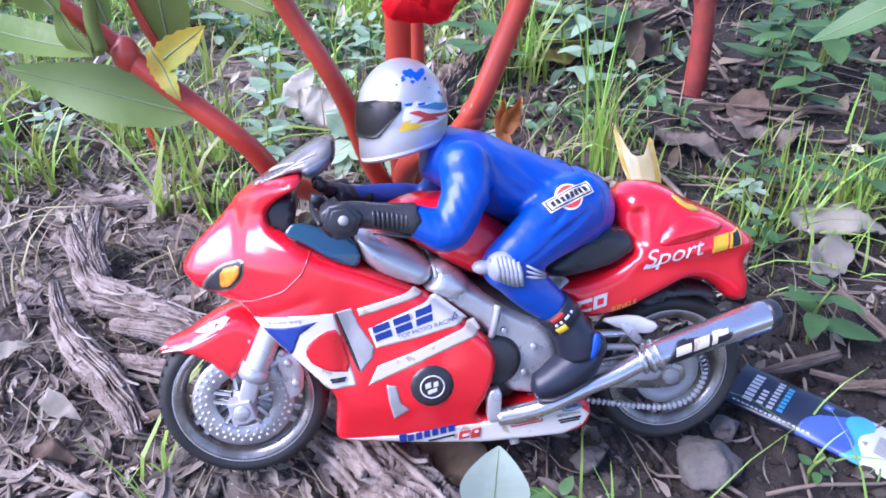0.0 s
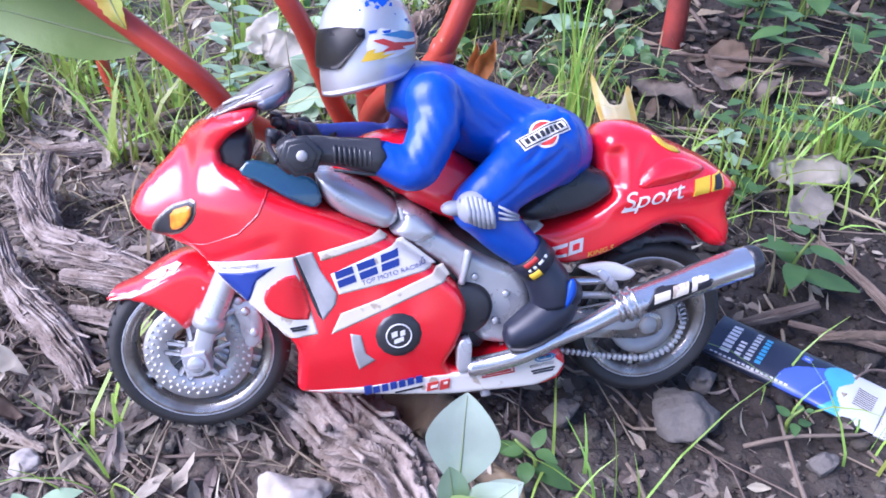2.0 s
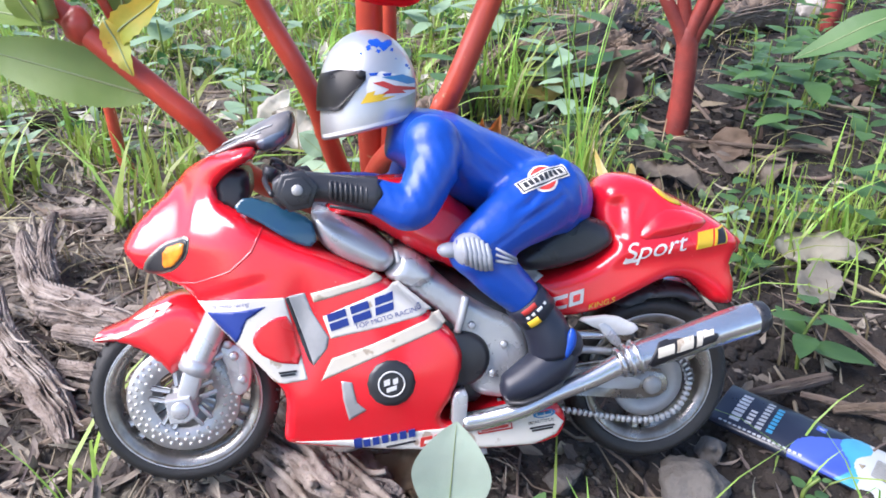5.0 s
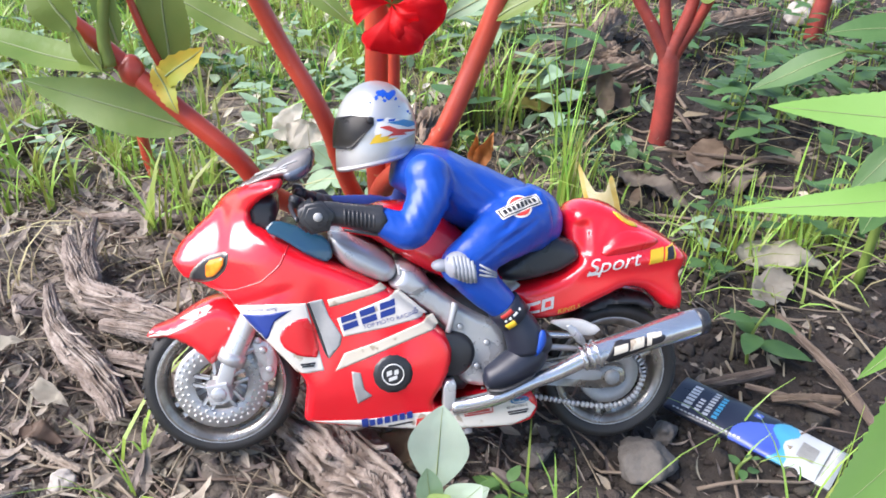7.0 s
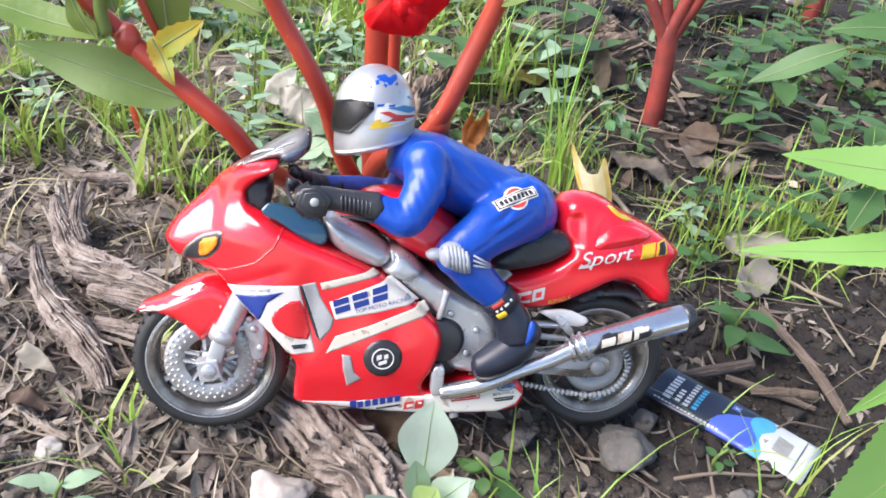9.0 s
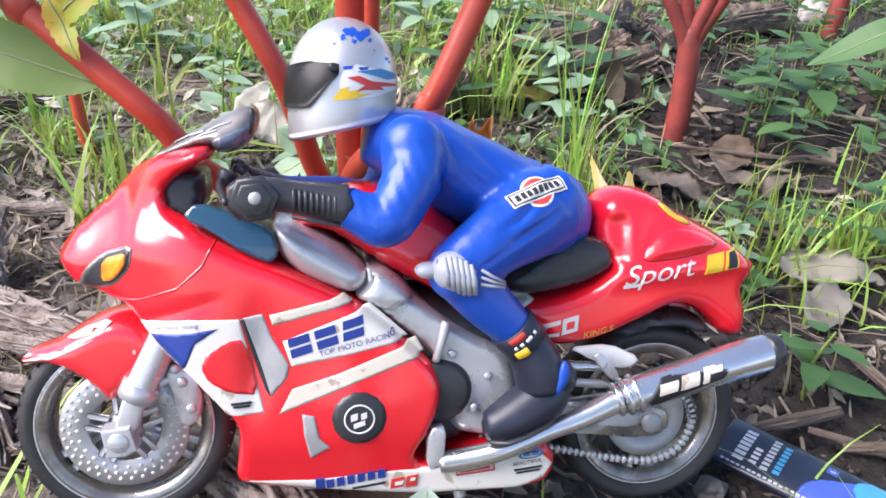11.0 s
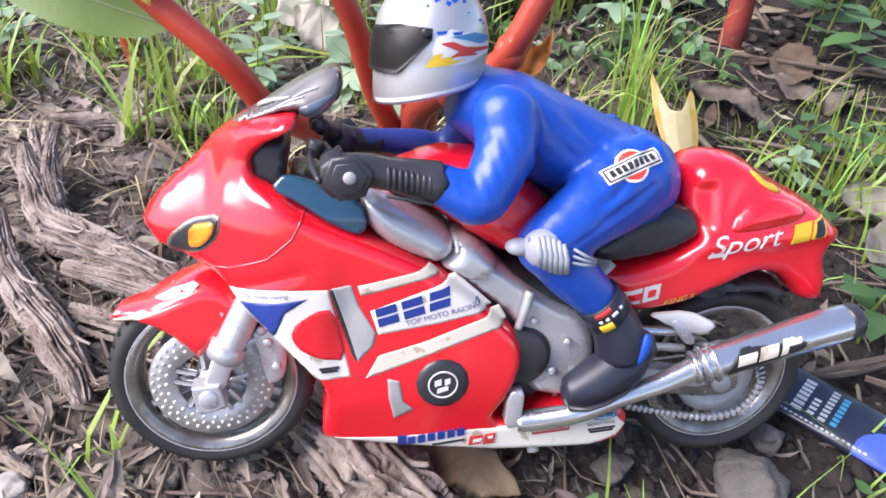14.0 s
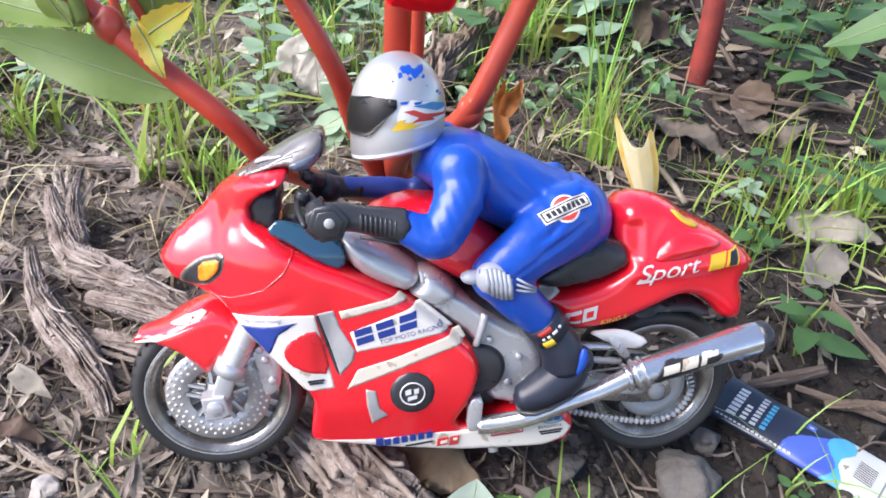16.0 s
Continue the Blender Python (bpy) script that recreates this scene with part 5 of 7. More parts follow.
def midrib(bm, base, tip, r, up=(0, 0, 1), droop=0.0, wave=0.0, ph=0.0, width=0.0, fold=0.12, blunt=1.0, pairs=0):
    """The rib of a leaf with its side veins, lying on the blade."""
    b, t = Vector(base), Vector(tip)
    d = t - b
    L, f = d.length, d.normalized()
    s = f.cross(Vector(up)).normalized()
    u = s.cross(f).normalized()

    def at(q, k=0.0):
        w = width * 0.5 * (math.sin(math.pi * min(1, max(0.0, q) ** (0.75 * blunt) * 0.985 + 0.015))) ** 0.85
        return b + d * q - u * (droop * L * q * q) + u * (wave * L * math.sin(q * 9 + ph)) + s * (w * k) + u * (abs(k) * w * fold + wave * w * math.sin(q * 14 + k * 3 + ph) + r * 0.35)
    sweep(bm, [(*at(q), r * (1.05 - 0.8 * q)) for q in np.linspace(0, 0.97, 14)], 6)
    for m_ in range(pairs if width else 0):
        q0 = 0.10 + 0.72 * m_ / pairs
        for k in (-1, 1):
            sweep(bm, [(*at(q0 + 0.13 * j_, k * 0.86 * j_), r * (0.42 - 0.25 * j_)) for j_ in (0.02, 0.2, 0.4, 0.6, 0.8, 1.0)], 4)
    return bm


# ---- crumbs of soil
def scatter_lumps(count, area, rlo, rhi, label, material, name, power=2.0, keep=None, sub=1):
    r_ = random.Random(len(label) + count)
    base = bmesh.new()
    bmesh.ops.create_icosphere(base, subdivisions=sub, radius=1.0)
    base.verts.ensure_lookup_table()
    bv = np.array([v.co[:] for v in base.verts])
    bf = np.array([[v.index for v in f.verts] for f in base.faces])
    base.free()
    jit = np.random.RandomState(count)
    V, F = [], []
    k = 0
    while k < count:
        x, y = r_.uniform(area[0], area[1]), r_.uniform(area[2], area[3])
        if keep and not keep(x, y, r_):
            continue
        r = rlo + (rhi - rlo) * r_.random() ** power
        j = 1 + 0.25 * np.sin(bv @ np.array([r_.uniform(-4, 4), r_.uniform(-4, 4), r_.uniform(-4, 4)]))[:, None] + (jit.uniform(-0.24, 0.24, (len(bv), 1)) if sub == 1 else 0.16 * np.sin(bv @ jit.uniform(-7, 7, (3, 1))) + 0.10 * np.sin(bv @ jit.uniform(-14, 14, (3, 1))))
        a = r_.uniform(0, 6.3)
        R = np.array([[math.cos(a), -math.sin(a), 0], [math.sin(a), math.cos(a), 0], [0, 0, 1]])
        v = (bv * j * np.array([1, r_.uniform(0.6, 1), r_.uniform(0.45, 0.8)]) * r) @ R.T + np.array([x, y, lift(x, y) + r * r_.uniform(-0.1, 0.35)])
        F.append(bf + k * len(bv))
        V.append(v)
        k += 1
    me = bpy.data.meshes.new(name)
    me.from_pydata(np.concatenate(V).tolist(), [], np.concatenate(F).tolist())
    me.materials.append(material)
    me.polygons.foreach_set("use_smooth", [True] * len(me.polygons))
    tagged(new(name, me), label, name.replace("_", " "), kind="stuff")


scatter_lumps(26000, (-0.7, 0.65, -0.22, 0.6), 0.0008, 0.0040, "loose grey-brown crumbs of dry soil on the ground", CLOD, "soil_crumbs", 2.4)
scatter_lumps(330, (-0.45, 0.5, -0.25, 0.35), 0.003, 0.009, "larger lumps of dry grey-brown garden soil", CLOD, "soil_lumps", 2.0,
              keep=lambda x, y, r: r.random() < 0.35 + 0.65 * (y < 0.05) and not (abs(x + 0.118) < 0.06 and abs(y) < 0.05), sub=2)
# the dark tone of these clods and crumbs holds painted shade, from CLOD
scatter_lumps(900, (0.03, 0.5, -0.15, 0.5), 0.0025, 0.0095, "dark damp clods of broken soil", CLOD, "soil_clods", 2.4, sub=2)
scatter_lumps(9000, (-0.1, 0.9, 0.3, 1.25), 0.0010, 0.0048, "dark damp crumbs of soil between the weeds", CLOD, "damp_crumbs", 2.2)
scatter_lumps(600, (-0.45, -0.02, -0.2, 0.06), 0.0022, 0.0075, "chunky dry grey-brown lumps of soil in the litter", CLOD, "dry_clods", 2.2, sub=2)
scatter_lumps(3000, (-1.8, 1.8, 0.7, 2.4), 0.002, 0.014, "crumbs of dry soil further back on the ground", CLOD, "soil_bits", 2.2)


# ---- litter of leaves
def scatter_litter(count, area, lo_, hi_, name, label, material, seed, keep=None, tilt=0.35, thin=(0.22, 0.5), rise=0.006, rag=0.25):
    r_ = random.Random(seed)
    V, F = [], []
    done = 0
    while done < count:
        x, y = r_.uniform(area[0], area[1]), r_.uniform(area[2], area[3])
        if keep and not keep(x, y, r_):
            continue
        L, w = r_.uniform(lo_, hi_), 0
        w = L * r_.uniform(*thin)
        rot = Euler((r_.gauss(0, tilt), r_.gauss(0, tilt), r_.uniform(0, 6.3))).to_matrix()
        c = on(x, y, 0.002 + r_.random() * rise)
        curl = r_.uniform(-0.5, 0.9)
        b0 = len(V)
        n = 5
        for i in range(n + 1):
            q = i / n
            hw = w * 0.5 * math.sin(math.pi * (0.06 + 0.9 * q)) * r_.uniform(1 - rag, 1.1)
            for k in (-1, 0, 1):
                V.append((c + rot @ Vector((L * (q - 0.5), hw * k, curl * L * (q - 0.5) ** 2 + abs(k) * hw * r_.uniform(0.1, 0.5))))[:])
        for i in range(n):
            for k in range(2):
                a = b0 + i * 3 + k
                F.append((a, a + 1, a + 4, a + 3))
        done += 1
    me = bpy.data.meshes.new(name)
    me.from_pydata(V, [], F)
    me.materials.append(material)
    tagged(new(name, me), label, "leaf litter", kind="stuff")


scatter_litter(2800, (-0.62, 0.06, -0.22, 0.42), 0.004, 0.030, "straw_chips", "pale grey slivers of straw and bark", STRAW, 6, tilt=0.5, thin=(0.04, 0.16), rise=0.010, rag=0.45)
scatter_litter(500, (0.0, 0.55, -0.22, 0.45), 0.006, 0.024, "bark_slivers", "few grey slivers of straw on damp, shade-darkened soil", STRAW, 16, tilt=0.4, thin=(0.07, 0.22), rise=0.004, rag=0.45)
scatter_litter(1500, (-0.7, 0.1, -0.22, 0.5), 0.006, 0.026, "rotted_leaves", "crumpled grey-brown rotted leaf pieces", ROTLEAF, 3, tilt=0.6, rise=0.008, rag=0.6)
scatter_litter(260, (-0.62, -0.05, -0.2, 0.42), 0.020, 0.048, "crumpled_leaves", "large crumpled grey dead leaves over the litter", GREYLEAF, 33, tilt=0.5, thin=(0.25, 0.55), rise=0.012, rag=0.7)
scatter_litter(420, (0.0, 0.7, -0.2, 0.7), 0.008, 0.026, "leaf_litter", "small curled brown dead leaves on damp, shade-darkened soil", ROTLEAF, 23, tilt=0.45, rag=0.5)
scatter_litter(1800, (-1.7, 1.4, 0.5, 2.3), 0.015, 0.050, "far_leaf_litter", "dead brown leaves scattered among the grass", LITTER, 4, tilt=0.5, rag=0.5)
scatter_litter(800, (-1.1, 0.0, 0.30, 1.0), 0.010, 0.05, "grass_straw", "pale straw lying between grass tufts", STRAW, 17, tilt=0.5, thin=(0.05, 0.25), rise=0.012, rag=0.45)
scatter_litter(700, (-1.2, -0.16, 0.38, 1.8), 0.015, 0.042, "pale_leaf_litter", "bleached pale dead leaves lying in the grass", PALELEAF, 5, tilt=0.6, rise=0.03)
scatter_litter(1900, (-1.2, 1.2, 0.42, 2.0), 0.010, 0.026, "ground_cover", "small round-leaved green ground cover among the grass", WEED, 25, tilt=0.55, thin=(0.5, 0.8), rise=0.035, rag=0.08,
               keep=lambda x, y, r: noise.noise(Vector((x * 6, y * 6, 4))) > (0.24 if x > 0.1 else 0.2) and not (y < 0.55 and -0.1 < x < 0.25))
scatter_litter(800, (-1.3, 0.2, 0.4, 1.8), 0.010, 0.030, "pale_ground_cover", "small pale green weed leaves in the grass", PALEWEED, 26, tilt=0.6, thin=(0.4, 0.65), rise=0.04, rag=0.08,
               keep=lambda x, y, r: noise.noise(Vector((x * 6, y * 6, 14))) > 0.0)


# ---- twigs
def scatter_twigs(count, area, seed, name, label, rlo=0.0006, rhi=0.0022, llo=0.03, lhi=0.13, keep=None):
    r_ = random.Random(seed)
    bm = bmesh.new()
    done = 0
    while done < count:
        x, y = r_.uniform(area[0], area[1]), r_.uniform(area[2], area[3])
        if keep and not keep(x, y, r_):
            continue
        a = r_.uniform(0, math.pi) if r_.random() < 0.4 else r_.gauss(2.6, 0.5)
        L = r_.uniform(llo, lhi)
        r = rlo + (rhi - rlo) * r_.random() ** 2
        p = []
        for q in (-0.5, -0.2, 0.15, 0.5):
            px, py = x + math.cos(a) * L * q + r_.gauss(0, 0.004), y + math.sin(a) * L * q + r_.gauss(0, 0.004)
            p.append((*on(px, py, r + r_.uniform(0.001, 0.008)), r * (1.1 - 0.5 * (q + 0.5))))
        sweep(bm, [tuple(q) for q in spline(p, 2)], 5)
        done += 1
    me = finish(name, bm, TWIG)
    tagged(new(name, me), label, "twigs", kind="stuff")


scatter_twigs(900, (-0.6, 0.02, -0.2, 0.40), 11, "dry_twigs", "thin dry grey twigs and straw on the soil", 0.0004, 0.0017)
scatter_twigs(130, (0.0, 0.6, -0.1, 0.5), 12, "straw_bits", "thin dry straw and twigs on the soil")
scatter_twigs(300, (-1.5, 1.2, 0.4, 2.0), 13, "far_twigs", "dry twigs lying among the grass", 0.001, 0.004, 0.05, 0.25)


# ---- weathered roots and sticks
def gnarl(path, strands, label, name, material=BARK, seed=1, twist=0.7, n=110):
    """A weathered root or stick along rows (x, y, z, r): a fibrous, split skin with loose splinters."""
    r_ = random.Random(seed)
    pts = spline(path, 22)
    base = Vector(pts[len(pts) // 2][:3])
    base.z = lift(base.x, base.y)
    sd = Vector((seed * 3.7, seed * 1.3, seed * 2.1))
    lens = [0.0]
    for a, b in zip(pts, pts[1:]):
        lens.append(lens[-1] + (Vector(b[:3]) - Vector(a[:3])).length)

    def fibre(i, k):
        a = 2 * math.pi * k / n + twist * lens[i] * 6 + 0.5 * noise.noise(Vector((lens[i] * 25, seed, 0)))
        p = Vector((math.cos(a), math.sin(a), 0))
        s = lens[i]
        f = 1 + 0.30 * noise.noise(p * 1.6 + Vector((0, 0, s * 14)) + sd)
        cut = abs(noise.noise(p * 4.5 + Vector((0, 0, s * 13)) + sd))
        f -= 0.42 * max(0.0, 1 - cut / 0.20)
        cut2 = abs(noise.noise(p * 9 + Vector((0, 0, s * 11)) + sd))
        f -= 0.30 * max(0.0, 1 - cut2 / 0.26)
        f += 0.14 * noise.noise(p * 13 + Vector((0, 0, s * 18)) + sd)
        f += 0.08 * noise.noise(p * 6 + Vector((0, 0, s * 160)) + sd)
        return f * 0.98
    bm = bmesh.new()
    sweep(bm, [(*(Vector(q[:3]) - base), q[3]) for q in pts], n, ridge=fibre)
    ob = thing(name, bm, material, Matrix.Translation(base), label, name.split("_")[-1])
    for s in range(strands):
        i0 = r_.randint(0, max(1, len(pts) - 14))
        ln = r_.randint(7, min(len(pts) - 1, 26))
        a0 = r_.uniform(0.1, 3.0)
        thick = r_.choice((0.05, 0.07, 0.10, 0.13))
        loose = r_.choice((0.1, 0.3, 1.2, 2.4))
        rows = []
        for m_, i in enumerate(range(i0, min(len(pts), i0 + ln))):
            q = pts[i]
            d = (Vector(pts[min(i + 1, len(pts) - 1)][:3]) - Vector(pts[max(i - 1, 0)][:3])).normalized()
            side = d.cross(Vector((0, 0, 1))).normalized()
            up = side.cross(d)
            k = q[3] * (0.92 + 0.10 * abs(m_ / ln - 0.5) + loose * max(0.0, m_ / ln - 0.55) ** 1.5)
            a = a0 + 0.01 * m_
            rows.append((*(Vector(q[:3]) - base + side * (k * math.cos(a)) + up * (k * math.sin(a))), q[3] * thick * (1.1 - 1.2 * abs(m_ / ln - 0.5))))
        if len(rows) > 3:
            part("splinter", sweep(bmesh.new(), rows, 5), material, ob)
    return ob


gnarl([(-0.392, 0.190, 0.030, 0.004), (-0.372, 0.168, 0.020, 0.009), (-0.345, 0.140, 0.016, 0.012), (-0.310, 0.118, 0.016, 0.014), (-0.270, 0.104, 0.018, 0.0145), (-0.230, 0.094, 0.020, 0.013), (-0.19, 0.082, 0.016, 0.011)], 34, 
      "weathered grey fibrous root curling over the soil", "dead_root", seed=2)
gnarl([(-0.362, 0.200, 0.050, 0.003), (-0.362, 0.185, 0.036, 0.005), (-0.352, 0.165, 0.022, 0.007), (-0.325, 0.135, 0.016, 0.008)], 16, "upturned grey root fork with split ends", "dead_root", seed=5)
for tip, mid_, sd in (((-0.384, 0.198, 0.044), (-0.374, 0.184, 0.024), 51), ((-0.352, 0.196, 0.040), (-0.356, 0.176, 0.026), 52), ((-0.396, 0.176, 0.026), (-0.378, 0.165, 0.018), 53), ((-0.372, 0.206, 0.034), (-0.368, 0.186, 0.024), 54)):
    gnarl([(*tip, 0.0012), (*mid_, 0.0026), (-0.352, 0.152, 0.018, 0.0034), (-0.328, 0.130, 0.018, 0.003)], 4, "frayed grey fibre of the curled root", "dead_root", seed=sd, n=30)
gnarl([(-0.360, 0.118, 0.022, 0.004), (-0.335, 0.088, 0.014, 0.008), (-0.300, 0.060, 0.012, 0.0115), (-0.260, 0.034, 0.011, 0.0125), (-0.228, 0.010, 0.010, 0.011), (-0.208, -0.008, 0.006, 0.007)], 30, 
      "rough grey weathered root lying on litter", "dead_root", seed=3)
gnarl([(-0.175, 0.100, 0.012, 0.016), (-0.130, 0.066, 0.010, 0.020), (-0.085, 0.032, 0.008, 0.023), (-0.040, 0.000, 0.006, 0.025), (0.000, -0.032, 0.004, 0.026), (0.045, -0.075, -0.002, 0.024)], 40, 
      "thick split grey root under the toy motorcycle", "dead_root", seed=4, twist=1.2)
gnarl([(-0.285, 0.086, 0.016, 0.006), (-0.25, 0.082, 0.018, 0.008), (-0.20, 0.074, 0.020, 0.008)], 5, "pale stub of a dead branch", "dead_branch", seed=6, twist=1)
gnarl([(-0.26, 0.055, 0.010, 0.006), (-0.225, 0.052, 0.012, 0.007), (-0.185, 0.05, 0.010, 0.006)], 5, "short grey dead stick", "dead_branch", seed=16, twist=1)
gnarl([(-0.80, 0.30, 0.012, 0.013), (-0.70, 0.35, 0.014, 0.013), (-0.628, 0.39, 0.014, 0.012), (-0.605, 0.465, 0.016, 0.011), (-0.57, 0.525, 0.012, 0.010), (-0.55, 0.58, 0.006, 0.007)], 8, "dark bent dead branch in the grass", "dead_branch", BROWNBARK, 7)
gnarl([(0.280, 0.268, 0.010, 0.003), (0.295, 0.235, 0.011, 0.0038), (0.316, 0.190, 0.010, 0.0044), (0.334, 0.136, 0.007, 0.0036)], 6, "pale brown dry stick on the soil", "stick", TWIG, 8, 1.0)
gnarl([(0.208, 0.153, 0.006, 0.003), (0.235, 0.166, 0.008, 0.0050), (0.266, 0.186, 0.007, 0.0045)], 5, "flat strip of brown bark", "stick", TWIG, 9, 0.5)
gnarl([(0.243, 0.162, 0.006, 0.0024), (0.276, 0.154, 0.007, 0.0028), (0.312, 0.147, 0.005, 0.002)], 4, "thin grey stick beside the tube", "stick", TWIG, 10, 0.5)
gnarl([(0.262, 0.150, 0.006, 0.003), (0.285, 0.154, 0.008, 0.005), (0.315, 0.162, 0.006, 0.004)], 6, "rotting brown piece of wood", "stick", BROWNBARK, 12, 0.8)
gnarl([(0.17, 0.650, 0.010, 0.0022), (0.26, 0.648, 0.012, 0.0022), (0.36, 0.655, 0.010, 0.0018)], 3, "long thin straight dry stalk", "stick", TWIG, 13, 0.5)
for pts, sd in (([(-0.155, 0.50, 0.006, 0.020), (-0.142, 0.545, 0.022, 0.026), (-0.129, 0.625, 0.024, 0.024), (-0.104, 0.735, 0.026, 0.024), (-0.065, 0.85, 0.032, 0.025), (0.0, 0.935, 0.040, 0.027), (0.10, 0.97, 0.040, 0.032)], 21),
                ([(-0.10, 0.70, 0.0, 0.016), (-0.075, 0.745, 0.012, 0.022), (-0.015, 0.86, 0.022, 0.024), (0.06, 0.905, 0.026, 0.028), (0.14, 0.945, 0.03, 0.030)], 22),
                ([(-0.10, 0.77, 0.03, 0.010), (-0.072, 0.80, 0.056, 0.016), (-0.012, 0.872, 0.064, 0.018), (0.045, 0.955, 0.066, 0.020), (0.088, 1.14, 0.075, 0.020)], 23),
                ([(0.16, 1.15, 0.01, 0.02), (0.24, 1.24, 0.035, 0.025), (0.38, 1.40, 0.035, 0.03)], 24)):
    gnarl(pts, 9, "gnarled brown tree root on an earth mound", "tree_root", PALEBARK, sd, 2.5)

gnarl([(-0.358, 0.315, 0.008, 0.004), (-0.335, 0.345, 0.014, 0.0065), (-0.300, 0.385, 0.012, 0.005)], 5, "dark strip of bark behind the nose", "stick", BROWNBARK, 31, 0.8)
gnarl([(-0.345, 0.322, 0.010, 0.005), (-0.315, 0.332, 0.013, 0.006), (-0.285, 0.345, 0.012, 0.005)], 5, "pale broken stick behind the nose", "stick", BARK, 32, 0.8)
gnarl([(-0.425, 0.262, 0.008, 0.006), (-0.36, 0.272, 0.012, 0.008), (-0.285, 0.288, 0.010, 0.006)], 6, "flat grey piece of bark in the litter", "stick", BARK, 33, 0.6)

# broken bits of dead wood and bark in the litter
r_b = random.Random(91)
for k in range(34):
    x, y, a, L = r_b.uniform(-0.47, -0.13), r_b.uniform(-0.16, 0.27), r_b.gauss(2.5, 0.7), r_b.uniform(0.025, 0.085)
    if abs(x + 0.118) < 0.07 and abs(y) < 0.06:
        continue
    r, dx, dy = r_b.uniform(0.0022, 0.0058), math.cos(a), math.sin(a)
    z = [lift(x + dx * L * q, y + dy * L * q) + r * 0.7 + r_b.uniform(0, 0.007) for q in (-0.5, 0, 0.5)]
    gnarl([(x - dx * L / 2, y - dy * L / 2, z[0], r * 0.5), (x + r_b.gauss(0, 0.004), y + r_b.gauss(0, 0.004), z[1], r), (x + dx * L / 2, y + dy * L / 2, z[2], r * r_b.uniform(0.4, 0.9))],
          0, "broken bit of grey dead wood in the litter", "wood_bit", BARK if k % 3 else BROWNBARK, 100 + k, 0.8, n=40)

# ---- stones
def stone(x, y, r, squash, seed, label, material=STONE, sink=0.35):
    bm = bmesh.new()
    lump(bm, (0, 0, r * squash[2] * (1 - sink)), r, 0.42, 4, seed, squash)
    q_ = random.Random(int(seed * 10))
    cuts = [(Vector((q_.gauss(0, 1), q_.gauss(0, 1), q_.gauss(0.2, 1))).normalized(), q_.uniform(0.62, 0.9)) for _ in range(11)]
    mid = Vector((0, 0, r * squash[2] * (1 - sink)))
    for v in bm.verts:
        for nrm, dist in cuts:
            over = (v.co - mid).dot(nrm) - dist * r * 0.85
            if over > 0:
                v.co -= nrm * over * 0.85
        v.co += v.co.normalized() * r * (0.14 * noise.noise(v.co * 75 + Vector((seed, 0, 0))) + 0.07 * noise.noise(v.co * 210))
    thing("stone", bm, material, Matrix.Translation(on(x, y)), label, "stone")


stone(0.166, 0.056, 0.023, (1.0, 0.8, 0.72), 4.2, "rough grey stone beside the rear tyre")
stone(0.182, 0.100, 0.012, (1, 0.9, 0.8), 7.1, "small grey brown stone by the tyre", STONE)
stone(-0.056, -0.058, 0.026, (1.0, 0.8, 0.55), 9.4, "pale white weathered stone near the root", PALESTONE, 0.45)
stone(-0.215, -0.065, 0.013, (1.0, 0.8, 0.6), 2.4, "pale chalky stone in the litter", PALESTONE, 0.4)
stone(-0.165, -0.02, 0.012, (1.0, 0.9, 0.8), 3.4, "lump of hardened grey soil", CLOD, 0.4)
stone(0.48, 1.57, 0.035, (0.9, 0.8, 1.0), 5.5, "smooth pale grey stone far back", PALESTONE, 0.2)
stone(0.56, 1.75, 0.05, (1.0, 0.8, 0.8), 6.5, "whitish stone far back on the soil", PALESTONE, 0.3)
stone(0.245, 0.035, 0.010, (1, 0.9, 0.8), 12.1, "small grey pebble on the soil", STONE)
stone(0.09, 0.045, 0.013, (1, 0.9, 0.7), 13.1, "small brown pebble under the toy", STONE)


# ---- single dead leaves
def dead_leaf(b, t, w, material, label, up=(0, 0, 1), droop=0.1, fold=0.3, wave=0.05):
    base = Vector(b)
    bm = bmesh.new()
    leaf(bm, (0, 0, 0), Vector(t) - base, w, up, droop, fold, 0.12, 22, wave, teeth=4)
    for v in bm.verts:
        v.co += Vector(up).normalized() * (w * 0.16 * noise.noise(v.co * 70 + base * 50) + w * 0.10 * noise.noise(v.co * 190 + base * 90))
    bmesh.ops.solidify(bm, geom=bm.faces[:], thickness=0.0005)
    thing("dead_leaf", bm, material, Matrix.Translation(base), label, "leaf")


dead_leaf((0.250, 0.372, 0.012), (0.340, 0.372, 0.022), 0.045, PALELEAF, "large bleached dead leaf on the soil", (0, -0.35, 1))
dead_leaf((0.262, 0.285, 0.010), (0.300, 0.345, 0.022), 0.036, PALELEAF, "bleached curled dead leaf", (0.2, -0.4, 1))
dead_leaf((-0.302, 0.478, 0.034), (-0.2655, 0.480, 0.084), 0.034, WHITELEAF, "white bleached dead leaf standing in the grass", (0.3, -1, 0.4), 0.05, 0.15, 0.03)
dead_leaf((-0.276, 0.462, 0.062), (-0.218, 0.452, 0.026), 0.046, WHITELEAF, "broad bleached dead leaf leaning on the stems", (-0.2, -0.9, 0.5), 0.02, 0.12, 0.02)
dead_leaf((-0.02, 0.020, 0.012), (0.045, -0.002, 0.016), 0.042, DRYLEAF, "brown dead leaf under the toy motorcycle", (0, -0.2, 1), -0.15, 0.2)
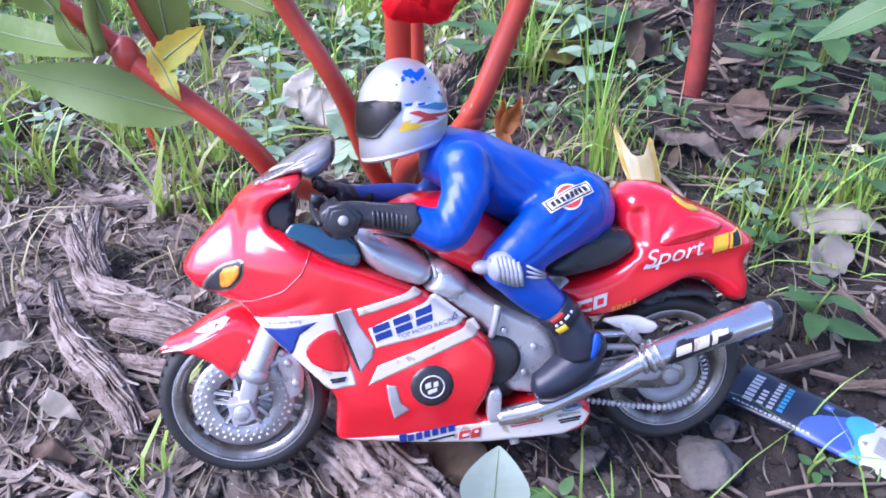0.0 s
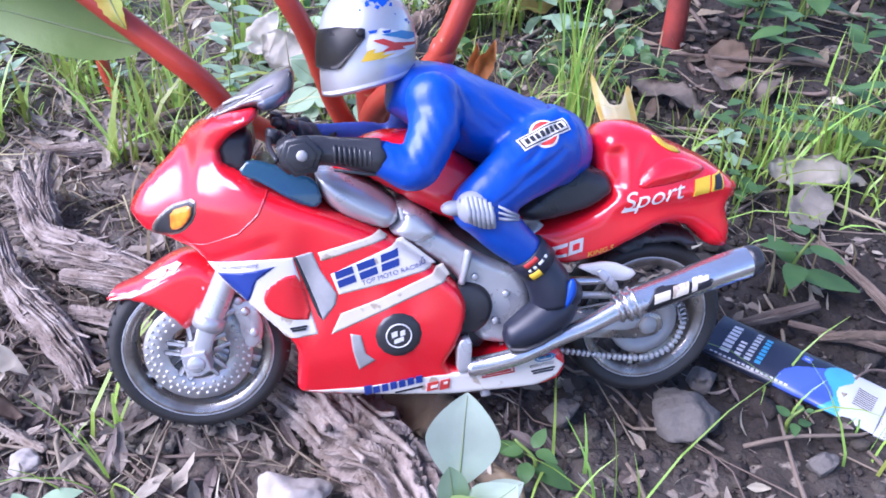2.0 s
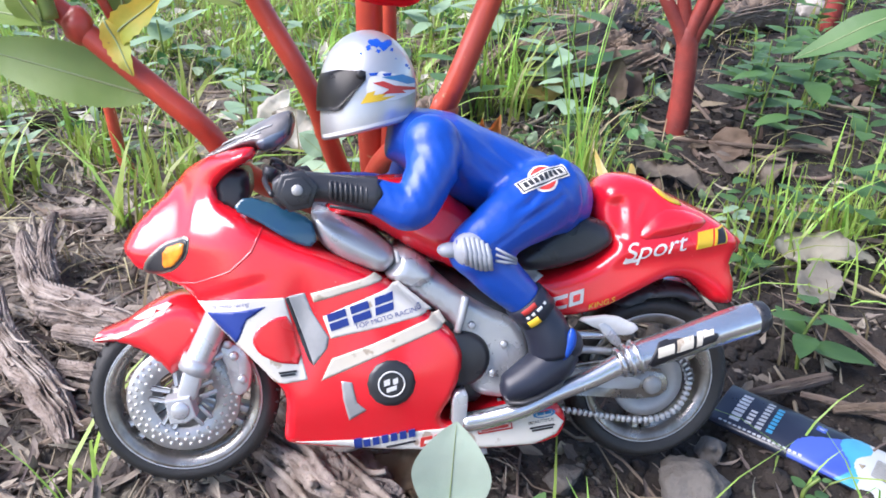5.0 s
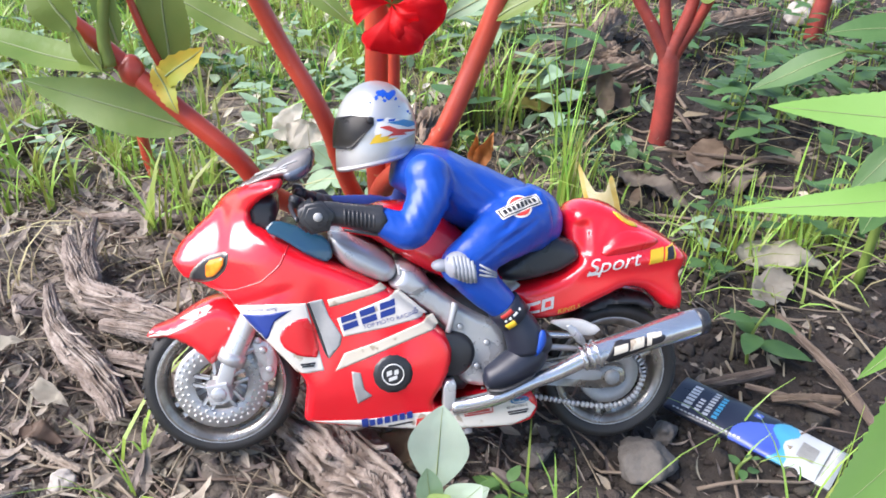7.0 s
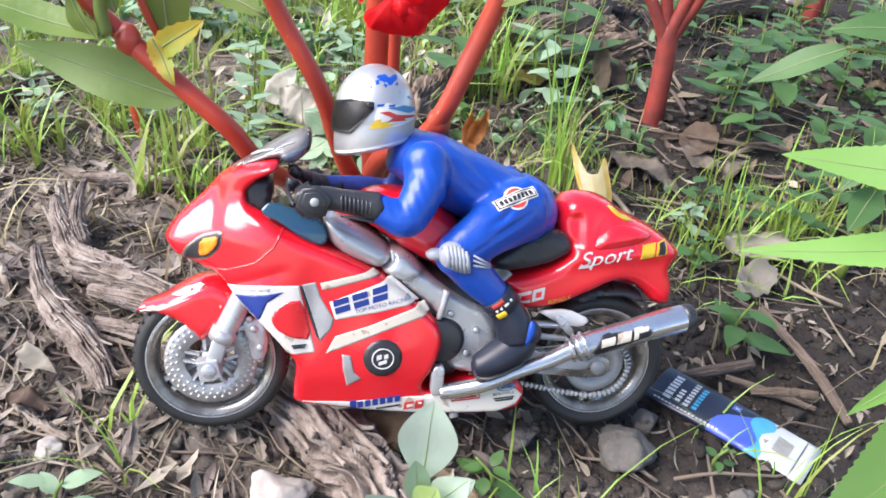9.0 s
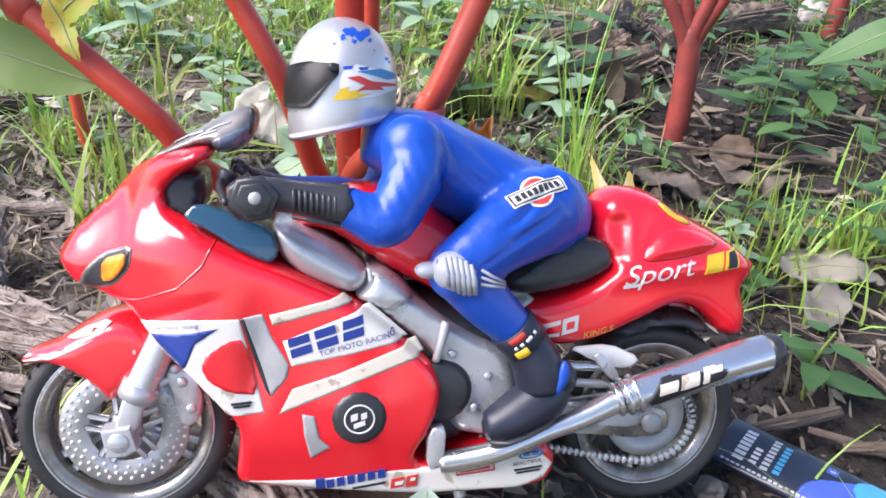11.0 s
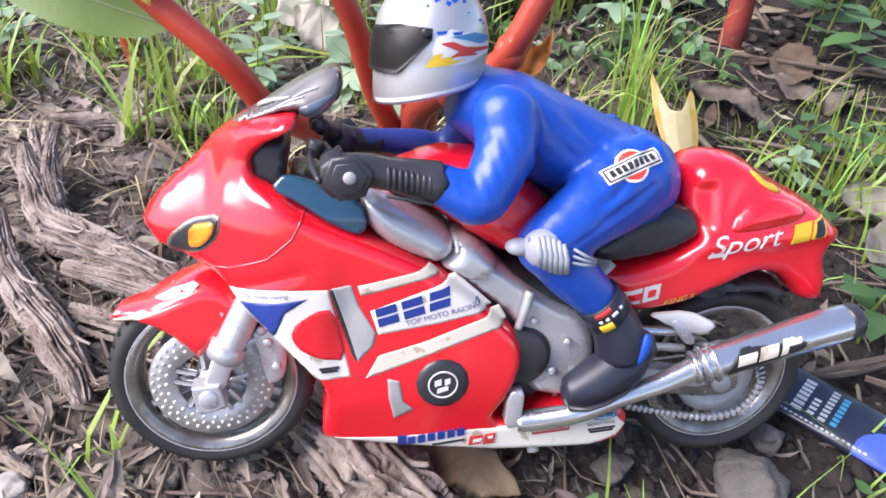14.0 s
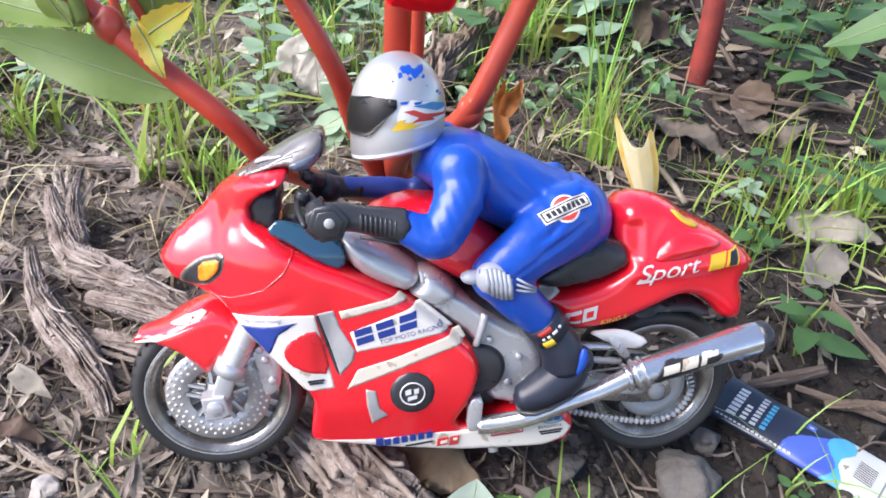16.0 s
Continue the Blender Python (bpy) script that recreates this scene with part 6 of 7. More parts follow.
dead_leaf((0.040, -0.010, 0.010), (0.085, -0.045, 0.010), 0.020, DRYLEAF, "reddish brown curled dead leaf", (0.1, -0.2, 1), 0.1, 0.5)
dead_leaf((-0.290, 0.005, 0.012), (-0.250, -0.010, 0.018), 0.016, PALELEAF, "crumpled pale dead leaf in the litter", (0, -0.3, 1), 0.15, 0.4, 0.08)
dead_leaf((-0.27, -0.035, 0.010), (-0.235, -0.040, 0.016), 0.018, DRYLEAF, "crumpled brown dead leaf in the litter", (0.1, -0.3, 1), 0.15, 0.4, 0.08)
dead_leaf((-0.37, 0.03, 0.010), (-0.335, 0.050, 0.018), 0.02, PALELEAF, "torn pale dead leaf", (0.1, -0.3, 1), 0.15, 0.4, 0.08)
dead_leaf((0.122, 0.56, 0.012), (0.215, 0.488, 0.014), 0.040, ROTLEAF, "grey brown rotting leaf on the soil", (0, -0.2, 1), 0.05, 0.2, 0.05)
dead_leaf((0.222, 0.585, 0.008), (0.250, 0.70, 0.020), 0.055, DRYLEAF, "brown dead leaf by the weeds", (0, -0.5, 1), 0.05, 0.2, 0.05)
dead_leaf((0.095, 0.76, 0.012), (0.085, 0.80, 0.085), 0.03, DRYLEAF, "upright brown dead leaf by the mound", (0.3, -1, 0.2), 0.1, 0.4, 0.06)
dead_leaf((0.125, 0.78, 0.012), (0.10, 0.86, 0.05), 0.03, DRYLEAF, "twisted brown dead leaf by the mound", (0.3, -1, 0.2), 0.1, 0.4, 0.06)
dead_leaf((-0.035, 0.42, 0.015), (-0.030, 0.40, 0.100), 0.018, ORANGELEAF, "shrivelled orange dead leaf hanging upright", (0.5, -1, 0.1), 0.1, 0.7, 0.08)
dead_leaf((-0.030, 0.41, 0.06), (-0.012, 0.40, 0.108), 0.020, ORANGELEAF, "shrivelled orange brown dead leaf", (0.2, -1, 0.1), -0.1, 0.7, 0.08)
dead_leaf((-0.035, 0.735, 0.016), (0.040, 0.80, 0.034), 0.036, OCHRELEAF, "yellowing fallen leaf on the roots", (0.1, -0.6, 1), 0.1, 0.2, 0.05)
dead_leaf((-0.215, 0.545, 0.022), (-0.150, 0.58, 0.050), 0.036, OCHRELEAF, "yellow-brown fallen leaf behind the plant", (0.1, -0.8, 1), 0.1, 0.2, 0.05)
r_d = random.Random(64)
for k in range(26):
    x, y, a, L = r_d.uniform(0.02, 0.62), r_d.uniform(0.48, 1.15), r_d.uniform(0, 6.28), r_d.uniform(0.03, 0.065)
    b_ = on(x, y, 0.006)
    dead_leaf(b_, b_ + Vector((L * math.cos(a), L * math.sin(a), r_d.uniform(0.0, 0.02))), L * r_d.uniform(0.35, 0.6), (ROTLEAF, DRYLEAF, GREYLEAF)[k % 3], ("grey brown rotting leaf on shaded soil", "curled brown dead leaf on shaded soil", "grey crumpled dead leaf on shaded soil")[k % 3], (r_d.gauss(0, 0.3), -0.3, 1), r_d.uniform(-0.1, 0.2), 0.3, 0.06)

# ---- split yellow peel standing behind the tail
peel_bm = bmesh.new()
_rows = []
for i in range(17):
    q = i / 16
    row = []
    for k in range(21):
        s_ = -1 + k / 10
        crown = 0.047 + 0.026 * max(0.0, 1 - abs(s_ + 0.92) / 0.72) ** 1.1 + 0.016 * max(0.0, 1 - abs(s_ - 0.86) / 0.5) ** 1.2
        h_ = crown * q
        mid = -0.40 * h_ + 0.0006 * math.sin(h_ * 90)
        half = 0.0105 + 0.0090 * math.sin(min(1.0, h_ / 0.046) * 1.75)
        row.append(peel_bm.verts.new((mid + s_ * half, -0.0085 * (1 - s_ * s_) + 0.55 * h_ - 0.0012 * math.exp(-(s_ / 0.12) ** 2) + 0.0008 * noise.noise(Vector((s_ * 3, h_ * 90, 2))), h_ - 0.004)))
    _rows.append(row)
for a_, b_ in zip(_rows, _rows[1:]):
    for k in range(20):
        peel_bm.faces.new((a_[k], a_[k + 1], b_[k + 1], b_[k])).material_index = 1 if k in (0, 1, 2, 17, 18, 19) else 0
bmesh.ops.solidify(peel_bm, geom=peel_bm.faces[:], thickness=0.0016)
thing("fruit_peel", peel_bm, [PEEL, PEELRIM], Matrix.Translation(on(0.124, 0.406)), "split cream and yellow fruit peel standing upright", "peel")


# ---- toothpaste tube
def paste_tube():
    a, b = Vector((0.188, 0.137, 0)), Vector((0.290, 0.085, 0))
    ax = (b - a)
    L, W = ax.length, 0.041
    m = Matrix.Translation((a.x, a.y, 0.007)) @ Matrix.Rotation(math.atan2(ax.y, ax.x), 4, "Z") @ Matrix.Rotation(0.02, 4, "Y") @ Matrix.Rotation(0.10, 4, "X")
    tube = holder("toothpaste_tube", m, "discarded flattened blue and black toothpaste tube on soil", "tube")

    def top(x, y):
        q = x / L
        h = 0.0065 * math.sin(math.pi * min(1, 0.12 + q * 0.8)) + 0.0012 * noise.noise(Vector((x * 60, y * 60, 3)))
        return h * math.sqrt(max(0.0, 1 - (2 * y / W) ** 2)) + 0.0012
    nx, ny = 150, 64
    bm = bmesh.new()
    up = [[bm.verts.new((L * i / nx, W * (j / ny - 0.5), top(L * i / nx, W * (j / ny - 0.5)))) for j in range(ny + 1)] for i in range(nx + 1)]
    dn = [[bm.verts.new((L * i / nx, W * (j / ny - 0.5), -0.55 * top(L * i / nx, W * (j / ny - 0.5)))) for j in range(ny + 1)] for i in range(nx + 1)]
    for i in range(nx):
        for j in range(ny):
            q, y = (i + 0.5) / nx, (j + 0.5) / ny
            wave = 0.45 + 0.24 * y - 0.06 * math.sin(y * 5)
            idx = 0
            if q > wave:
                idx = 1
            if q > 0.70 + 0.05 * math.sin(y * 7):
                idx = 2
            if q > 0.78 + 0.03 * math.sin(y * 9 + 1):
                idx = 3
            bm.faces.new((up[i][j], up[i + 1][j], up[i + 1][j + 1], up[i][j + 1])).material_index = idx
            bm.faces.new((dn[i][j], dn[i][j + 1], dn[i + 1][j + 1], dn[i + 1][j])).material_index = idx
    for i in range(nx):
        for j in (0, ny):
            bm.faces.new((up[i][j], up[i + 1][j], dn[i + 1][j], dn[i][j]))
    for j in range(ny):
        for i in (0, nx):
            bm.faces.new((up[i][j], up[i][j + 1], dn[i][j + 1], dn[i][j]))
    part("tube_body", bm, [TUBE_DK, TUBE_BL, TUBE_CY, TUBE_WH], tube)
    crimp = bmesh.new()
    box(crimp, (L - 0.001, -W * 0.49, -0.001), (L + 0.010, W * 0.49, 0.0014))
    for k in range(18):
        box(crimp, (L + 0.001, -W * 0.47 + k * W * 0.052, 0.0012), (L + 0.009, -W * 0.47 + k * W * 0.052 + 0.0009, 0.0019))
    part("crimped_end", crimp, TUBE_WH, tube, "white crimped end")

    def print_bar(x0, y0, x1, y1, material, name="print"):
        pb = bmesh.new()
        n = 4
        rows = [[pb.verts.new((x0 + (x1 - x0) * i / n, y0 + (y1 - y0) * j / n, top(x0 + (x1 - x0) * i / n, y0 + (y1 - y0) * j / n) + 0.0004)) for j in range(n + 1)] for i in range(n + 1)]
        for i in range(n):
            for j in range(n):
                pb.faces.new((rows[i][j], rows[i + 1][j], rows[i + 1][j + 1], rows[i][j + 1]))
        part(name, pb, material, tube)
    for k in range(7):
        print_bar(0.011, -0.0145 + k * 0.0040, 0.0175, -0.0145 + k * 0.0040 + 0.0029, WHITE, "name_block")
    for k in range(4):
        print_bar(0.0205, -0.013 + k * 0.0036, 0.0248, -0.013 + k * 0.0036 + 0.0022, WHITE, "print")
    for k in range(8):
        print_bar(0.0275, -0.014 + k * 0.0035, 0.0318, -0.014 + k * 0.0035 + 0.0023, TUBE_WH, "print")
    for k in range(7):
        print_bar(0.0345, -0.0135 + k * 0.0036, 0.0385, -0.0135 + k * 0.0036 + 0.0026, TUBE_CY, "print")
    for k in range(17):
        print_bar(0.006 + k * 0.0032, -0.0186, 0.0081 + k * 0.0032, -0.0173, TUBE_WH, "small_print")
    print_bar(0.0590, 0.006, 0.0650, 0.0125, TUBE_BL, "seal")
    print_bar(0.0605, 0.0085, 0.0635, 0.0100, WHITE, "seal_print")
    for k in range(9):
        print_bar(L - 0.018, -0.008 + k * 0.0018, L - 0.006, -0.008 + k * 0.0018 + 0.0008, STONE, "stamp")


paste_tube()


# ---------------------------------------------------------------- red-stemmed balsam plant behind the toy
def stem(bm, rows, n=14):
    sweep(bm, [tuple(q) for q in spline(rows, 6)], n)
    return bm


balsam = holder("balsam_plant", pose(-0.105, 0.33, 0), "balsam plant with thick red stems and a red flower", "plant")
O_B = Vector((0.105, -0.33, 0))


def off(rows):
    return [(x + O_B.x, y + O_B.y, z, r) for x, y, z, r in rows]


part("main_stem", stem(bmesh.new(), off([(-0.102, 0.315, -0.02, 0.0150), (-0.092, 0.27, 0.04, 0.0135), (-0.081, 0.222, 0.108, 0.0118), (-0.076, 0.20, 0.17, 0.0108), (-0.072, 0.19, 0.231, 0.0100), (-0.069, 0.18, 0.31, 0.009)])), REDSTEM, balsam)
part("side_stem", stem(bmesh.new(), off([(-0.090, 0.265, 0.05, 0.008), (-0.070, 0.215, 0.115, 0.0062), (-0.060, 0.19, 0.175, 0.0050), (-0.056, 0.18, 0.232, 0.0046), (-0.054, 0.172, 0.29, 0.004)])), REDSTEM, balsam)
part("branch", stem(bmesh.new(), off([(-0.100, 0.300, 0.01, 0.0097), (-0.112, 0.215, 0.070, 0.0087), (-0.1342, 0.1201, 0.1423, 0.0074), (-0.150, 0.097, 0.181, 0.0072), (-0.1738, 0.0879, 0.2077, 0.0070), (-0.209, 0.0829, 0.2384, 0.0068), (-0.238, 0.080, 0.264, 0.0059), (-0.270, 0.075, 0.290, 0.0052), (-0.29, 0.07, 0.32, 0.0046)])), REDSTEM, balsam)
part("branch", stem(bmesh.new(), off([(-0.100, 0.300, 0.01, 0.0097), (-0.100, 0.250, 0.060, 0.0087), (-0.1122, 0.2243, 0.11, 0.0081), (-0.1244, 0.2056, 0.1751, 0.0077), (-0.1555, 0.2009, 0.234, 0.0074), (-0.1802, 0.1896, 0.2935, 0.0070), (-0.20, 0.18, 0.34, 0.0064)])), REDSTEM, balsam)
part("branch", stem(bmesh.new(), off([(-0.092, 0.27, 0.045, 0.0110), (-0.080, 0.215, 0.1050, 0.0097), (-0.0567, 0.1828, 0.1428, 0.0087), (-0.0152, 0.1498, 0.1858, 0.0075), (0.0123, 0.1625, 0.2573, 0.0072), (0.028, 0.165, 0.305, 0.0070)])), REDSTEM, balsam)


def rel(p):
    return Vector(p) + O_B


def blade(name, parent, base, tip, w, material, up=(0, -1, 0.4), droop=0.0, fold=0.12, serr=0.0, wave=0.01, rib=0.0012, O=None, n=18, teeth=9, label="", blunt=1.0):
    """One leaf as a part with its midrib under it."""
    b, t = (Vector(base) - O, Vector(tip) - O)
    bm = bmesh.new()
    ph = rng.random() * 6
    leaf(bm, b, t, w, up, droop, fold, serr, n, wave, blunt, teeth=teeth, ph=ph)
    lf = part(name, bm, material, parent, label)
    if rib:
        part("midrib", midrib(bmesh.new(), b, t, rib, up, droop, wave, ph, w, fold, blunt), VEIN, lf)
    return lf


OB = Vector((-0.105, 0.33, 0))
blade("leaf", balsam, (-0.181, 0.092, 0.201), (-0.300, 0.076, 0.230), 0.036, BALSAM, (0.1, -0.9, 0.55), 0.03, 0.15, 0.05, 0.012, 0.0008, OB, 110, 30)
blade("leaf", balsam, (-0.222, 0.075, 0.243), (-0.345, 0.060, 0.270), 0.027, BALSAM, (0.1, -0.5, 1.0), 0.05, 0.2, 0.05, 0.012, 0.0008, OB, 110, 30)
blade("leaf", balsam, (-0.228, 0.070, 0.241), (-0.243, 0.066, 0.276), 0.024, BALSAM, (-0.5, -1, 0.3), 0.02, 0.25, 0.06, 0.02, 0.0009, OB, 30, 16)
blade("leaf", balsam, (-0.193, 0.098, 0.238), (-0.188, 0.092, 0.325), 0.036, BALSAM, (0.25, -1, 0.05), 0.03, 0.15, 0.05, 0.012, 0.0009, OB, 110, 26)
blade("leaf", balsam, (-0.214, 0.074, 0.262), (-0.222, 0.068, 0.325), 0.016, BALSAM, (0.5, -1, 0.1), 0.02, 0.3, 0.05, 0.01, 0.0009, OB, 30, 16)
blade("leaf", balsam, (-0.235, 0.060, 0.272), (-0.262, 0.056, 0.318), 0.034, BALSAM, (-0.2, -1, 0.3), 0.05, 0.2, 0.05, 0.02, 0.0010, OB, 30, 16)
blade("leaf", balsam, (-0.1680, 0.195, 0.235), (-0.262, 0.19, 0.279), 0.022, BALSAM, (0.15, -0.8, 0.8), 0.06, 0.2, 0.05, 0.01, 0.0009, OB, 30, 16)
blade("leaf", balsam, (0.022, 0.160, 0.279), (0.068, 0.15, 0.312), 0.018, BALSAM, (-0.1, -0.8, 0.8), 0.06, 0.2, 0.05, 0.01, 0.0009, OB, 30, 16)
blade("leaf", balsam, (0.022, 0.166, 0.298), (-0.016, 0.162, 0.275), 0.014, PALEWEED, (0.1, -0.9, 0.5), 0.06, 0.2, 0.03, 0.01, 0.0009, OB, 30, 16)
blade("leaf", balsam, (-0.135, 0.19, 0.290), (-0.090, 0.185, 0.261), 0.016, BALSAM, (0.1, -0.9, 0.6), 0.08, 0.2, 0.05, 0.01, 0.0009, OB, 30, 16)
blade("leaf", balsam, (-0.1985, 0.086, 0.233), (-0.155, 0.078, 0.264), 0.019, YELLOWLEAF, (0.25, -1, 0.3), 0.06, 0.25, 0.14, 0.03, 0.0008, OB, 30, 7, "yellowing curled leaf")
blade("leaf", balsam, (-0.1960, 0.084, 0.246), (-0.1785, 0.078, 0.2165), 0.016, YELLOWLEAF, (0.3, -1, 0.1), -0.05, 0.25, 0.14, 0.03, 0.0007, OB, 30, 7, "yellowing curled leaf")
part("leaf_stalk", stem(bmesh.new(), off([(-0.1965, 0.096, 0.238, 0.0028), (-0.203, 0.088, 0.268, 0.0026), (-0.211, 0.084, 0.305, 0.0024)]), 8), REDSTEM, balsam)
part("leaf_stalk", stem(bmesh.new(), off([(-0.220, 0.070, 0.248, 0.0046), (-0.221, 0.070, 0.268, 0.0042), (-0.215, 0.072, 0.30, 0.0040), (-0.212, 0.074, 0.33, 0.0036)]), 8), GREENSTEM, balsam)
for x, y, z, r_n in ((-0.083, 0.23, 0.098, 0.0128), (-0.048, 0.176, 0.150, 0.0102), (-0.118, 0.215, 0.145, 0.0094), (-0.212, 0.082, 0.242, 0.0088), (-0.012, 0.151, 0.190, 0.0090)):
    nb = bmesh.new()
    lump(nb, rel((x, y, z)), r_n, 0.12, 3, x * 30, (1.0, 1.0, 1.25))
    part("stem_node", nb, REDSTEM, balsam)

# the flower: a few broad ruffled petals hanging open
def petal(fc, angle, length, width, tilt, seed):
    """A ruffled fan from the flower's heart: angle in the upright plane, tilt towards the front."""
    bm = bmesh.new()
    n, k = 14, 19
    rows = []
    for i in range(n + 1):
        q = i / n
        row = []
        for j in range(k):
            s_ = -1 + 2 * j / (k - 1)
            fan = s_ * (0.12 + 0.88 * math.sin(1.45 * q)) * width * 0.5 / length
            d = angle + math.atan(fan)
            rim = 1 - 0.16 * s_ * s_ - 0.05 * math.cos(5 * s_ + seed)
            L = length * q * rim
            ruff = (0.0036 * q * q * math.sin(5.5 * s_ + seed) + 0.0018 * q ** 3 * math.sin(19 * s_ + 2 * seed))
            row.append(bm.verts.new(fc + Vector((L * math.cos(d), -L * tilt - 0.010 * math.sin(2.6 * q) + ruff + 0.006 * q * q * q, L * math.sin(d)))))
        rows.append(row)
    for a_, b_ in zip(rows, rows[1:]):
        for j in range(k - 1):
            bm.faces.new((a_[j], a_[j + 1], b_[j + 1], b_[j]))
    bmesh.ops.solidify(bm, geom=bm.faces[:], thickness=0.0004)
    return bm


FC = Vector((-0.047, 0.145, 0.287))
flower = part("flower", lump(bmesh.new(), rel(FC + Vector((0, 0.006, 0.002))), 0.007, 0.2, 2, 1.0), GREENSTEM, balsam)
for ang, ln, wd, tl, sd in ((-1.45, 0.036, 0.090, 0.12, 1.0), (-0.15, 0.037, 0.078, 0.02, 2.3), (1.25, 0.035, 0.080, -0.10, 3.1), (2.85, 0.032, 0.078, 0.06, 5.2), (-0.85, 0.024, 0.046, 0.34, 6.0)):
    part("petal", petal(rel(FC), ang, ln, wd, tl, sd), PETAL, flower)
part("flower_stalk", stem(bmesh.new(), off([(-0.070, 0.185, 0.30, 0.002), (-0.062, 0.17, 0.322, 0.0018), (-0.046, 0.152, 0.290, 0.0018)]), 8), GREENSTEM, balsam)


# ---- other red-stemmed plants
def red_plant(x, y, rows_list, label, material=REDSTEM):
    h = holder("balsam_plant", Matrix.Translation((x, y, 0)), label, "plant")
    for k, rows in enumerate(rows_list):
        part("main_stem" if k == 0 else "branch", stem(bmesh.new(), [(a - x, b - y, c, r) for a, b, c, r in rows], 16), material, h)
    return h


rp = red_plant(0.168, 0.726, [[(0.175, 0.722, -0.02, 0.0165), (0.176, 0.724, 0.03, 0.0145), (0.174, 0.726, 0.09, 0.0138), (0.171, 0.726, 0.122, 0.0125), (0.170, 0.726, 0.140, 0.0060)],
                              [(0.173, 0.726, 0.085, 0.0095), (0.166, 0.7255, 0.118, 0.0100), (0.142, 0.722, 0.158, 0.0082), (0.113, 0.72, 0.200, 0.0075), (0.08, 0.71, 0.26, 0.0065)],
                              [(0.173, 0.727, 0.090, 0.0095), (0.168, 0.727, 0.126, 0.0092), (0.158, 0.724, 0.170, 0.0080), (0.150, 0.72, 0.215, 0.0072), (0.145, 0.72, 0.28, 0.006)],
                              [(0.173, 0.724, 0.090, 0.0095), (0.174, 0.724, 0.126, 0.0098), (0.184, 0.722, 0.165, 0.0088), (0.191, 0.72, 0.205, 0.0078), (0.195, 0.71, 0.28, 0.0065)],
                              [(0.173, 0.726, 0.085, 0.0090), (0.178, 0.726, 0.120, 0.0090), (0.198, 0.722, 0.165, 0.0074), (0.212, 0.71, 0.21, 0.0066), (0.225, 0.70, 0.27, 0.006)]], "balsam plant with one thick dusty, shade-darkened red forked stem", DUSTYSHADESTEM)
blade("leaf", rp, (0.195, 0.715, 0.20), (0.225, 0.69, 0.225), 0.03, BALSAM, (0, -1, 0.6), 0.1, O=Vector((0.168, 0.726, 0)))
red_plant(0.503, 1.473, [[(0.50, 1.47, -0.02, 0.020), (0.505, 1.47, 0.08, 0.018), (0.51, 1.47, 0.25, 0.016)], [(0.505, 1.47, 0.12, 0.01), (0.55, 1.46, 0.22, 0.008)]], "far balsam plant with a thick red stem", DUSTYSHADESTEM)
red_plant(-0.43, 0.40, [[(-0.425, 0.40, -0.01, 0.0085), (-0.430, 0.40, 0.004, 0.0075), (-0.4365, 0.40, 0.030, 0.0066), (-0.441, 0.40, 0.088, 0.0060), (-0.447, 0.40, 0.13, 0.005)]], "thin leaning reddish brown stem in the grass")


# ---- green weeds
def weed(name, m, leaves, height, size, material, label, seed, group="", spread=1.0):
    r_ = random.Random(seed)
    h = holder(name, m, label, "weed", group)
    part("stalk", stem(bmesh.new(), [(0, 0, -0.01, 0.0016), (r_.uniform(-0.004, 0.004), 0, height * 0.5, 0.0014), (r_.uniform(-0.01, 0.01), r_.uniform(-0.01, 0.01), height, 0.0009)], 6), GREENSTEM, h)
    for k in range(leaves):
        a = 2.4 * k + r_.uniform(-0.4, 0.4)
        z = height * (0.25 + 0.75 * (k + 1) / leaves)
        L = size * (1.15 - 0.5 * k / leaves) * r_.uniform(0.8, 1.15)
        d = Vector((math.cos(a), math.sin(a), r_.uniform(-0.1, 0.45)))
        b = Vector((0, 0, z))
        bm = bmesh.new()
        leaf(bm, b + d * 0.004, b + d * L * spread, L * r_.uniform(0.42, 0.55), (0, 0, 1), r_.uniform(0.05, 0.25), 0.12, 0, 8, 0.01)
        part("leaf", bm, material, h)
    return h


weed("weed", Matrix.Translation(on(0.253, 0.215)), 7, 0.055, 0.042, WEED, "small broad-leaved green weed beside the tube", 1)
weed("weed", Matrix.Translation(on(0.262, 0.76)), 9, 0.10, 0.06, WEED, "broad-leaved green weed by the red stem", 2)
weed("weed", Matrix.Translation(on(0.345, 0.80)), 9, 0.12, 0.065, WEED, "broad-leaved dark green weed", 3)
weed("weed", Matrix.Translation(on(0.300, 0.66)), 8, 0.07, 0.05, WEED, "low dark green weed", 4)
weed("weed", Matrix.Translation(on(0.380, 0.50)), 7, 0.08, 0.05, WEED, "green weed with paired leaves", 5)
weed("weed", Matrix.Translation(on(0.330, 0.43)), 6, 0.06, 0.04, WEED, "small green weed at the path edge", 6)
weed("weed", Matrix.Translation(on(0.215, 0.40)), 8, 0.045, 0.028, PALEWEED, "small pale green weed", 7)
weed("weed", Matrix.Translation(on(0.23, 0.45)), 8, 0.05, 0.03, WEED, "small green weed among grass", 8)
weed("weed", Matrix.Translation(on(0.035, 0.62)), 8, 0.11, 0.05, PALEWEED, "pale green leafy weed by the mound", 9)
WP = Vector((-0.195, 0.405, 0.0))
broad = holder("weed", Matrix.Translation(WP), "broad-leaved grey-green weed behind the toy", "weed")
part("stalk", stem(bmesh.new(), [(0, 0, -0.01, 0.0018), (0.001, 0, 0.022, 0.0016), (-0.004, 0.0, 0.045, 0.0012)], 6), GREENSTEM, broad)
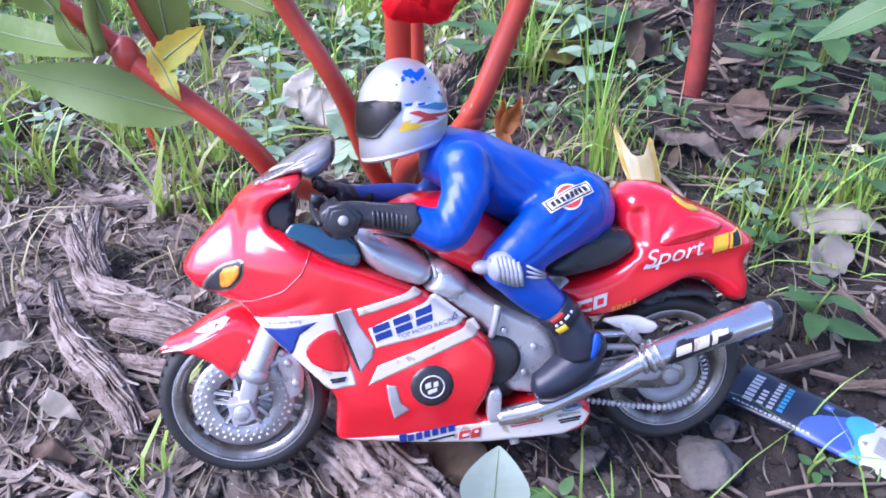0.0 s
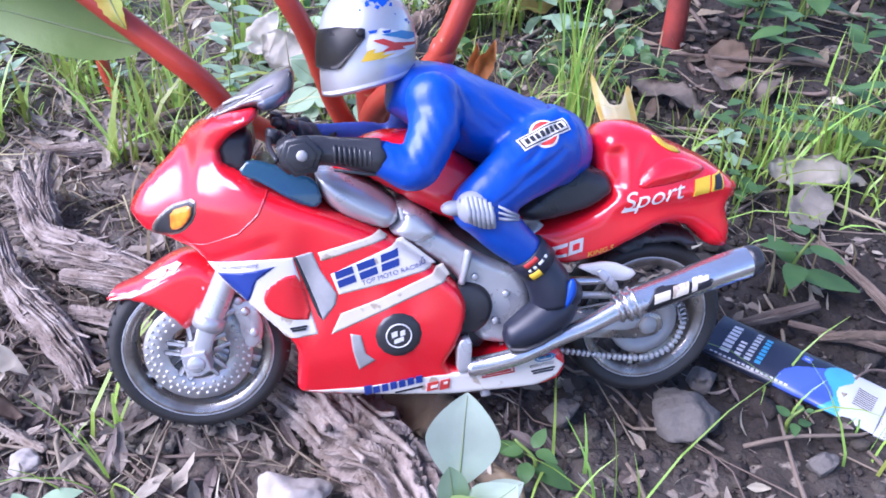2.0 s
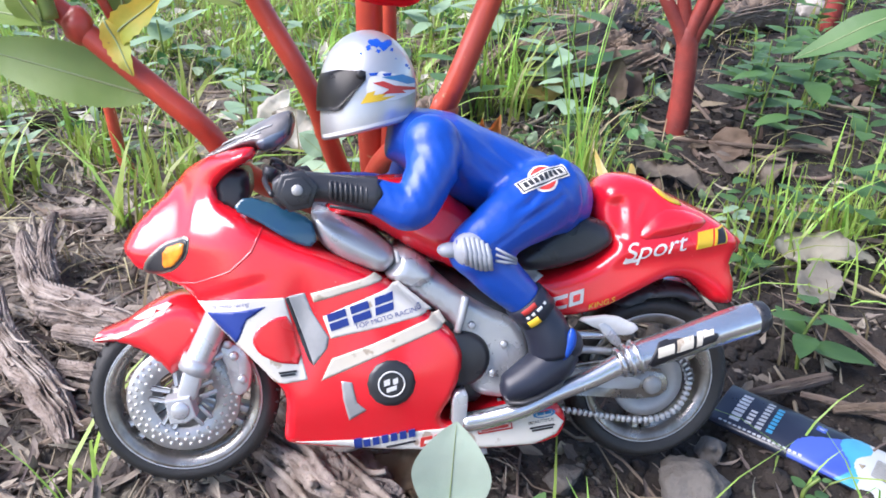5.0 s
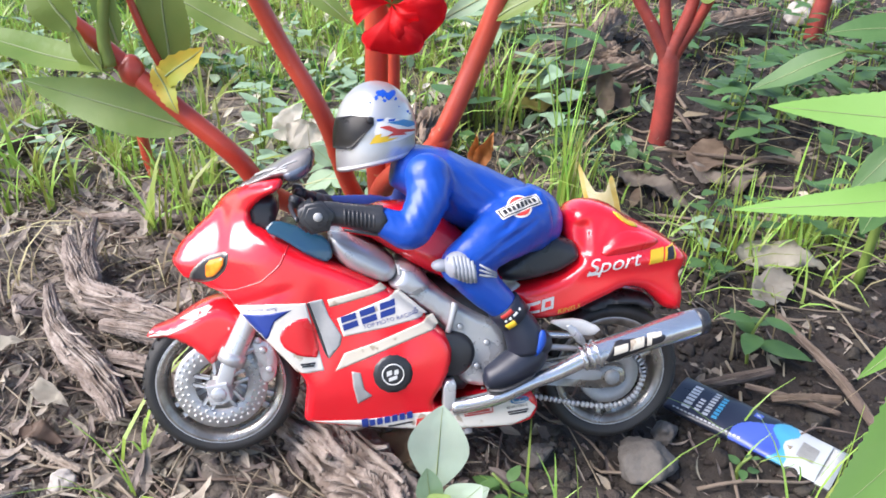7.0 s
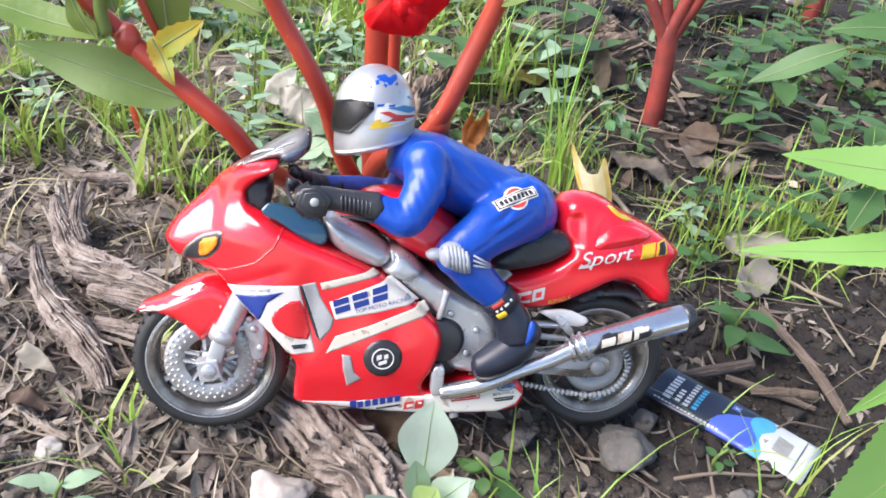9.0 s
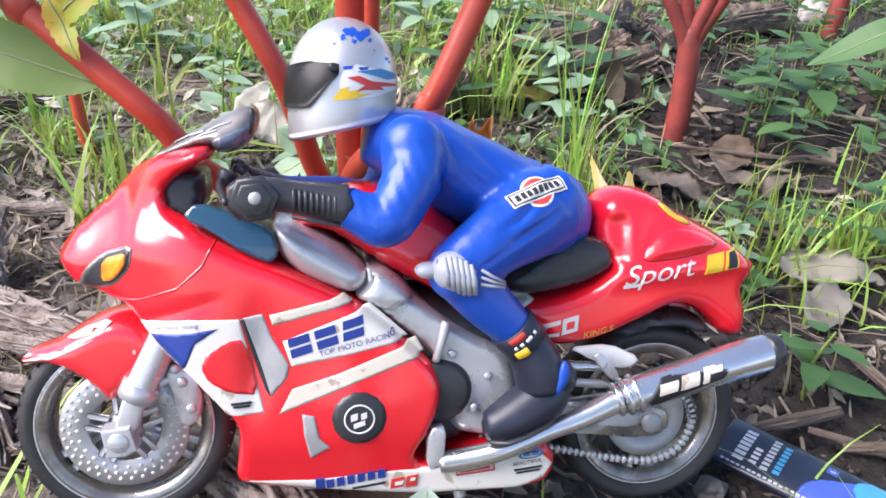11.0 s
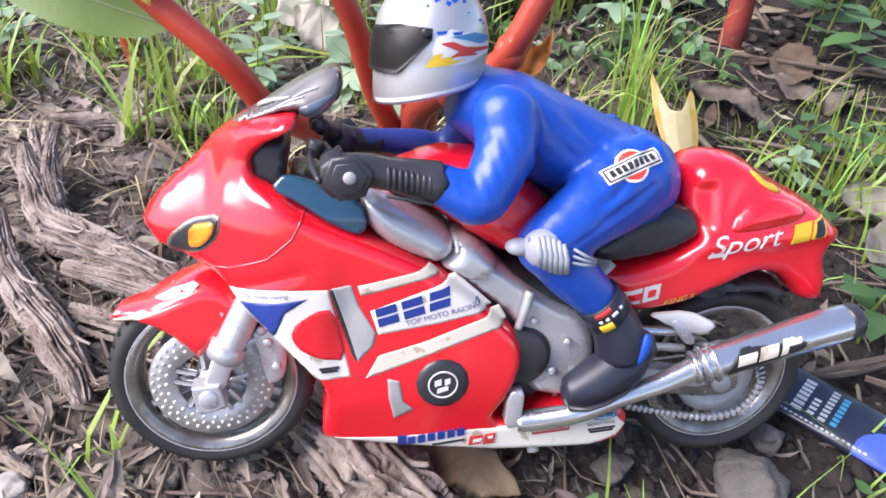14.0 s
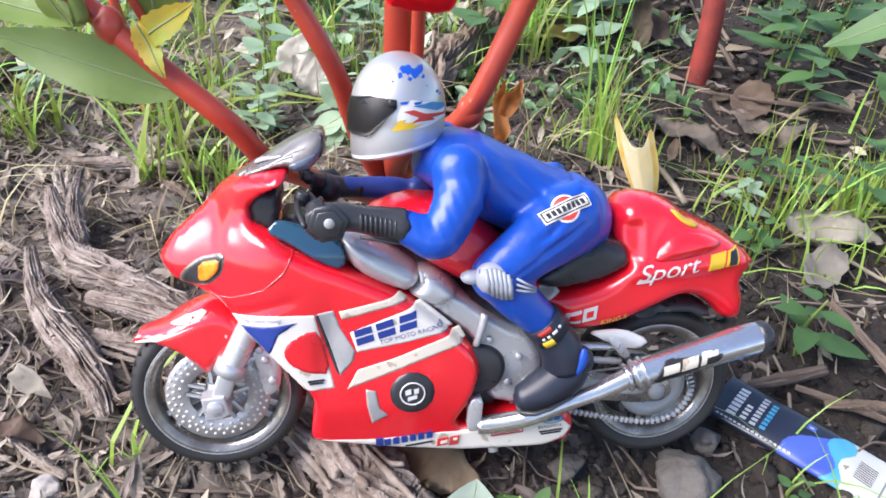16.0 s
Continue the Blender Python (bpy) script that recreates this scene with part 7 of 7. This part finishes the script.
for b, t, w, up in (((-0.195, 0.402, 0.034), (-0.228, 0.386, 0.014), 0.026, (0, -0.7, 0.8)), ((-0.194, 0.400, 0.036), (-0.166, 0.380, 0.030), 0.028, (0, -0.7, 0.8)),
                    ((-0.196, 0.402, 0.024), (-0.206, 0.372, -0.001), 0.016, (0.2, -0.6, 0.8)), ((-0.196, 0.405, 0.042), (-0.222, 0.402, 0.064), 0.022, (0.2, -0.9, 0.4)), ((-0.193, 0.405, 0.040), (-0.180, 0.41, 0.066), 0.020, (-0.2, -0.9, 0.4))):
    blade("leaf", broad, b, t, w, PALEWEED, up, 0.06, 0.12, 0.0, 0.012, 0.0006, WP, 20, blunt=1.2)
weed("weed", Matrix.Translation(on(-0.145, 0.40)), 6, 0.05, 0.045, PALEWEED, "pale green weed at the plant foot", 11)
weed("weed", Matrix.Translation(on(-0.33, 0.50)), 8, 0.10, 0.045, PALEWEED, "tall thin pale weed in the grass", 12)
weed("weed", Matrix.Translation(on(-0.175, -0.108)), 5, 0.030, 0.028, PALEWEED, "small pale weed in the litter", 13)
weed("weed", Matrix.Translation(on(0.232, 0.062)), 6, 0.02, 0.013, WEED, "tiny green seedling by the tube", 14)
weed("weed", Matrix.Translation(on(0.075, -0.005)), 6, 0.022, 0.022, WEED, "tiny star-shaped green weed under the toy", 15)
protos = [weed("weed", Matrix.Translation(on(-0.45 + 0.11 * k, 0.9 + 0.05 * k)), 7 + k % 3, 0.07 + 0.015 * k, 0.045 + 0.006 * k, WEED if k % 2 else PALEWEED, "leafy green weed among the grass", 30 + k, "weeds in the grass") for k in range(4)]
r_w = random.Random(77)
for k in range(92):
    side_ = k >= 46
    x, y = (r_w.uniform(0.22, 0.85), r_w.uniform(0.52, 1.5)) if side_ else (r_w.uniform(-1.3, 1.1), r_w.uniform(0.62, 2.0))
    if abs(x - 0.168) < 0.05 and abs(y - 0.726) < 0.06:
        continue
    s_ = r_w.uniform(0.6, 1.05) if side_ else r_w.uniform(0.7, 1.3)
    cp = copy_thing(protos[1 + 2 * (k % 2) if x > 0.1 else k % 4], Matrix.Translation(on(x, y)) @ Matrix.Rotation(r_w.uniform(0, 6.3), 4, "Z"))
    cp.scale = (s_, s_, s_)

for k in range(26):
    x, y = r_w.uniform(-0.62, -0.20), r_w.uniform(0.37, 0.80)
    s_ = r_w.uniform(0.35, 0.65)
    cp = copy_thing(protos[2 * (k % 2)], Matrix.Translation(on(x, y)) @ Matrix.Rotation(r_w.uniform(0, 6.3), 4, "Z"))
    cp.scale = (s_, s_, s_)

# pale plant just in front of the toy
NP = Vector((0.050, -0.105, 0.0))
near = holder("pale_plant", Matrix.Translation(NP), "pale green soft-leaved plant in front of the toy", "plant")
part("stalk", stem(bmesh.new(), [(0, 0, -0.01, 0.0024), (0.001, 0.0, 0.06, 0.002), (0.0, -0.002, 0.112, 0.0014)], 8), GREENSTEM, near)
for b, t, w, up, m_ in (((0.050, -0.103, 0.106), (0.0515, -0.100, 0.157), 0.0300, (0.12, -1, 0.35), DOWNY),
                        ((0.050, -0.109, 0.094), (0.0480, -0.112, 0.128), 0.0135, (0.5, -1, 0.2), PALEWEED),
                        ((0.053, -0.112, 0.090), (0.0600, -0.118, 0.120), 0.0200, (-0.3, -1, 0.5), YOUNGLEAF),
                        ((0.048, -0.110, 0.078), (0.0265, -0.122, 0.107), 0.0185, (0.1, -1, 0.5), DOWNY),
                        ((0.055, -0.112, 0.078), (0.0930, -0.126, 0.100), 0.0300, (-0.1, -0.8, 0.8), DOWNY),
                        ((0.052, -0.108, 0.090), (0.0760, -0.098, 0.110), 0.0150, (0, -0.5, 1), DOWNY),
                        ((0.049, -0.108, 0.060), (0.0240, -0.140, 0.070), 0.0180, (0, -0.5, 1), DOWNY),
                        ((0.054, -0.110, 0.092), (0.0740, -0.112, 0.124), 0.0200, (-0.2, -1, 0.5), DOWNY),
                        ((0.055, -0.112, 0.076), (0.1060, -0.118, 0.090), 0.0220, (-0.1, -0.8, 0.8), YOUNGLEAF),
                        ((0.052, -0.114, 0.072), (0.0640, -0.138, 0.096), 0.0200, (-0.1, -0.9, 0.6), DOWNY)):
    blade("leaf", near, b, t, w, m_, up, 0.05, 0.16, 0, 0.012, 0.0004, NP, 24, blunt=1.6)

# tall leafy plant close to the camera's right
GP = Vector((0.262, -0.150, 0.0))
tall = holder("serrated_plant", Matrix.Translation(GP), "tall plant with bright green serrated leaves", "plant")
part("stalk", stem(bmesh.new(), [(0, 0, -0.01, 0.004), (0.004, 0.0, 0.2, 0.0035), (0.0, 0.002, 0.37, 0.0025)], 8), GREENSTEM, tall)
for b, t, w, up in (((0.262, -0.158, 0.338), (0.1500, -0.170, 0.3410), 0.0250, (0.0, -0.62, 1)),
                    ((0.262, -0.160, 0.330), (0.1462, -0.172, 0.3120), 0.0170, (0.0, -0.40, 1)),
                    ((0.212, -0.168, 0.292), (0.1920, -0.172, 0.2600), 0.0080, (0.2, -0.9, 0.5)),
                    ((0.256, -0.160, 0.345), (0.1960, -0.178, 0.2000), 0.0520, (0.35, -0.9, 0.5))):
    blade("leaf", tall, b, t, w, NEARLEAF, up, 0.03, 0.14, 0.06, 0.008, 0.0003, GP, 160, 44)

# plant with long leaves at the right
RP = Vector((0.372, 0.375, 0.0))
right = holder("leafy_plant", Matrix.Translation(RP), "young plant with long smooth green leaves", "plant")
part("stalk", stem(bmesh.new(), [(0, 0, -0.01, 0.005), (0.0, 0.0, 0.15, 0.0045), (-0.01, 0.0, 0.32, 0.003)], 8), GREENSTEM, right)
for b, t, w, up in (((0.300, 0.366, 0.230), (0.2255, 0.358, 0.190), 0.026, (0, -0.6, 1)),
                    ((0.368, 0.375, 0.254), (0.278, 0.36, 0.247), 0.032, (0, -0.8, 1)),
                    ((0.372, 0.375, 0.20), (0.330, 0.33, 0.222), 0.034, (0, -0.8, 0.8)),
                    ((0.372, 0.375, 0.15), (0.330, 0.345, 0.105), 0.026, (0, -0.6, 1)),
                    ((0.372, 0.375, 0.10), (0.340, 0.31, 0.085), 0.030, (0, -0.5, 1)),
                    ((0.372, 0.375, 0.24), (0.45, 0.33, 0.25), 0.036, (0, -0.6, 1))):
    blade("leaf", right, b, t, w, WEED, up, 0.04, 0.12, 0.02, 0.01, 0.0007, RP, 24)
part("leaf_stalk", stem(bmesh.new(), [(0, 0, 0.20, 0.0022), (-0.030, -0.004, 0.226, 0.0018), (-0.073, -0.009, 0.230, 0.0014)], 8), GREENSTEM, right)


# ---- grass
def grass_tuft(bm_lists, x, y, n, h, spread, r_, wide=0.0016, lean=0.45):
    V, F = bm_lists
    for _ in range(n):
        a = r_.uniform(0, 6.283)
        bx, by = x + r_.gauss(0, spread), y + r_.gauss(0, spread)
        L = h * r_.uniform(0.5, 1.15)
        w = wide * r_.uniform(0.6, 1.3)
        ln = abs(r_.gauss(0, lean)) + 0.08
        dx, dy = math.cos(a), math.sin(a)
        sx, sy = -dy, dx
        z0 = lift(bx, by) - 0.004
        b0 = len(V)
        for i in range(5):
            q = i / 4
            out = L * ln * q * q
            up_ = L * (q - 0.35 * ln * q * q * q)
            ww = w * (1 - q ** 1.6) + 0.00012
            for k in (-1, 1):
                V.append((bx + dx * out + sx * ww * k, by + dy * out + sy * ww * k, z0 + up_ + 0.25 * ww * k))
        for i in range(4):
            c = b0 + 2 * i
            F.append((c, c + 1, c + 3, c + 2))


def grass_field(name, spots, label, material, seed):
    r_ = random.Random(seed)
    V, F = [], []
    for x, y, n, h, sp, wd, ln in spots(r_):
        grass_tuft((V, F), x, y, n, h, sp, r_, wd, ln)
    me = bpy.data.meshes.new(name)
    me.from_pydata(V, [], F)
    me.materials.append(material)
    me.polygons.foreach_set("use_smooth", [True] * len(me.polygons))
    tagged(new(name, me), label, "grass", kind="stuff")


def left_spots(r_):
    for _ in range(3100):
        x, y = r_.uniform(-1.6, -0.05), r_.uniform(0.24, 1.7)
        if r_.random() < step01(-x, 0.9, 1.7) or r_.random() < step01(y, 1.2, 1.9):
            continue
        if y < 0.34 and x > -0.28 or r_.random() > 0.35 + 0.65 * step01(-x, 0.0, 0.35):
            continue
        if noise.noise(Vector((x * 11, y * 11, 0))) < (0.02 if y < 0.45 and x < -0.3 else 0.10 if y < 0.45 else 0.0 if y < 0.8 else -0.2):
            continue
        big = r_.random() < 0.4
        yield x, y, r_.randint(3, 8) if big else r_.randint(5, 12), r_.uniform(0.05, 0.115) if big else r_.uniform(0.025, 0.07), 0.006, r_.choice((0.0020, 0.0026, 0.0034)) if big else r_.choice((0.0010, 0.0014)), 0.7


def right_spots(r_):
    for _ in range(1000):
        x, y = r_.uniform(0.0, 1.4), r_.uniform(0.28, 2.0)
        if noise.noise(Vector((x * 5, y * 5, 7))) < (0.08 if y < 0.7 else 0.3) or (y < 0.9 and x < 0.25 and r_.random() < 0.6):
            continue
        yield x, y, r_.randint(4, 10), r_.uniform(0.03, 0.08), 0.010, 0.0014, 0.6


def far_spots(r_):
    for _ in range(3600):
        x, y = r_.gauss(-0.6, 1.9), r_.gauss(1.6, 1.9)
        if (-1.0 < x < 1.0 and -1.1 < y < 1.15) or (x > 0.1 and y < 2.5 and r_.random() < 0.65):
            continue
        yield x, y, r_.randint(6, 14), r_.uniform(0.05, 0.10), 0.02, 0.0022, 0.5


grass_field("grass", left_spots, "thin bright green grass growing on soil", GRASS, 1)
grass_field("sparse_grass", right_spots, "sparse green grass on shaded soil", GRASS, 2)
grass_field("far_grass", far_spots, "grass further back", GRASS, 3)
grass_field("dry_grass", lambda r_: [(r_.uniform(-0.9, 0.12 if r_.random() < 0.7 else 0.8), r_.uniform(0.1, 1.6), r_.randint(2, 5), r_.uniform(0.04, 0.10), 0.012, 0.0010, 1.2) for _ in range(400)], "bleached dry grass stalks lying over the soil", GRASSDRY, 4)


def tuft(x, y, n, h, sp, label, seed, wd=0.0016, ln=0.4):
    r_ = random.Random(seed)
    V, F = [], []
    grass_tuft((V, F), x, y, n, h, sp, r_, wd, ln)
    me = bpy.data.meshes.new("grass_tuft")
    base = on(x, y)
    me.from_pydata([(a - base.x, b - base.y, c - base.z) for a, b, c in V], [], F)
    me.materials.append(GRASS)
    ob = new("grass_tuft", me)
    ob.matrix_world = Matrix.Translation(base)
    tagged(ob, label, "grass", "grass tufts")


tuft(0.073, 0.455, 34, 0.15, 0.010, "tall upright tuft of green grass behind the saddle", 1, 0.0017, 0.22)
tuft(0.060, 0.52, 8, 0.24, 0.008, "few very long grass blades", 2, 0.0017, 0.25)
tuft(-0.06, 0.74, 60, 0.15, 0.03, "dense bright tuft of grass behind the flower", 3, 0.002, 0.4)
tuft(-0.18, -0.035, 5, 0.10, 0.006, "long single grass blades in front of the wheel", 4, 0.0014, 0.8)
tuft(-0.16, -0.075, 5, 0.07, 0.008, "thin arching grass blades", 5, 0.0013, 1.2)
tuft(0.095, -0.01, 7, 0.07, 0.010, "short grass blades under the toy", 6, 0.0012, 0.9)
tuft(0.13, -0.03, 6, 0.08, 0.012, "arching grass blades beside the stone", 7, 0.0009, 1.3)
tuft(0.285, 0.055, 9, 0.09, 0.012, "grass blades over the tube", 8, 0.0009, 0.8)
tuft(0.235, 0.09, 5, 0.07, 0.010, "grass blades growing at the tube", 9, 0.0009, 0.9)
tuft(-0.275, 0.28, 16, 0.09, 0.012, "bright grass tuft by the root", 10, 0.0016, 0.6)
tuft(-0.235, 0.20, 8, 0.08, 0.010, "bright thin grass tuft behind the nose", 11, 0.0014, 0.7)
tuft(0.31, 0.42, 22, 0.10, 0.016, "green grass tuft on the shaded soil", 12, 0.0016, 0.6)
tuft(0.27, 0.52, 14, 0.08, 0.014, "green grass tuft on the shaded soil", 13, 0.0015, 0.7)
tuft(0.19, 0.42, 10, 0.07, 0.014, "thin grass tuft behind the tail", 14, 0.0013, 1.0)
tuft(0.235, 0.36, 20, 0.085, 0.016, "dense green grass tuft on damp, shade-darkened soil", 15, 0.0014, 0.8)
tuft(0.265, 0.40, 18, 0.10, 0.014, "tall green grass tuft beside dead leaves", 16, 0.0015, 0.6)
tuft(0.215, 0.30, 10, 0.07, 0.014, "thin grass tuft behind the tail", 17, 0.0012, 1.1)
tuft(0.35, 0.47, 26, 0.10, 0.022, "green grass tuft among weeds", 18, 0.0015, 0.7)
tuft(0.40, 0.60, 24, 0.09, 0.024, "green grass tuft among weeds", 19, 0.0015, 0.8)
tuft(0.02, 0.50, 14, 0.09, 0.02, "thin grass tuft by the orange leaf", 20, 0.0012, 0.8)
weed("weed", Matrix.Translation(on(0.222, 0.335)), 9, 0.035, 0.024, WEED, "small green weed behind the tail", 41)
weed("weed", Matrix.Translation(on(0.275, 0.445)), 9, 0.05, 0.03, WEED, "green weed among dead leaves", 42)
weed("weed", Matrix.Translation(on(0.10, 0.56)), 9, 0.03, 0.02, WEED, "low green weed on damp, shade-darkened soil", 43)
weed("weed", Matrix.Translation(on(0.16, 0.60)), 8, 0.03, 0.022, WEED, "low green weed on damp, shade-darkened soil", 44)
